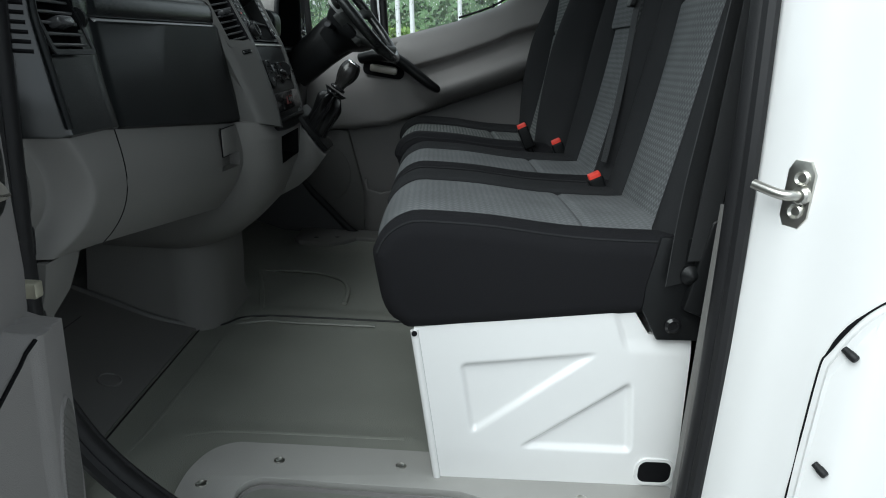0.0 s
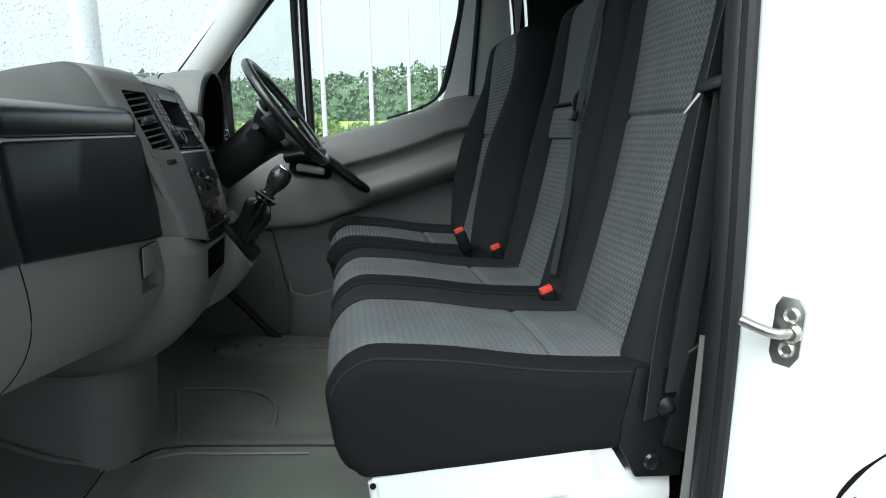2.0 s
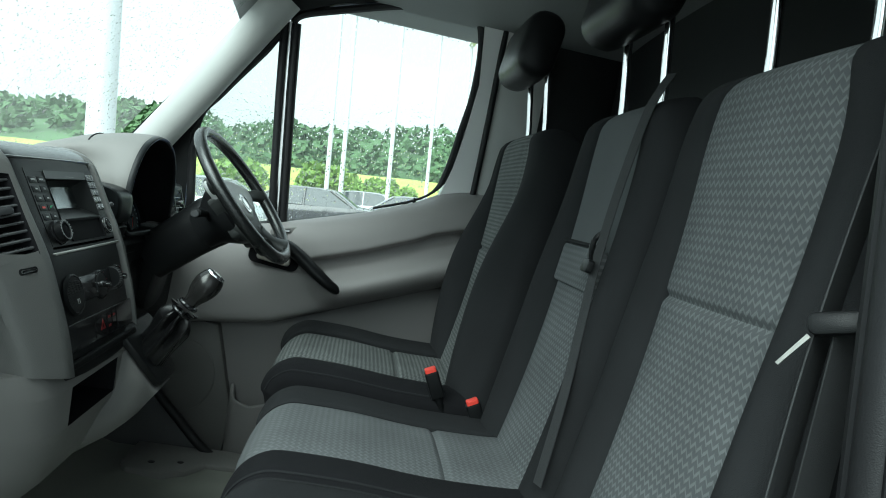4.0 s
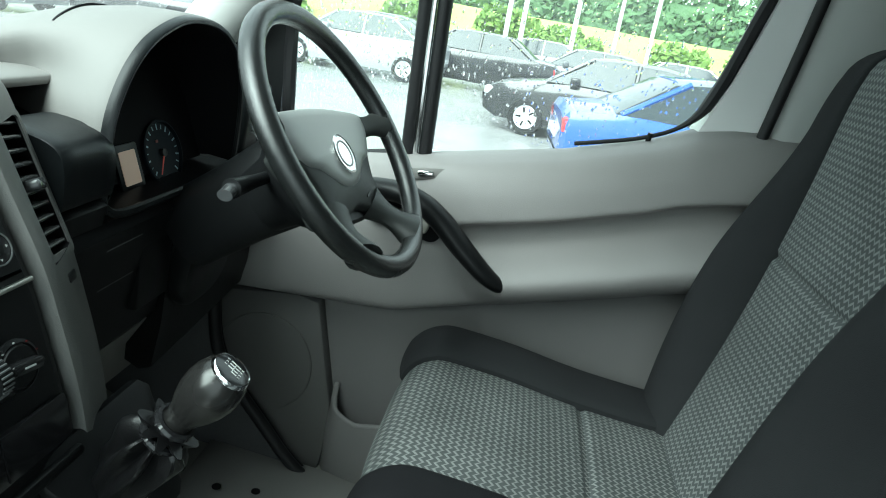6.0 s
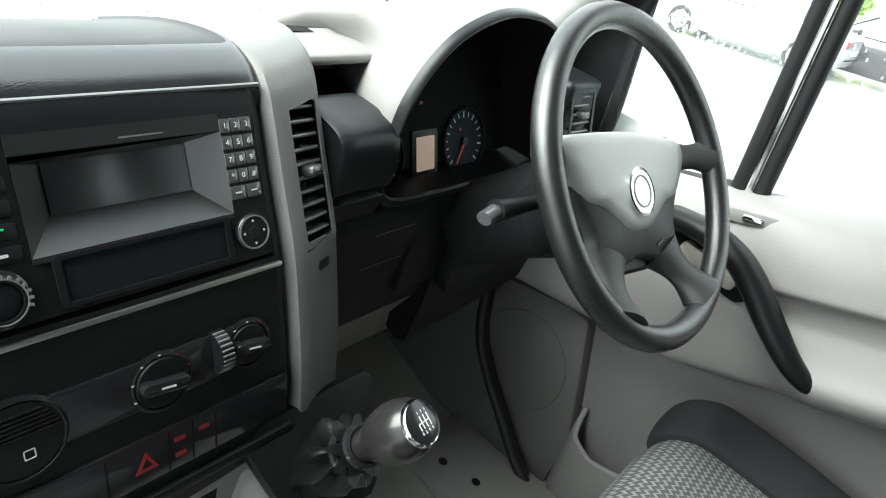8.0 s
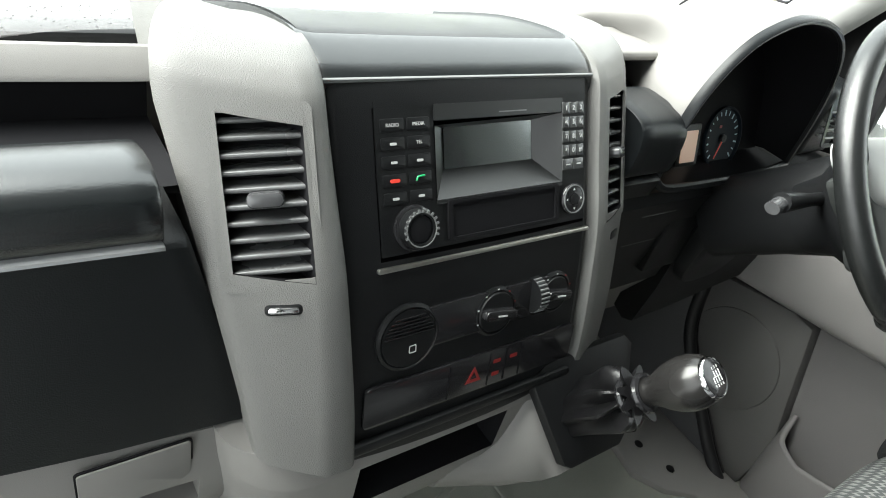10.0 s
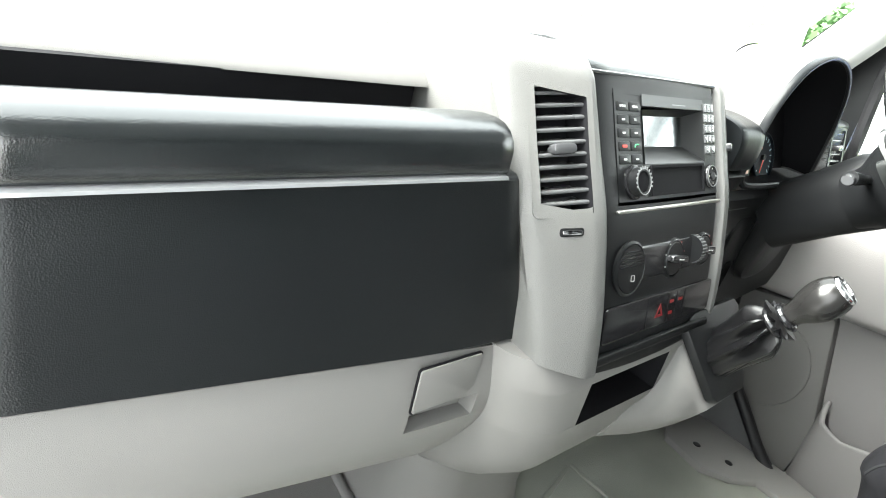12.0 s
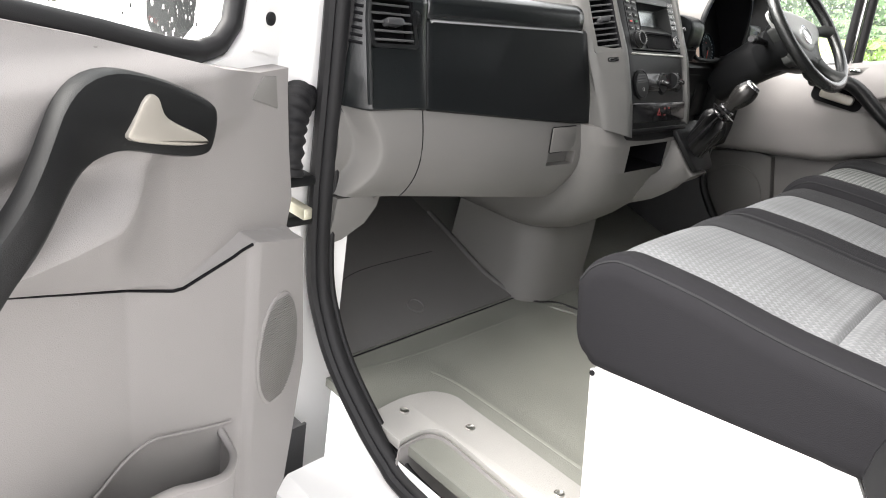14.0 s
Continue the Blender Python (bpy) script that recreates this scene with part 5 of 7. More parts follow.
def pod_ring(x, grow, lower=0.0, pinch=0.0):
    yc, zc = 2.19, 1.42
    return [(x, yc + (pinched(y, z, pinch) - yc) * grow, zc + (z - zc) * grow - lower) for y, z in pod_line]


part("hood", loft([pod_ring(-0.80, 0.95, 0.12, 0.10), pod_ring(-0.70, 0.98, 0.065, 0.09), pod_ring(-0.60, 1.0, 0.028, 0.07), pod_ring(-0.56, 1.003, 0.018, 0.052), pod_ring(-0.52, 1.005, 0.008, 0.026), pod_ring(-0.49, 1.005, 0.004, 0.010), pod_ring(-0.462, 1.004, 0.001), pod_ring(-0.450, 1.000), pod_ring(-0.446, 0.993)], closed=False, caps=False), GREY, pod)
part("hood_rim", loft([pod_ring(-0.452, 0.9975), pod_ring(-0.443, 0.9955), pod_ring(-0.4375, 0.988), pod_ring(-0.4350, 0.975), pod_ring(-0.4360, 0.955), pod_ring(-0.441, 0.944)], closed=False, caps=False), DARK, pod)
part("hood_liner", loft([pod_ring(-0.439, 0.947), pod_ring(-0.45, 0.944), pod_ring(-0.48, 0.940, 0, 0.008), pod_ring(-0.56, 0.93, 0.02, 0.056)], closed=False, caps=False), MATT_BLACK, pod)
face_m = aim((-0.515, 2.19, 1.400), (0.93, -0.0, 0.36), (-0.36, 0, 0.93))
part("cluster_face", slab([((pinched(y, z, 0.062) - 2.19) * 0.96, (z - 1.42) * 1.0) for y, z in pod_line], 0.004, face_m @ pose(0, 0.012, 0)), MATT_BLACK, pod)


def gauge(x, y, r, marks, needle, label):
    m = face_m @ pose(x, y, 0.004)
    g = part("gauge", lathe([(r, 0), (r, 0.005), (r - 0.003, 0.006), (r - 0.004, 0.001), (0.0001, 0.001)], 40, m), mat("gauge_" + label, (0.006, 0.010, 0.014), 0.6, spec=0.15), pod)
    for k in range(marks):
        a = radians(225 - 270 * k / (marks - 1))
        part("scale_mark", slab(rounded(0.0016 if k % 2 else 0.0024, 0.0065 if k % 2 else 0.0085, 0.0004, 2), 0.0004, m @ pose((r - 0.010) * math.cos(a), (r - 0.010) * math.sin(a), 0.0012, 0, 0, math.degrees(a) - 90)), DIAL_BLUE, g)
    part("scale_arc", tube([m @ Vector(((r - 0.0045) * math.cos(radians(b)), (r - 0.0045) * math.sin(radians(b)), 0.0022)) for b in span(100, 235, 24)], 0.0007, 6), DIAL_BLUE, g)
    a = radians(needle)
    part("needle", slab([(-0.0015, 0), (0.0015, 0), (0.0006, r * 0.72), (-0.0006, r * 0.72)], 0.001, m @ pose(0, 0, 0.004, 0, 0, needle - 90)), RED, g, "red needle")
    part("needle_cap", lathe([(0.006, 0.001), (0.006, 0.006), (0.0001, 0.007)], 18, m), BLACK, g)
    return g


gauge(-0.108, -0.026, 0.042, 9, 220, "fuel")
gauge(0.061, -0.024, 0.048, 17, 238, "rev")
lcd = plate(0.052, 0.064, 0.003, face_m @ pose(-0.024, -0.030, 0.004), BLACK, pod, "display_frame", 0.003)
plate(0.036, 0.046, 0.0008, face_m @ pose(-0.024, -0.030, 0.0072), AMBER, lcd, "amber_display", 0.002, 0, "lit amber trip display")
plate(0.006, 0.004, 0.0006, face_m @ pose(-0.029, 0.037, 0.0045), RED_DARK, pod, "warning_mark", 0.001, 0)
plate(0.006, 0.004, 0.0006, face_m @ pose(0.052, -0.006, 0.0062), RED_DARK, pod, "warning_mark", 0.001, 0)
part("chin_trim", tube(curve_points([(-0.442, 2.026, 1.372), (-0.438, 2.05, 1.358), (-0.437, 2.12, 1.354), (-0.437, 2.28, 1.354), (-0.442, 2.362, 1.360)], 6), 0.006, 8), DARK, pod)
vent(dash, aim((-0.462, 2.500, 1.415), (0.93, -0.1, 0.3), (-0.3, 0, 0.93)) @ pose(0, 0, 0.004), 0.055, 0.072, 5, DARK)
part("outer_vent_housing", box((-0.62, 2.455, 1.345), (-0.468, 2.56, 1.468), 0.012, 3), DARK, dash)
for z in (1.312, 1.255):
    plate(0.075, 0.0016, 0.0014, aim((-0.4365 - 0.146 * (1.332 - z) - 0.0008, 2.075, z), (1, 0, -0.146), (0.146, 0, 1)), KEYPAD, dash, "drawer_line", 0.0005, 0)
part("ignition_surround", box((-0.49, 2.12, 1.19), (-0.4425, 2.20, 1.325), 0.004, 2), BLACK, dash)

# ---------------------------------------------------------------- steering wheel details
ax = wheel_m.to_3x3() @ Vector((0, 0, 1))


hub_m = wheel_m @ pose(0, 0, 0, 0, 0, -9)


def both_sides(pts):
    """An outline from its right half, top to bottom."""
    half = [p for p in pts]
    return [(p.x, p.y) for p in curve_points([(a, b, 0) for a, b in half + [(-a, b) for a, b in half[::-1] if a > 0.001]], 4, closed=True)]


PAD_LINE = both_sides([(0.0, 0.056), (0.07, 0.053), (0.128, 0.047), (0.138, 0.036), (0.136, 0.020), (0.118, -0.004), (0.100, -0.022), (0.072, -0.030), (0.046, -0.046), (0.026, -0.058), (0.0, -0.062)])
LOW_LINE = both_sides([(0.0, 0.02), (0.11, 0.01), (0.116, -0.012), (0.102, -0.036), (0.092, -0.060), (0.092, -0.082), (0.086, -0.097), (0.060, -0.101), (0.036, -0.097), (0.0, -0.090)])


def pad(line, layers):
    return loft([[hub_m @ Vector((x * s, (y + 0.006) * s - 0.006, h)) for x, y in line] for s, h in layers])


hub = part("hub_pad", pad(PAD_LINE, ((0.97, -0.030), (1.0, -0.024), (1.0, -0.016), (0.975, -0.007), (0.92, -0.002), (0.75, 0.0015), (0.4, 0.003), (0.02, 0.0032))), WHEEL_HUB, wheel)
part("lower_pad", pad(LOW_LINE, ((0.97, -0.045), (1.0, -0.030), (1.0, -0.018), (0.975, -0.010), (0.92, -0.006), (0.4, -0.004), (0.02, -0.004))), WHEEL_LOW, hub)
badge = part("badge", lathe([(0.0280, 0.000), (0.0280, 0.0045), (0.0255, 0.0055), (0.0245, 0.0045), (0.0001, 0.0045)], 36, hub_m @ pose(0, -0.016, 0.001)), POLISHED, hub, "round silver badge")
part("badge_mark", frame_slab(rounded(0.038, 0.038, 0.0189, 8), rounded(0.033, 0.033, 0.0164, 8), 0.0008, hub_m @ pose(0, -0.016, 0.0054)), KEYPAD, hub)
for side in (-1, 1):
    for a, b, w in (((0.118, 0.028), (0.178, 0.022), 0.023), ((0.064, -0.086), (0.094, -0.150), 0.031)):
        path = [hub_m @ Vector((side * (a[0] + (b[0] - a[0]) * t), a[1] + (b[1] - a[1]) * t, -0.020 + 0.032 * t)) for t in span(0, 1, 8)]
        part("spoke", tube(path, lambda t: w * (1.15 - 0.45 * math.sin(math.pi * min(1, t * 1.05))), 14, flat=0.6, up=tuple(ax)), WHEEL_LOW, wheel)
plate(0.018, 0.003, 0.0008, hub_m @ pose(0.042, -0.076, -0.0045, 0, 0, 20), BLACK, hub, "print_bar", 0.001, 0)
part("hub_back", loft([[hub_m @ Vector((x * s, y * s - 0.024, -h)) for x, y in rounded(0.21, 0.165, 0.07)] for s, h in ((0.94, 0.020), (1.0, 0.026), (0.98, 0.040), (0.86, 0.062), (0.66, 0.085), (0.60, 0.12))]), BLACK, wheel)
part("column_shroud", loft([[WHEEL_C - ax * d + wheel_m.to_3x3() @ Vector((x * s, y * s * 1.2 - 0.014, 0)) for x, y in rounded(0.110, 0.110, 0.042)] for d, s in ((0.038, 0.72), (0.05, 0.88), (0.09, 0.98), (0.16, 0.90), (0.27, 0.88))]), BLACK, wheel)
for side in (-1, 1):
    root = WHEEL_C - ax * 0.075 + Vector((0, side * 0.05, 0.0))
    tip = root + (Vector((-0.005, -0.125, 0.008)) if side < 0 else Vector((0.015, 0.105, -0.005)))
    stalk = part("stalk", tube([root, root.lerp(tip, 0.5), tip], lambda t: 0.008 + 0.004 * step(0.5, 0.8, t), 12), BLACK, wheel)
    part("stalk_end", tube([tip, tip + Vector((0.004, side * 0.024, -0.001))], 0.0085, 14, flat=0.8), TAB if side < 0 else BLACK, stalk)
part("lock_ring", moved(tube([(0.028 * math.cos(a), 0.028 * math.sin(a), 0) for a in (radians(40 + 200 * k / 24) for k in range(25))], 0.0024, 8), aim((-0.408, 2.243, 1.310), (0.85, -0.5, 0.15), (0, 0, 1))), SATIN, wheel)
part("ignition_lock", lathe([(0.024, 0), (0.024, 0.008), (0.020, 0.012), (0.013, 0.006), (0.0001, 0.006)], 28, aim((-0.434, 2.205, 1.305), (0.9, -0.3, 0.2))), GLOSS_BLACK, wheel)

# ---------------------------------------------------------------- gear lever
lever_way = Vector((0.52, 0.10, 0.83)).normalized()
KNOB = Vector((-0.205, 1.853, 1.318)) - lever_way * 0.010
lever = thing("gear_lever", (-0.33, 1.80, 1.14), "dark metallic gear knob on a gathered leather boot", "gear lever")
km = aim(KNOB, lever_way, (-0.6, 0, 0.8)) @ Matrix.Diagonal((0.9, 0.9, 0.95, 1))
knob = part("knob", lathe([(0.0001, 0.031), (0.012, 0.0305), (0.0215, 0.0285), (0.0262, 0.022), (0.0298, 0.010), (0.0305, 0.0), (0.0288, -0.012), (0.0245, -0.025), (0.0195, -0.035), (0.0170, -0.043), (0.0160, -0.053), (0.0001, -0.053)][::-1], 36, km), KNOB_METAL, lever)
part("knob_ring", lathe([(0.0225, 0.026), (0.0225, 0.0295), (0.0210, 0.0318), (0.0198, 0.0310), (0.0198, 0.026)], 36, km), CHROME, knob)
cap = part("knob_cap", lathe([(0.0200, 0.028), (0.0198, 0.0312), (0.013, 0.0325), (0.0001, 0.0330)], 32, km), GLOSS_BLACK, knob)
bars = [((-0.007, -0.006), (-0.007, 0.0)), ((-0.007, 0.0), (0.0075, 0.0)), ((-0.0025, -0.006), (-0.0025, 0.0065)), ((0.0025, -0.006), (0.0025, 0.0065)), ((0.0075, -0.006), (0.0075, 0.0065))]
part("shift_lines", joined(*[tube([km @ Vector((a[0], a[1], 0.0331)), km @ Vector((b[0], b[1], 0.0331))], 0.00055, 6) for a, b in bars]), PRINT, cap)
for text, x, y in (("1", -0.0025, 0.0095), ("3", 0.0025, 0.0095), ("5", 0.0075, 0.0095), ("R", -0.007, -0.009), ("2", -0.0025, -0.009), ("4", 0.0025, -0.009), ("6", 0.0075, -0.009)):
    writing(text, 0.0042, km @ pose(x, y, 0.0330), PRINT, cap)
for d, r in ((0.054, 0.0190), (0.073, 0.0215)):
    part("collar", moved(tube([(r * math.cos(a), r * math.sin(a), -d) for a in (2 * math.pi * k / 28 for k in range(28))], 0.0048, 8, closed=True), km), GLOSS_BLACK, lever)


def boot_ring(t, n=72):
    """The boot's folds: deep under the collar, gone at the base."""
    base = Vector((-0.303, 1.884, 1.150))
    top = KNOB - lever_way * 0.060
    c = top.lerp(base, t)
    way = lever_way.lerp(Vector((0.80, 0.06, 0.60)).normalized(), step(0.2, 1.0, t)).normalized()
    m = aim(c, way, (-0.4, 0, 0.9))
    r = 0.026 - 0.008 * step(0.0, 0.10, t) + 0.011 * step(0.12, 0.32, t) + 0.008 * t
    ring = []
    for k in range(n):
        a = 2 * math.pi * k / n
        fold = (0.0075 * (1 - step(0.04, 0.12, t)) + 0.0095 * step(0.10, 0.20, t) * (1 - 0.75 * step(0.24, 0.80, t))) * math.sin(8 * a + 1.1 * math.sin(2 * a) + 0.8 * t)
        long = 1 + 0.25 * t * abs(math.cos(a))
        ring.append(m @ Vector(((r + fold) * long * math.cos(a), (r + fold) * math.sin(a), 0.012 * math.sin(5 * a) * step(0, 0.2, t) * (1 - t))))
    return ring


part("boot", loft([boot_ring(t) for t in span(0, 1, 40)]), LEATHER, lever)
for k in (50, 53, 56):
    part("boot_stitch", tube([boot_ring(t)[k] for t in span(0.16, 1, 26)], 0.0009, 6), GLOSS_BLACK, lever)
frame_m = aim((-0.306, 1.886, 1.148), (0.80, 0.0, 0.60), (-0.60, 0, 0.80))
part("boot_frame", slab([(0.088, 0.058), (0.076, 0.072), (-0.060, 0.072), (-0.082, 0.062), (-0.086, 0.048), (-0.053, -0.058), (-0.042, -0.066), (0.046, -0.066), (0.058, -0.056)], 0.014, frame_m @ pose(0, 0, -0.004), 0.005), BLACK, lever)
SHELL = [(1.720, [(-0.345, 1.085), (-0.336, 1.060), (-0.345, 1.020), (-0.375, 0.985)]), (1.778, [(-0.338, 1.090), (-0.312, 1.065), (-0.310, 1.040), (-0.330, 1.008)]), (1.797, [(-0.340, 1.180), (-0.306, 1.125), (-0.293, 1.060), (-0.306, 1.030)]), (1.818, [(-0.340, 1.180), (-0.288, 1.110), (-0.274, 1.073), (-0.290, 1.047)]), (1.836, [(-0.345, 1.180), (-0.280, 1.096), (-0.266, 1.085), (-0.286, 1.060)]), (1.930, [(-0.345, 1.180), (-0.281, 1.096), (-0.268, 1.085), (-0.290, 1.062)]), (1.958, [(-0.36, 1.17), (-0.30, 1.10), (-0.30, 1.09), (-0.33, 1.07)])]
part("lever_housing", loft([[(x, y, z) for x, z in front] + [(-0.52, y, front[-1][1]), (-0.52, y, front[0][1])] for y, front in SHELL]), GREY, console, angle=60)

# ---------------------------------------------------------------- seat fittings


def headrest(seat, x, y, z, lean=0.27):
    """A headrest on two chrome posts above a backrest."""
    for s in (-1, 1):
        part("headrest_post", tube([(x - lean * 0.05, y + s * 0.085, z - 0.06), (x, y + s * 0.085, z + 0.02), (x + lean * 0.12, y + s * 0.085, z + 0.14)], 0.0078, 12), CHROME, seat, "chrome headrest post")
    m = pose(x + lean * 0.17 - 0.03, y, z + 0.20, 0, 8, 0)
    part("headrest", loft([[m @ Vector((px * s, yy, pz * s)) for px, pz in rounded(0.10, 0.17, 0.045)] for yy, s in ((-0.135, 0.72), (-0.128, 0.88), (-0.11, 0.97), (-0.06, 1.0), (0.06, 1.0), (0.11, 0.97), (0.128, 0.88), (0.135, 0.72))]), BLACK, seat, "black headrest")


headrest(bench, 0.515, 1.185, 1.79, -0.13)
headrest(bench, 0.515, 1.645, 1.79, -0.13)
headrest(driver, 0.478, 2.225, 1.79, -0.16)
# black hinge plate with its bolt, and hinge cover
hinge = part("hinge_plate", prism([(0.375, 1.13), (0.47, 1.13), (0.462, 0.965), (0.392, 0.963), (0.362, 1.012), (0.362, 1.05)], "y", 0.972, 0.981, 0.002), BLACK, bench)
part("hinge_bolt", lathe([(0.013, 0), (0.013, 0.005), (0.009, 0.008), (0.007, 0.004), (0.0001, 0.004)], 18, aim((0.412, 0.972, 0.990), (0, -1, 0))), GLOSS_BLACK, hinge)
part("hinge_knuckle", lathe([(0.016, 0), (0.016, 0.008), (0.012, 0.012), (0.0001, 0.019)], 24, aim((0.425, 0.972, 1.075), (0, -1, 0))), BLACK, hinge)
part("recliner_cover", prism([(0.42, 1.02), (0.48, 1.0), (0.52, 1.12), (0.50, 1.20), (0.44, 1.16)], "y", 0.958, 0.980, 0.004), BLACK, bench)

# seat belts: webbing, tongue and guides


def webbing(path, width, across, name, seat):
    path = [Vector(p) for p in path]
    bm = sheet(lambda k, s: path[int(k)] + Vector(across) * width * s, range(len(path)), (-0.5, -0.2, 0.2, 0.5), 0.0014)
    return part(name, bm, WEBBING, seat)


belt = thing("seat_belt", (0.44, 0.985, 1.52), "black passenger seat belt hanging beside the backrest", "seat belt", "seat belts")
webbing(curve_points([(0.50, 0.99, 1.95), (0.47, 0.99, 1.75), (0.438, 0.985, 1.525), (0.42, 0.975, 1.35), (0.405, 0.968, 1.20), (0.40, 0.962, 1.06)], 6), 0.046, (0.75, 0.5, 0.0), "belt_webbing", belt)
webbing(curve_points([(0.45, 0.970, 1.53), (0.44, 0.962, 1.35), (0.43, 0.960, 1.10)], 6), 0.040, (0.9, 0.2, 0.0), "belt_webbing", belt)
part("belt_guide", slab(rounded(0.046, 0.018, 0.007), 0.010, aim((0.434, 0.962, 1.527), (-0.75, -0.6, 0.2), (0.2, 0, 1)) @ pose(0, 0, 0, 0, 0, 25), 0.003), BLACK, belt)
part("belt_tongue", slab([(-0.0018, 0.0), (0.0018, 0.0), (0.0014, -0.032), (-0.0014, -0.032)], 0.003, aim((0.428, 0.955, 1.512), (-0.75, -0.6, 0.1), (0.1, 0, 1)) @ pose(-0.02, 0, 0, 0, 0, -28)), STEEL, belt, "steel belt tongue")
belt2 = thing("seat_belt", (0.45, 1.52, 1.5), "black centre seat belt down the backrest", "seat belt", "seat belts")
webbing(curve_points([(0.500, 1.508, 1.828), (0.478, 1.514, 1.768), (0.463, 1.528, 1.644), (0.450, 1.526, 1.52), (0.436, 1.50, 1.40), (0.419, 1.465, 1.30), (0.398, 1.44, 1.17)], 6), 0.020, (-0.35, 0.93, 0.0), "belt_webbing", belt2)
part("belt_tongue", slab(rounded(0.030, 0.022, 0.006), 0.010, aim((0.442, 1.532, 1.505), (-0.99, 0, 0.15), (0.15, 0, 1)), 0.002), BLACK, belt2)
part("belt_loop", tube(curve_points([(0.466, 1.560, 1.565), (0.452, 1.562, 1.55), (0.446, 1.552, 1.525), (0.444, 1.536, 1.508)], 5), 0.005, 8), BLACK, belt2)
part("armrest_gap", box((0.458, 1.562, 1.535), (0.480, 1.742, 1.541), 0.002), CLOTH, bench)
part("folding_panel", slab(rounded(0.212, 0.075, 0.010), 0.012, aim((0.472, 1.65, 1.494), (-0.99, 0, 0.12), (0.12, 0, 0.99)), 0.004), PATTERN_BACK, bench)

# ---------------------------------------------------------------- seat box fittings
part("cable_hole", slab(rounded(0.056, 0.040, 0.014), 0.002, aim((0.429, 0.9822, 0.717), (0, -1, 0), (0, 0, 1))), MATT_BLACK, seat_box)
part("hole_rim", frame_slab(rounded(0.066, 0.050, 0.018), rounded(0.056, 0.040, 0.014), 0.0035, aim((0.429, 0.983, 0.717), (0, -1, 0), (0, 0, 1))), WHITE, seat_box)
part("corner_roll", tube([(0.018, 0.990, 0.950), (0.018, 2.46, 0.950)], 0.008, 10), WHITE, seat_box)

# ---------------------------------------------------------------- pillar foot trim
foot_trim = part("trim_pillar_foot", loft([[(x0, 0.905, z), (x0, 0.890, z), (x0 + w, 0.878, z), (x0 + w + 0.01, 0.905, z)] for x0, w, z in ((0.430, 0.030, 0.66), (0.427, 0.026, 0.85), (0.424, 0.016, 1.05), (0.422, 0.004, 1.20))]), GREY)
tagged(foot_trim, "grey plastic trim at the door pillar's foot", "trim", kind="structure")

# ---------------------------------------------------------------- sill trim and step
SILL_EDGE = smoothed([(-0.348, 0.872), (-0.352, 0.930), (-0.349, 0.980), (-0.332, 1.028), (-0.297, 1.054), (-0.25, 1.056), (-0.10, 1.055), (0.055, 1.052)])
SILL_EDGE += [(0.068, 1.04), (0.075, 0.990), (0.46, 0.985), (0.47, 0.90), (0.20, 0.905), (0.10, 0.945)]
SILL_EDGE += smoothed([(0.059, 0.948), (-0.10, 0.953), (-0.205, 0.958), (-0.238, 0.953), (-0.256, 0.928), (-0.258, 0.885), (-0.256, 0.868)])
sill_trim = thing("sill_trim", (0, 0.98, 0.67), "grey plastic sill trim with screws beside the cab floor", "sill trim")
part("trim_plate", prism(SILL_EDGE, "z", 0.668, 0.688, 0.004, 3), SILL_GREY, sill_trim)
for x, y in ((-0.318, 0.935), (-0.209, 1.006), (0.0, 1.006), (0.30, 0.94)):
    s = part("screw", lathe([(0.0095, 0), (0.0095, 0.0012), (0.0075, 0.0022), (0.0055, 0.0008), (0.0001, 0.0008)], 18, pose(x, y, 0.6875)), STEEL, sill_trim)
well = thing("entry_step", (-0.1, 0.84, 0.45), "moulded grey plastic entry step below the sill", "step")
WELL = smoothed([(-0.252, 0.862), (-0.254, 0.905), (-0.250, 0.930), (-0.232, 0.948), (-0.20, 0.952), (-0.10, 0.947), (0.06, 0.940), (0.10, 0.935), (0.20, 0.90), (0.46, 0.895)])
part("step_wall", sheet(lambda k, v: (WELL[int(k)][0] + 0.03 * v * step(-0.20, -0.25, WELL[int(k)][0]), WELL[int(k)][1] - 0.05 * v, 0.680 - 0.245 * v), range(len(WELL)), span(0, 1, 8), 0.004), GREY_DOOR, well)
part("step_tread", box((-0.26, 0.70, 0.425), (0.46, 0.93, 0.44), 0.005), GREY_DOOR, well)

# ---------------------------------------------------------------- door pillar fittings
striker = thing("door_striker", (0.468, 0.79, 1.24), "zinc steel door striker bolted to the white pillar", "door striker")
out_w = Vector((-0.88, -0.47, 0)).normalized()
sm = aim((0.462, 0.795, 1.239), out_w, (0, 0, 1))
part("base_plate", slab([(-0.016, -0.028), (-0.010, -0.040), (0.010, -0.040), (0.018, -0.026), (0.018, 0.026), (0.010, 0.040), (-0.010, 0.040), (-0.016, 0.028)], 0.004, sm, 0.001), STEEL, striker)
for y in (-0.020, 0.020):
    b = part("bolt", lathe([(0.0095, 0.004), (0.0095, 0.0075), (0.0075, 0.009), (0.005, 0.006), (0.0001, 0.006)], 18, sm @ pose(0.004, y, 0)), STEEL, striker)
part("pin", moved(tube(curve_points([(0.008, 0, 0.002), (0.004, 0, 0.018), (-0.008, 0, 0.026), (-0.040, 0.006, 0.030)], 6), 0.0062, 12), sm), STEEL, striker)
part("pin_collar", lathe([(0.011, 0.004), (0.011, 0.010), (0.008, 0.013), (0.0001, 0.013)], 18, sm @ pose(0.008, 0, 0)), STEEL, striker)
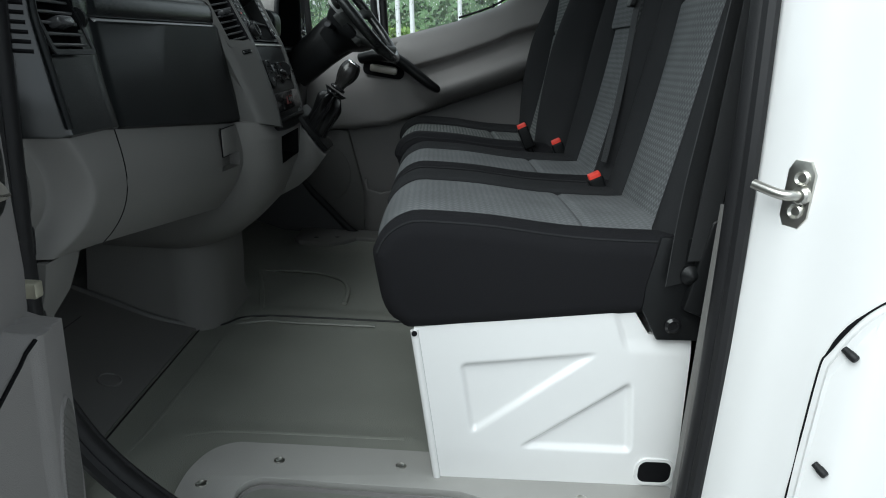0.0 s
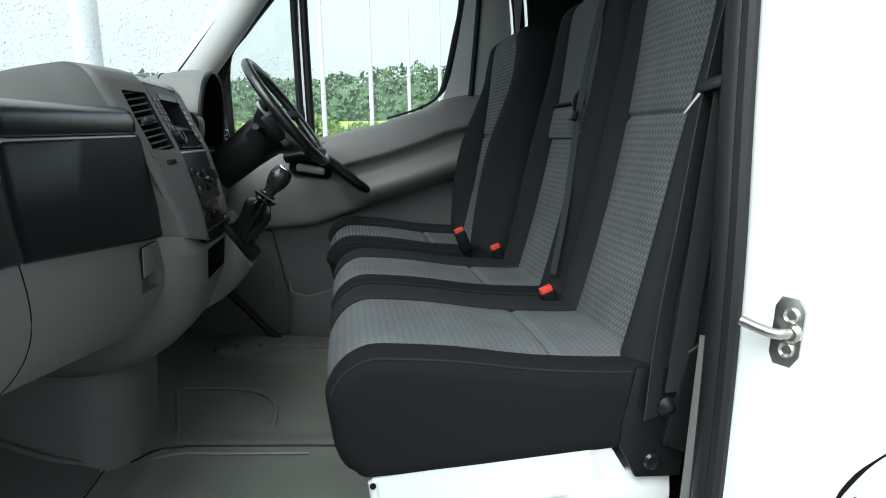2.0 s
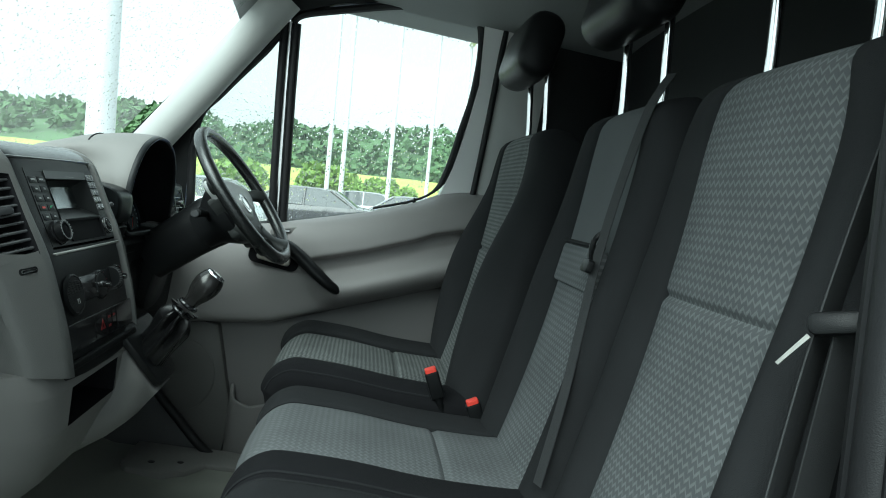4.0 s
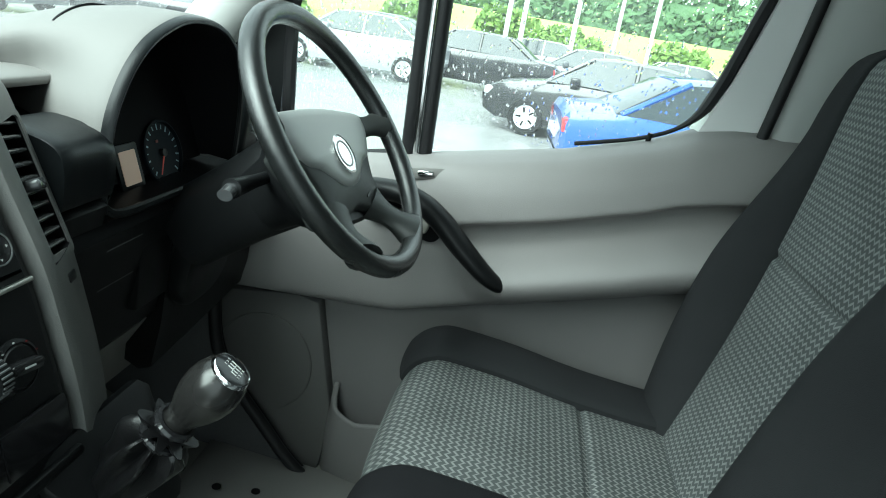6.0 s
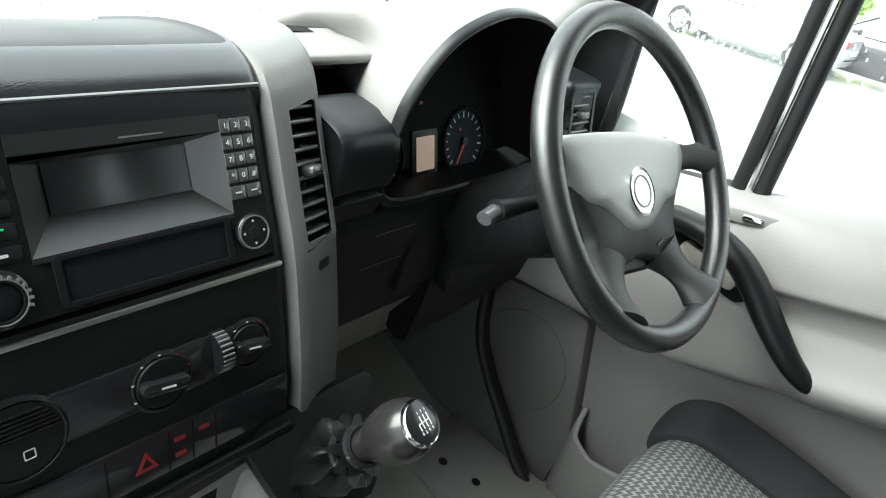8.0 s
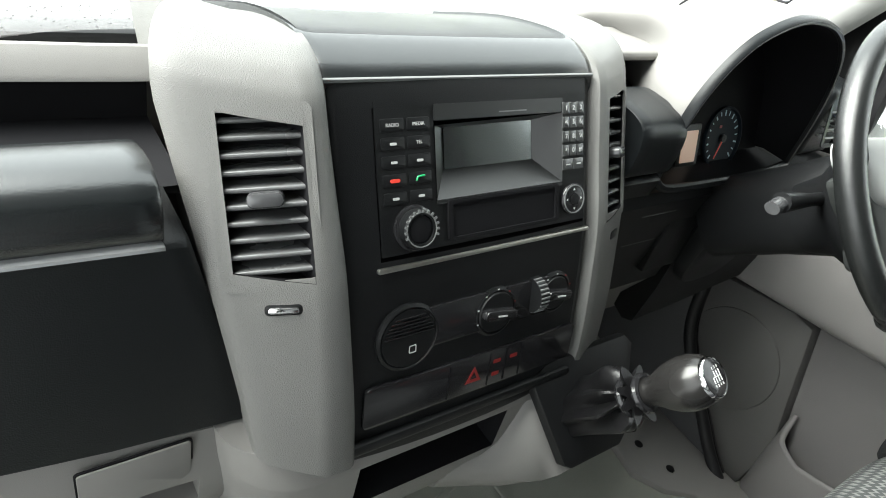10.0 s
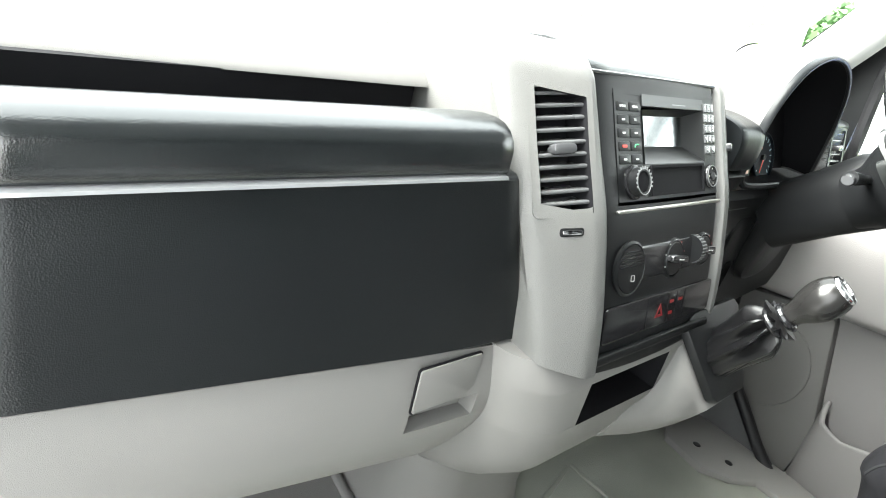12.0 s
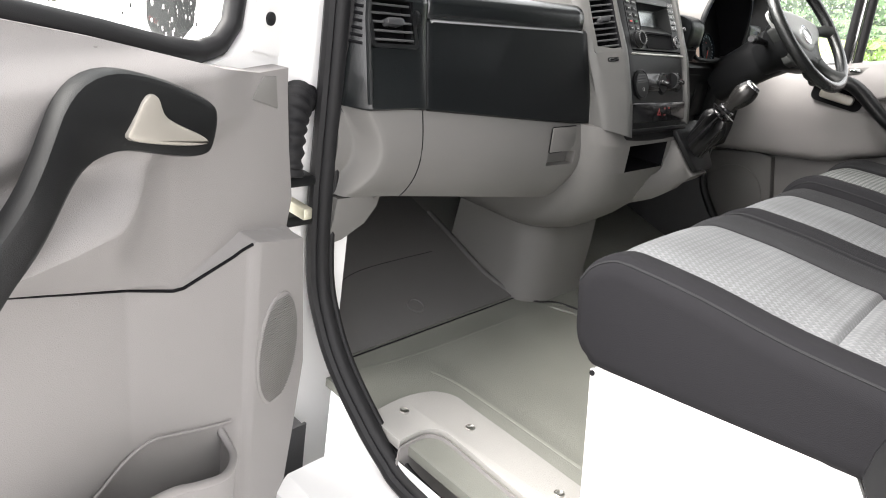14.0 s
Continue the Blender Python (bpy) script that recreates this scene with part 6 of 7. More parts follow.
flap = thing("fuel_flap", (0.60, 0.685, 0.95), "white fuel flap on the body side with black rubber stops", "fuel flap")
FL = [(0.500, 0.66), (0.500, 1.0), (0.504, 1.065), (0.520, 1.12), (0.546, 1.15), (0.60, 1.165), (0.80, 1.175), (0.95, 1.175), (0.95, 0.66)]
fl_pts = curve_points([(x, 0.0, z) for x, z in FL[:7]], 5)


def skin_y(x):
    return lerp_line([(a, b) for a, b in sorted(set((round(p[0], 4), round(p[1], 4)) for p in B_PLAN if p[1] < 0.80))], x)


part("flap_panel", loft([[(p.x, skin_y(p.x) - d, p.z) for p in fl_pts] + [(0.95, 0.68 - d, 1.18), (0.95, 0.68 - d, 0.66)] for d in (0.001, 0.0045)]), WHITE, flap)
part("flap_gap", tube([(p.x - 0.004, skin_y(p.x - 0.004) - 0.001, p.z + 0.004) for p in fl_pts], lambda t: 0.0012 + 0.0016 * step(0.30, 0.38, t) * (1 - step(0.42, 0.52, t)), 6), MATT_BLACK, flap)
for z in (1.078, 0.925):
    part("rubber_stop", lathe([(0.0042, 0), (0.0045, 0.006), (0.0052, 0.008), (0.0052, 0.016), (0.004, 0.018), (0.0001, 0.0185)], 14, aim((0.507, skin_y(0.507) - 0.004, z), (0.42, -0.80, -0.42))), RUBBER, flap)
part("body_swage", tube([(0.56, 0.682, 1.215), (0.75, 0.676, 1.225), (1.4, 0.676, 1.235)], 0.010, 8, flat=0.5), WHITE, flap)

# ---------------------------------------------------------------- open passenger door
DOOR_P, DOOR_A = Vector((-0.440, 0.735, 0)), radians(69)
door_m = Matrix.Translation(DOOR_P) @ Matrix(((math.cos(DOOR_A), 0, math.sin(DOOR_A), 0), (-math.sin(DOOR_A), 0, math.cos(DOOR_A), 0), (0, 1, 0, 0), (0, 0, 0, 1)))


def on_door(u, z, w=0.0):
    """A place on the open door: along it from the hinge, up, and out of its card."""
    return door_m @ Vector((u, z, w))


def card_low(u):
    """The height of the seam under the armrest."""
    return lerp_line([(0.0, 1.058), (0.04, 1.068), (0.148, 1.094), (0.180, 1.080), (0.262, 1.055), (0.482, 1.131), (0.60, 1.155), (1.1, 1.18)], u)


def pocket_back(u):
    """The height at which the card falls back into its pocket."""
    return lerp_line([(0.14, 0.79), (0.22, 0.812), (0.262, 0.826), (0.30, 0.838), (0.338, 0.829), (0.45, 0.775), (1.1, 0.52)], u)


def card_ridge(u):
    """The height of the edge at which the armrest turns under."""
    return lerp_line([(0.0, 1.235), (0.29, 1.235), (0.325, 1.228), (0.361, 1.198), (0.385, 1.186), (0.44, 1.178), (0.51, 1.172), (1.1, 1.20)], u)


def card_w(u, z):
    """The passenger door card's relief."""
    low = card_low(u)
    upper = step(low - 0.003, low + 0.006, z)
    rear = step(0.27, 0.40, u)
    ridge = card_ridge(u)
    w = 0.016 * upper
    w += upper * rear * 0.056 * (0.10 + 0.90 * min(1.0, max(0.0, (z - low) / (ridge - low))) ** 0.9) * (1 - step(ridge, ridge + 0.060, z))
    w += 0.024 * step(1.225, 1.27, z) * (1 - step(1.315, 1.35, z)) * step(0.12, 0.24, u)
    w -= 0.014 * step(1.33, 1.37, z)
    side = lerp_line([(0.0, 0.048), (0.140, 0.048), (0.150, 0.044), (0.156, 0.038), (0.320, 0.006), (0.330, 0.004), (1.1, 0.008)], u)
    w += (1 - upper) * (side - 0.012 * step(pocket_back(u) + 0.009, pocket_back(u) - 0.009, z) * step(0.160, 0.185, u))
    return w


pdoor = thing("door_2", DOOR_P, "open passenger door with pale grey moulded card", "door", kind="structure")
card_top = lambda u: lerp_line([(0.0, 1.316), (0.12, 1.313), (0.2, 1.325), (0.35, 1.358), (0.5, 1.385), (1.1, 1.42)], u)
card_front = lambda z: lerp_line([(0.52, 0.055), (0.70, 0.028), (0.83, 0.012), (1.07, 0.040), (1.12, 0.030), (1.2, 0.045), (1.29, 0.057), (1.4, 0.06)], z)


def card_at(s, v):
    """The card's skin: below the seam (v up to 1) and above it (v from 1 to 2); its front edge is shaped."""
    u = 0.12 + 0.94 * (s - 0.12) / 0.88 if s >= 0.12 else s
    low = card_low(u)
    ridge = card_ridge(u)
    z = 0.52 + v * (low - 0.52) if v <= 1 else low + 2 * (v - 1) * (ridge - low) if v <= 1.5 else ridge + 2 * (v - 1.5) * (card_top(u) - ridge)
    if s < 0.12:
        u = card_front(z) + (0.12 - card_front(z)) * s / 0.12
    return on_door(u, z, card_w(u, z))


part("door_card", rimmed(sheet(card_at, span(0, 0.12, 12)[:-1] + span(0.12, 0.32, 70)[:-1] + span(0.32, 1, 70), span(0, 0.97, 110) + [0.985, 0.995, 1.003, 1.01, 1.02, 1.035] + span(1.05, 1.5, 40) + span(1.5, 2, 50)[1:]), door_m.to_3x3() @ Vector((0, 0, -0.03))), GREY_DOOR, pdoor)
part("door_shell", prism([(0.06, 0.42), (1.10, 0.42), (1.12, 1.42), (0.40, 1.366), (0.235, 1.328), (0.18, 1.320), (0.14, 1.328), (0.112, 1.352), (0.102, 1.41), (0.06, 1.36), (0.045, 1.33), (0.02, 1.10), (0.0, 0.83), (0.03, 0.68)], "z", -0.10, -0.012), WHITE, pdoor).data.transform(door_m)
part("mirror_sail", prism([(0.045, 1.325), (0.103, 1.335), (0.100, 1.40), (0.106, 1.50), (0.15, 1.62), (0.03, 1.46)], "z", -0.06, -0.01), WHITE, pdoor).data.transform(door_m)
part("window_frame", tube([on_door(u, z, -0.03) for u, z in ((0.9, 1.43), (0.5, 1.392), (0.32, 1.358), (0.235, 1.340), (0.18, 1.333), (0.145, 1.341), (0.121, 1.366), (0.112, 1.41), (0.118, 1.50), (0.165, 1.62), (0.36, 1.86))], 0.014, 10), RUBBER, pdoor)
pglass = part("window_4", prism([(0.12, 1.345), (0.18, 1.325), (1.0, 1.43), (1.0, 1.9), (0.40, 1.9), (0.11, 1.50)], "z", -0.045, -0.041), DOOR_GLASS)
pglass.data.transform(door_m)
tagged(pglass, "rain-speckled passenger door window", "window", kind="structure")
pglass.visible_shadow = False
mirror = part("wing_mirror", loft([[door_m @ Vector((u * s - 0.004, z * s + 1.478, w)) for u, z in rounded(0.155, 0.40, 0.045)] for w, s in ((-0.125, 0.94), (-0.15, 1.0), (-0.19, 0.99), (-0.235, 0.86), (-0.25, 0.6))]), BLACK, pdoor, "black plastic wing mirror housing")
part("mirror_arm", tube([on_door(0.09, 1.42, -0.05), on_door(0.06, 1.42, -0.11), on_door(0.03, 1.43, -0.16)], 0.020, 10), BLACK, mirror)
# the seam as a black line that also draws the armrest's shadow
part("seam_shade_line", tube([on_door(u, card_low(u) - 0.003, card_w(u, card_low(u) - 0.004) + 0.001) for u in span(0.152, 1.04, 60)], 0.0022, 6), MATT_BLACK, pdoor)
part("pocket_bead", tube(curve_points([on_door(u, pocket_back(u) + 0.002, card_w(u, pocket_back(u) + 0.012) - 0.001) for u in (0.175, 0.21, 0.24, 0.265, 0.30, 0.335, 0.38, 0.45, 0.6, 0.8)], 6), 0.0026, 8), GREY_DOOR, pdoor)
TRAY = curve_points([(0.178, 0.800, 0.0), (0.186, 0.772, 0.040), (0.205, 0.768, 0.070), (0.25, 0.780, 0.092), (0.31, 0.812, 0.098), (0.37, 0.842, 0.098), (0.50, 0.862, 0.098), (1.0, 0.90, 0.098)], 6)
tray = part("door_pocket", rimmed(sheet(lambda k, v: on_door(TRAY[int(k)].x, TRAY[int(k)].y - v * (TRAY[int(k)].y - 0.50), TRAY[int(k)].z * (1 - 0.12 * v)), range(len(TRAY)), span(0, 1, 10)), door_m.to_3x3() @ Vector((0, 0, -0.01))), GREY_DOOR, pdoor)
part("pocket_rim", tube([on_door(p.x, p.y, p.z - 0.004) for p in TRAY], 0.006, 10), GREY_DOOR, tray)
part("pocket_floor", prism([(0.19, -0.01), (0.21, 0.06), (0.25, 0.085), (1.0, 0.09), (1.0, -0.01)], "y", 0.60, 0.61), GREY_DOOR, tray).data.transform(door_m)
part("grommet", lathe([(0.009, 0), (0.009, 0.003), (0.0001, 0.004)], 18, aim(on_door(0.069, 1.376, -0.010), door_m.to_3x3() @ Vector((0, 0, 1)))), RUBBER, pdoor)
arm = [(0.600, 1.130), (0.550, 1.185), (0.503, 1.234), (0.468, 1.274), (0.430, 1.316), (0.385, 1.337), (0.33, 1.330), (0.265, 1.305), (0.238, 1.285), (0.244, 1.246), (0.262, 1.236), (0.30, 1.242), (0.36, 1.258), (0.395, 1.257), (0.425, 1.243), (0.465, 1.212), (0.508, 1.174), (0.570, 1.105)]
grip = slab([(p.x, p.y) for p in curve_points([(a, b, 0) for a, b in arm], 4, closed=True)], 0.022, pose(0, 0, 0.034), 0.008)
for v in grip.verts:
    v.co.z += 0.030 * step(0.40, 0.50, v.co.x)
grab = part("grab_handle", moved(grip, door_m), BLACK, pdoor, "black moulded grab handle")
part("bowl", slab([(p.x, p.y) for p in curve_points([(0.345, 1.318, 0), (0.27, 1.297, 0), (0.255, 1.280, 0), (0.258, 1.250, 0), (0.30, 1.254, 0), (0.366, 1.270, 0)], 4, closed=True)], 0.002, door_m @ pose(0, 0, 0.053)), MATT_BLACK, grab)
part("pull", slab([(p.x, p.y) for p in curve_points([(0.346, 1.312, 0), (0.331, 1.311, 0), (0.318, 1.288, 0), (0.268, 1.262, 0), (0.262, 1.252, 0), (0.30, 1.256, 0), (0.366, 1.272, 0), (0.364, 1.288, 0)], 4, closed=True)], 0.010, door_m @ pose(0, 0, 0.052), 0.004), HANDLE, grab, "warm silver door release")
part("bolt_cover", slab([(0.078, 1.262), (0.134, 1.280), (0.112, 1.309), (0.085, 1.306)], 0.006, door_m @ pose(0, 0, 0.012), 0.002), GREY, pdoor)
part("lock_bezel", slab(rounded(0.13, 0.014, 0.006), 0.005, door_m @ pose(0.30, 1.333, 0.004, 0, 0, 12), 0.002), GREY, pdoor)
part("lock_slide", slab(rounded(0.025, 0.008, 0.003), 0.006, door_m @ pose(0.27, 1.327, 0.008, 0, 0, 12), 0.002), BLACK, pdoor)
spk = part("speaker_grille", slab([(0.088 + 0.052 * math.cos(a), 0.891 + 0.101 * math.sin(a)) for a in (2 * math.pi * k / 40 for k in range(40))], 0.006, door_m @ pose(0, 0, 0.0445), 0.003), GREY_DOOR, pdoor)
for k in range(44):
    z = -0.090 + 0.180 * k / 43
    half = 0.047 * math.sqrt(max(0.0, 1 - (z / 0.096) ** 2))
    part("grille_rib", slab(rounded(2 * half, 0.0022, 0.001, 2), 0.0016, door_m @ pose(0.088, 0.891 + z, 0.0503)), GREY, spk)

kick = part("wall_kick_panel", prism([(-1.05, 0.66), (-0.25, 0.66), (-0.30, 0.712), (-0.37, 0.782), (-0.445, 0.86), (-0.49, 0.94), (-0.52, 1.09), (-0.54, 1.28), (-1.05, 1.28)], "y", 2.506, 2.534, 0.004), ARCH_GREY)
tagged(kick, "dark grey plastic kick panel beside the pedals", "wall", kind="structure")
driver_seal_path = curve_points([(-0.535, 2.525, 1.27), (-0.515, 2.520, 1.08), (-0.485, 2.512, 0.93), (-0.435, 2.508, 0.85), (-0.355, 2.503, 0.772), (-0.285, 2.500, 0.705), (-0.23, 2.498, 0.672), (-0.15, 2.496, 0.655), (0.10, 2.495, 0.652), (0.45, 2.495, 0.652)], 8)
driver_seal = thing("trim_driver_door_seal", (-0.2, 2.5, 0.65), "black rubber seal round the driver's door opening", "door seal", kind="structure")
part("seal_tube", tube(driver_seal_path, 0.013, 12, up=(0, 1, 0)), RUBBER, driver_seal)
part("seal_lip", tube([p + Vector((0, 0.014, 0)) for p in driver_seal_path], 0.009, 8, up=(0, 1, 0)), RUBBER, driver_seal)

# hinge side: wiring bellows, check strap, wheel arch
bell = thing("wiring_bellows", (-0.50, 0.76, 1.22), "black ribbed rubber bellows between pillar and door", "bellows")
bp = curve_points([(-0.530, 0.795, 1.246), (-0.506, 0.772, 1.243), (-0.482, 0.750, 1.220), (-0.464, 0.737, 1.185), (-0.452, 0.730, 1.145)], 14)
part("bellows_tube", tube(bp, lambda t: 0.0295 + 0.0022 * math.sin(t * 2 * math.pi * 9) - 0.010 * t, 20), RUBBER, bell)
for at, way in ((bp[0], bp[1] - bp[0]), (bp[-1], bp[-1] - bp[-2])):
    part("end_cuff", lathe([(0.0001, -0.006), (0.022, -0.006), (0.024, 0.0), (0.022, 0.006), (0.0001, 0.006)], 18, aim(at, way)), RUBBER, bell)
check = thing("door_check", (-0.47, 0.76, 1.08), "steel door check strap in its black bracket", "door check")
part("strap", box((-0.545, 0.745, 1.072), (-0.425, 0.762, 1.092), 0.003), ZINC, check)
for z in (1.110, 1.040):
    part("bracket", box((-0.53, 0.742, z), (-0.47, 0.80, z + 0.018), 0.007, 3), BLACK, check)
part("hinge_bolt", lathe([(0.010, 0), (0.010, 0.008), (0.0001, 0.009)], 6, aim((-0.50, 0.748, 1.098), (0.2, -1, 0))), STEEL, check)
liner = thing("wheel_arch_liner", (-0.55, 0.70, 0.5), "grey plastic wheel arch liner below the wing", "arch liner")
part("liner", sheet(lambda v, y: (-0.455 - 0.035 * math.sin(math.pi * v) + 0.10 * v, y, 0.630 - 0.50 * v), span(0, 1, 10), span(0.62, 0.805, 6), 0.006), ARCH_GREY, liner)
part("liner_flange", box((-0.60, 0.625, 0.613), (-0.452, 0.80, 0.629), 0.004), ARCH_GREY, liner)
front_wheel = thing("van_wheel", (-0.88, 0.78, 0.34), "black rubber front tyre under the wing", "wheel")
tm = pose(-0.88, 0.78, 0.345, 90)
tyre = part("tyre", ring_lathe([(0.20, -0.10), (0.30, -0.108), (0.335, -0.085), (0.34, -0.06), (0.34, 0.06), (0.335, 0.085), (0.30, 0.108), (0.20, 0.10)], 48, tm), RUBBER, front_wheel)
for k in range(40):
    for y in (-0.058, -0.002, 0.054):
        part("tread_block", moved(box((0.335, y - 0.022, -0.020), (0.349, y + 0.022, 0.020)), tm @ pose(0, 0, 0, 0, 0, 9 * k + (4.5 if y == -0.002 else 0)) @ pose(0, 0, 0, 90)), RUBBER, tyre)
part("rim", lathe([(0.205, -0.09), (0.19, -0.06), (0.06, -0.07), (0.001, -0.07)], 32, tm), STEEL, front_wheel)

# ---------------------------------------------------------------- driver's door fittings
part("grab_handle", tube(curve_points([(-0.25, 2.520, 1.338), (-0.19, 2.494, 1.353), (-0.135, 2.477, 1.350), (-0.092, 2.465, 1.331), (-0.045, 2.453, 1.299), (-0.002, 2.448, 1.270), (0.028, 2.455, 1.252), (0.054, 2.478, 1.238)], 6), lambda t: 0.026 - 0.007 * step(0.45, 1.0, t), 14, flat=0.75), BLACK, driver_door, "black moulded grab handle")
part("release_recess", slab(rounded(0.15, 0.055, 0.02), 0.004, aim((-0.165, 2.512, 1.305), (0, -1, 0), (0.1, 0, 1))), MATT_BLACK, driver_door)
part("release_handle", slab(rounded(0.10, 0.028, 0.010), 0.012, aim((-0.165, 2.508, 1.305), (0, -1, 0), (0.1, 0, 1)), 0.004), HANDLE, driver_door)
part("lock_bezel", slab(rounded(0.13, 0.020, 0.009), 0.005, aim((-0.13, 2.548, 1.392), (0, -1, 0.2), (-0.25, 0, 1)), 0.002), GREY, driver_door)
part("lock_slide", slab(rounded(0.03, 0.010, 0.004), 0.006, aim((-0.15, 2.543, 1.388), (0, -1, 0.2), (-0.25, 0, 1)), 0.002), CHROME, driver_door)
part("lock_button", tube([(0.226, 2.612, 1.538), (0.226, 2.610, 1.562)], 0.005, 10), BLACK, driver_door)
# front panel and speaker: their grey includes the shade under the dash
part("lower_front_panel", prism([(-0.50, 0.66), (-0.225, 0.66), (-0.215, 0.80), (-0.295, 1.07), (-0.34, 1.075), (-0.50, 1.04)], "y", 2.535, 2.58, 0.006), FRONT_SHADED, driver_door)
part("speaker_grille", slab([(0.105 * math.cos(a), 0.115 * math.sin(a)) for a in (2 * math.pi * k / 40 for k in range(40))], 0.005, aim((-0.385, 2.536, 0.90), (0, -1, 0), (0, 0, 1)), 0.003), FRONT_SHADED, driver_door)
POCKET = smoothed([(-0.226, 2.562), (-0.218, 2.530), (-0.198, 2.506), (-0.16, 2.496), (-0.10, 2.492), (0.10, 2.490), (0.44, 2.490)])
pocket_top = lambda x: lerp_line([(-0.226, 0.885), (-0.212, 0.852), (-0.16, 0.842), (-0.105, 0.860), (0.0, 0.90), (0.44, 1.02)], x)
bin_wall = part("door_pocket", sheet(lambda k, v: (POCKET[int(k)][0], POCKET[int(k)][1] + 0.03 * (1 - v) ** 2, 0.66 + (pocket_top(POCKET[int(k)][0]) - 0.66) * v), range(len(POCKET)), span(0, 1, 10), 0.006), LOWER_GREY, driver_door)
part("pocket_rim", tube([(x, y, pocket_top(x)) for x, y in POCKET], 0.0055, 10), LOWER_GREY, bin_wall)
part("inner_sill", prism([(-0.46, 2.36), (-0.44, 2.33), (-0.34, 2.315), (-0.28, 2.35), (-0.24, 2.41), (0.1, 2.415), (0.1, 2.52), (-0.46, 2.52)], "z", 0.668, 0.690, 0.004), GREY, sill_trim)
for x, y in ((-0.385, 2.38), (-0.31, 2.40)):
    part("screw", lathe([(0.0095, 0), (0.0095, 0.0012), (0.0075, 0.0022), (0.0001, 0.001)], 16, pose(x, y, 0.689)), BLACK, sill_trim)

# ---------------------------------------------------------------- outside: the car park and beyond
SLOPE = Matrix.Translation((0, 1.7, 0)) @ pose(0, 0, 0, 0, -5.2, 0) @ Matrix.Translation((0, -1.7, 0))
ASPHALT = mat("wet_pale_asphalt", (0.27, 0.272, 0.27), 0.22, grain=0.004, grain_size=60, mottle=0.25, mottle_size=0.6)
GRASS = mat("dry_meadow_grass", (0.42, 0.50, 0.12), 0.9, mottle=0.35, mottle_size=0.3)
LEAF = mat("hillside_foliage", (0.085, 0.16, 0.065), 0.8, mottle=0.5, mottle_size=0.5)
LEAF_LIGHT = mat("light_shrub_foliage", (0.20, 0.32, 0.07), 0.8, mottle=0.4, mottle_size=1.0)
POLE = mat("pale_painted_steel", (0.62, 0.63, 0.64), 0.4, mottle=0.05)
ground = part("ground", sheet(lambda x, y: (x, y, 0), span(-900, 900, 12), span(-900, 900, 12)), ASPHALT)
ground.matrix_basis = SLOPE
tagged(ground, "wet pale asphalt car park", "ground", kind="structure")


def leaf_cloud(blobs, per, size, rng):
    """Many small leaf cards scattered over the skins of blobs (centre, radii)."""
    verts, faces = [], []
    for c, r in blobs:
        for _ in range(per):
            d = Vector((rng.gauss(0, 1), rng.gauss(0, 1), rng.gauss(0, 1))).normalized()
            p = Vector(c) + Vector((d.x * r[0], d.y * r[1], d.z * r[2])) * (0.75 + 0.3 * rng.random())
            u = Vector((rng.gauss(0, 1), rng.gauss(0, 1), rng.gauss(0, 1))).normalized()
            w = u.orthogonal().normalized()
            s = size * (0.6 + 0.8 * rng.random())
            k = len(verts)
            verts += [p + u * s, p + w * s * 0.6, p - u * s, p - w * s * 0.6]
            faces.append((k, k + 1, k + 2, k + 3))
    me = bpy.data.meshes.new("leaves")
    me.from_pydata([tuple(v) for v in verts], [], faces)
    return me


rng = random.Random(4)
meadow = part("meadow", sheet(lambda x, y: (x, y, 0.2 + 2.2 * step(26, 42, y) * step(-75, -45, x) + 0.15 * math.sin(x * 0.7) * math.sin(y * 0.9)), span(-150, 120, 60), span(24, 60, 18)), GRASS)
meadow.matrix_basis = SLOPE
tagged(meadow, "dry yellow-green meadow bank beyond the car park", "meadow", kind="structure")
hill = part("wooded_hill", sheet(lambda x, y: (x, y, 1.2 + 5.2 * step(40, 64, y) * step(-62, -40, x) * (1 + 0.10 * math.sin(x * 0.05) + 0.06 * math.sin(x * 0.23))), span(-120, 160, 90), span(38, 90, 16)), LEAF)
hill.matrix_basis = SLOPE
tagged(hill, "dark green wooded hillside", "hill", kind="structure")
blobs = []
for k in range(330):
    x, y = rng.uniform(-56, 60), rng.uniform(46, 64)
    z = 1.2 + 5.2 * step(40, 64, y) * step(-62, -40, x) * (1 + 0.10 * math.sin(x * 0.05) + 0.06 * math.sin(x * 0.23))
    s = rng.uniform(1.0, 2.2)
    blobs.append(((x, y, z - 0.2), (s, s, s * 0.75)))
woods = new("hillside_trees", leaf_cloud(blobs, 170, 0.34, rng))
woods.data.materials.append(LEAF)
woods.matrix_basis = SLOPE
tagged(woods, "dense dark green trees on the hillside", "trees", kind="stuff")
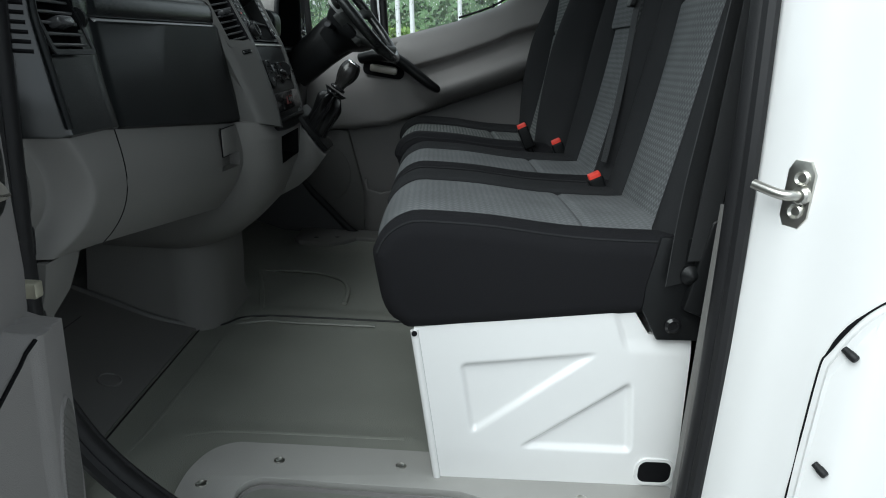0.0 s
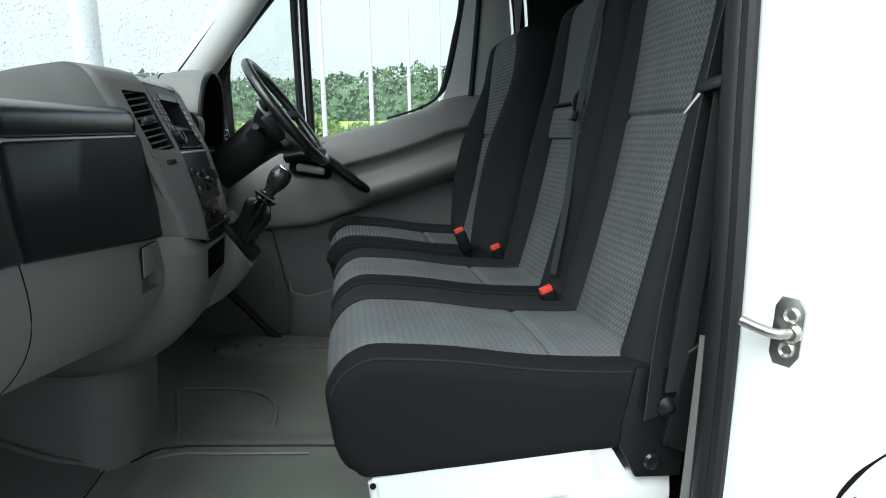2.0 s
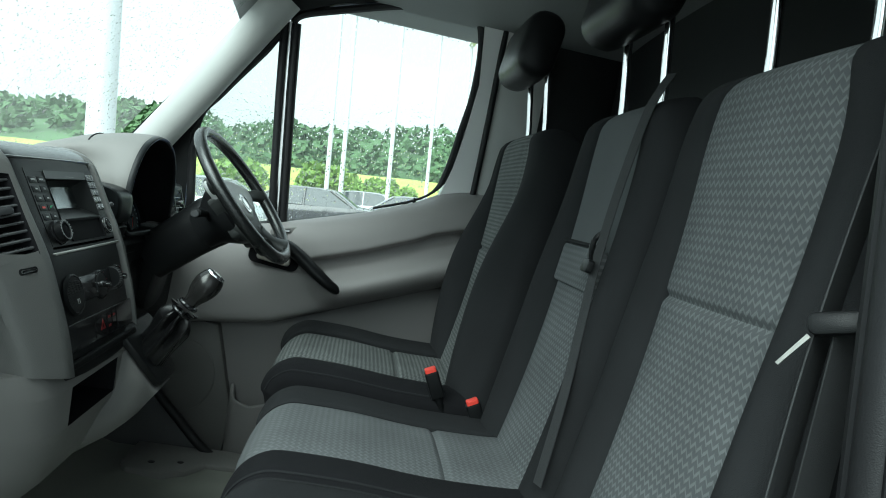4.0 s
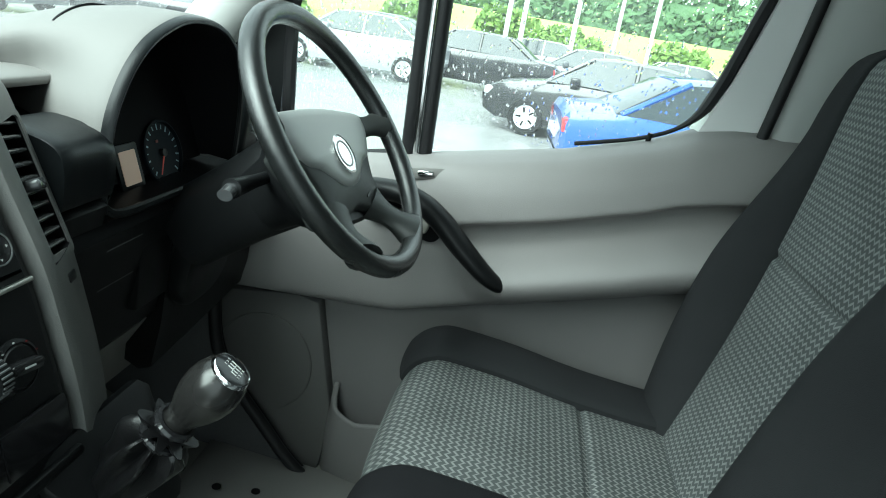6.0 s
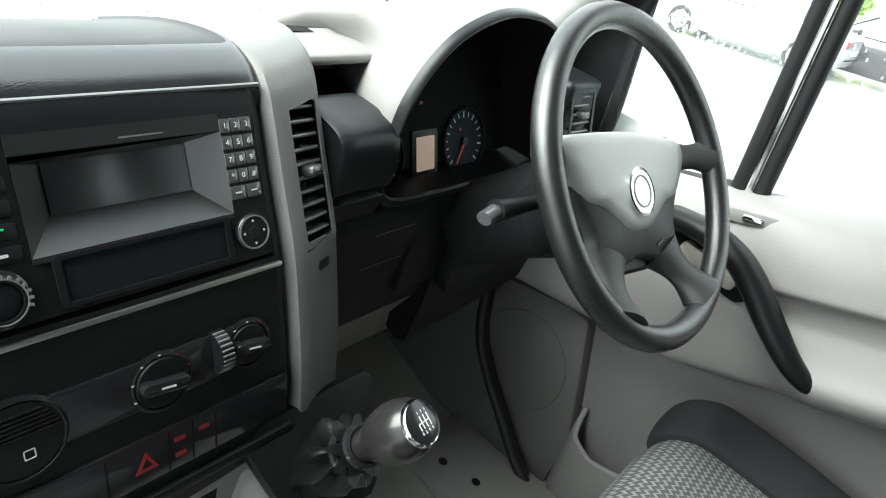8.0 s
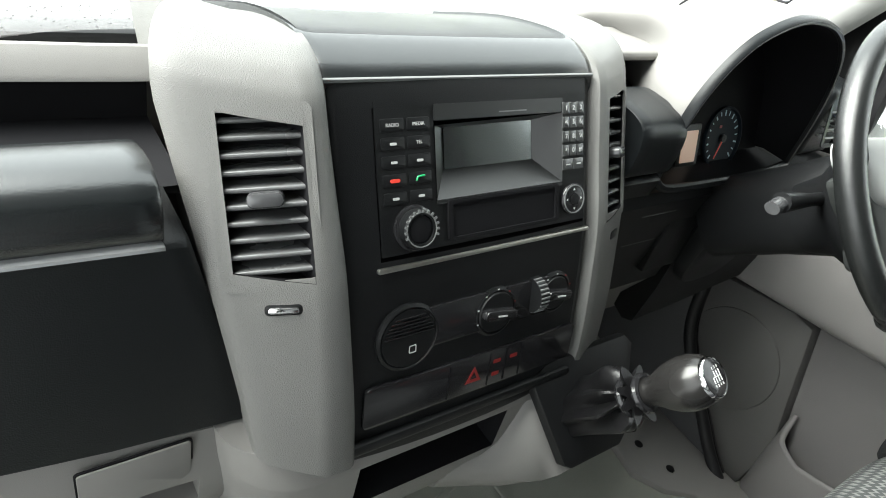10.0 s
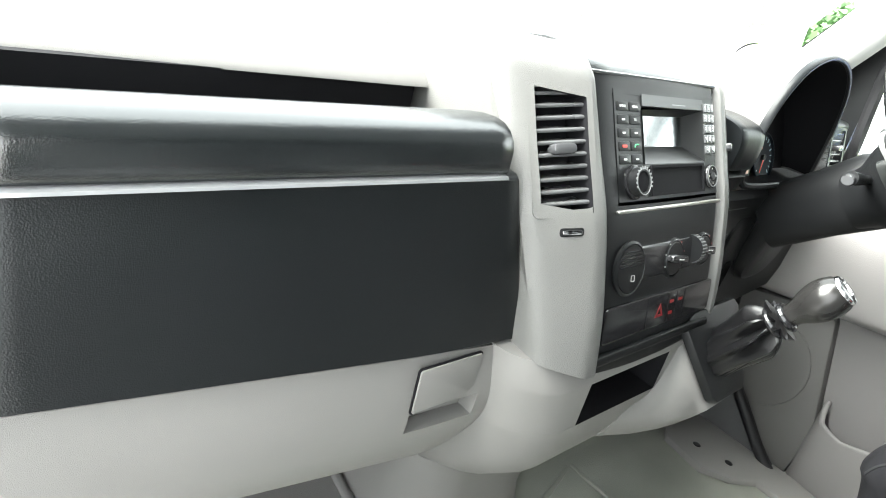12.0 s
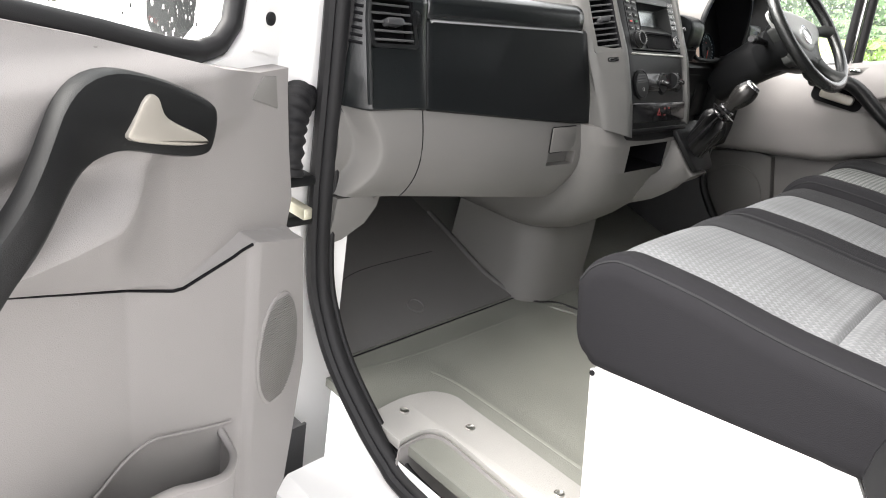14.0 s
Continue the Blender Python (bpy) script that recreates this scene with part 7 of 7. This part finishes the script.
for x, y, s in ((-5.5, 31, 1.5), (-1.2, 30, 1.8), (1.4, 31, 1.6), (5.6, 30, 1.5), (-12, 31, 1.7), (-24, 32, 2.0), (9.5, 32, 1.6)):
    shrub = thing("shrub", SLOPE @ Vector((x, y, 0.4)), "light green leafy shrub on the grass bank", "shrub", "shrubs on the bank")
    trunk = tube([SLOPE @ Vector((x, y, 0.3)), SLOPE @ Vector((x + 0.1, y, 1.0)), SLOPE @ Vector((x - 0.1, y, 1.5))], lambda t: 0.07 - 0.04 * t, 8)
    part("trunk", trunk, mat("shrub_bark", (0.12, 0.09, 0.06), 0.9, mottle=0.3), shrub)
    cl = []
    for _ in range(16):
        cl.append(((x + rng.uniform(-1, 1) * s * 0.65, y + rng.uniform(-0.7, 0.7), 0.7 + rng.random() * s * 0.75), [rng.uniform(0.35, 0.6)] * 3))
    ob = new("crown", leaf_cloud(cl, 150, 0.16, rng))
    ob.data.transform(SLOPE)
    ob.data.materials.append(LEAF_LIGHT)
    ob.parent = shrub
    ob.matrix_parent_inverse = shrub.matrix_basis.inverted()

# lamp posts
for x, y, r, h in ((-0.9, 20, 0.07, 8), (-0.62, 24, 0.085, 8), (0.93, 21, 0.07, 8), (2.6, 26, 0.07, 8), (4.1, 28, 0.08, 8), (-11.0, 20.5, 0.17, 9), (-2.66, 8.0, 0.15, 9)):
    post = thing("lamp_post", SLOPE @ Vector((x, y, 0)), "pale painted steel lamp post in the car park", "lamp post", "lamp posts")
    shaft = part("shaft", moved(lathe([(r * 1.8, 0), (r * 1.8, 0.9), (r, 1.0), (r * 0.8, h), (0.001, h)], 16), SLOPE @ pose(x, y, 0)), POLE, post)
    part("base_door", moved(box((-r * 0.7, -r * 1.82, 0.3), (r * 0.7, -r * 1.7, 0.75), 0.01), SLOPE @ pose(x, y, 0)), POLE, post)
    part("lantern", moved(box((-0.12, -0.7, h - 0.08), (0.12, 0.1, h + 0.06), 0.04, 3), SLOPE @ pose(x, y, 0)), POLE, post)


# parked cars
def car(m, paint, label, length=4.5, width=1.8, height=1.43):
    """A saloon: body, glass, wheels, lamps, mirrors. Its nose points along its own +x."""
    c = thing("car", m.translation, label, "car", "parked cars")
    L, W, H = length / 2, width / 2, height
    sec = [(-L, 0.45, 0.86, 0.82), (-L + 0.06, 0.30, 0.95, 0.9), (-L + 0.5, 0.22, 1.0, 0.97), (-L + 0.95, 0.20, 1.0, 1.0), (0, 0.20, 0.97, 1.0), (L - 1.45, 0.20, 0.97, 1.0), (L - 1.0, 0.20, 0.92, 0.99), (L - 0.3, 0.22, 0.80, 0.93), (L - 0.05, 0.32, 0.68, 0.8), (L, 0.42, 0.60, 0.72)]
    rings = []
    for x, z0, z1, w in sec:
        hw = W * w
        rings.append([(x, -hw * 0.93, z0), (x, -hw, z0 + 0.15), (x, -hw, z1 - 0.14), (x, -hw * 0.93, z1 - 0.02), (x, -hw * 0.5, z1 + 0.015), (x, hw * 0.5, z1 + 0.015), (x, hw * 0.93, z1 - 0.02), (x, hw, z1 - 0.14), (x, hw, z0 + 0.15), (x, hw * 0.93, z0)])
    body = part("body", moved(loft(rings), m), paint, c, angle=30)
    gl = [(-L + 0.55, 0.97, 0.99, 0.86), (-L + 1.15, 0.97, H - 0.05, 0.70), (-L + 1.6, 0.97, H, 0.68), (0.15, 0.97, H, 0.68), (0.55, 0.97, H - 0.05, 0.70), (L - 1.05, 0.94, 0.96, 0.86)]
    part("glasshouse", moved(loft([[(x, -W * 0.9, z0), (x, -W * w, z1), (x, -W * w * 0.6, z1 + 0.02), (x, W * w * 0.6, z1 + 0.02), (x, W * w, z1), (x, W * 0.9, z0)] for x, z0, z1, w in gl]), m), CAR_GLASS, c, angle=30)
    part("roof", moved(loft([[(x, -W * w, z - 0.02), (x, -W * w * 0.6, z + 0.03), (x, W * w * 0.6, z + 0.03), (x, W * w, z - 0.02)] for x, z, w in ((-L + 1.2, H - 0.04, 0.69), (-L + 1.6, H + 0.005, 0.69), (0.15, H + 0.005, 0.69), (0.5, H - 0.035, 0.70))]), m), paint, c)
    for s in (-1, 1):
        for a, b in (((-L + 0.6, W * 0.88, 0.98), (-L + 1.3, W * 0.69, H - 0.02)), ((0.48, W * 0.70, H - 0.02), (L - 1.1, W * 0.87, 0.95)), ((-0.25, W * 0.9, 0.95), (-0.25, W * 0.70, H))):
            part("window_pillar", moved(tube([(a[0], s * a[1], a[2]), (b[0], s * b[1], b[2])], 0.035, 6), m), paint, c)
        part("wing_mirror", moved(box((0.62, s * W * 0.95 - 0.10, 0.95), (0.78, s * W * 0.95 + 0.10, 1.08), 0.03, 2), m), paint, c)
        part("headlight", moved(box((L - 0.28, s * W * 0.66 - 0.16, 0.56), (L - 0.04, s * W * 0.66 + 0.16, 0.70), 0.03, 2), m), CAR_LAMP, c)
        part("tail_light", moved(box((-L + 0.0, s * W * 0.68 - 0.17, 0.68), (-L + 0.22, s * W * 0.70 + 0.15, 0.86), 0.03, 2), m), TAIL, c, "red tail lamp")
        for x in (-L + 0.85, L - 0.85):
            wm = m @ pose(x, s * (W - 0.10), 0.31, 90)
            tyre = part("tyre", ring_lathe([(0.20, -0.10), (0.29, -0.105), (0.31, -0.07), (0.31, 0.07), (0.29, 0.105), (0.20, 0.10)], 28, wm), RUBBER, c)
            part("rim", lathe([(0.205, -0.09), (0.19, -0.07), (0.05, -0.085), (0.001, -0.085)] if s > 0 else [(0.205, 0.09), (0.19, 0.07), (0.05, 0.085), (0.001, 0.085)], 24, wm), POLE, tyre)
            for k in range(5):
                part("rim_gap", moved(box((0.07, -0.018, -0.092 if s > 0 else 0.072), (0.165, 0.018, -0.072 if s > 0 else 0.092), 0.006), wm @ pose(0, 0, 0, 0, 0, 72 * k)), MATT_BLACK, tyre)
    part("number_plate", moved(box((-L - 0.012, -0.26, 0.55), (-L + 0.02, 0.26, 0.66), 0.004), m), POLE, c)
    part("bumper_line", moved(box((-L - 0.005, -W * 0.7, 0.44), (-L + 0.1, W * 0.7, 0.47), 0.004), m), MATT_BLACK, c)
    return c


CAR_GLASS = mat("dark_car_glass", (0.03, 0.04, 0.045), 0.06, mottle=0.02)
CAR_LAMP = mat("clear_lamp_plastic", (0.5, 0.52, 0.53), 0.1)
TAIL = mat("red_lamp_plastic", (0.5, 0.03, 0.04), 0.15)
PAINT = {k: mat(k + "_car_paint", c, 0.18, coat=0.6, mottle=0.04, mottle_size=2) for k, c in (("black", (0.012, 0.013, 0.015)), ("silver", (0.42, 0.44, 0.46)), ("blue", (0.03, 0.10, 0.42)), ("white", (0.75, 0.76, 0.77)), ("grey", (0.12, 0.13, 0.14)))}
for x, y, a, k, label in ((1.6, 13.3, 172, "black", "black saloon parked in the wet car park"), (2.72, 9.7, 4, "blue", "bright blue hatchback parked beside the van"), (-4.4, 18.5, 176, "silver", "silver saloon in the far row"), (-1.6, 19.5, 176, "black", "black saloon in the far row"), (1.6, 20.5, 176, "grey", "grey saloon in the far row"), (6.4, 17.0, 172, "silver", "silver saloon in the next row"), (-9.5, 18.0, 178, "black", "black saloon in the far row"), (-14.8, 17.8, 178, "grey", "grey saloon in the far row"), (-20, 18.2, 178, "white", "white saloon in the far row"), (4.6, 24.5, 176, "white", "white saloon beside the bank"), (0.0, 25.5, 176, "silver", "silver saloon beside the bank"), (-5.5, 25, 176, "grey", "grey saloon beside the bank")):
    car(SLOPE @ pose(x, y, 0, 0, 0, a), PAINT[k], label)
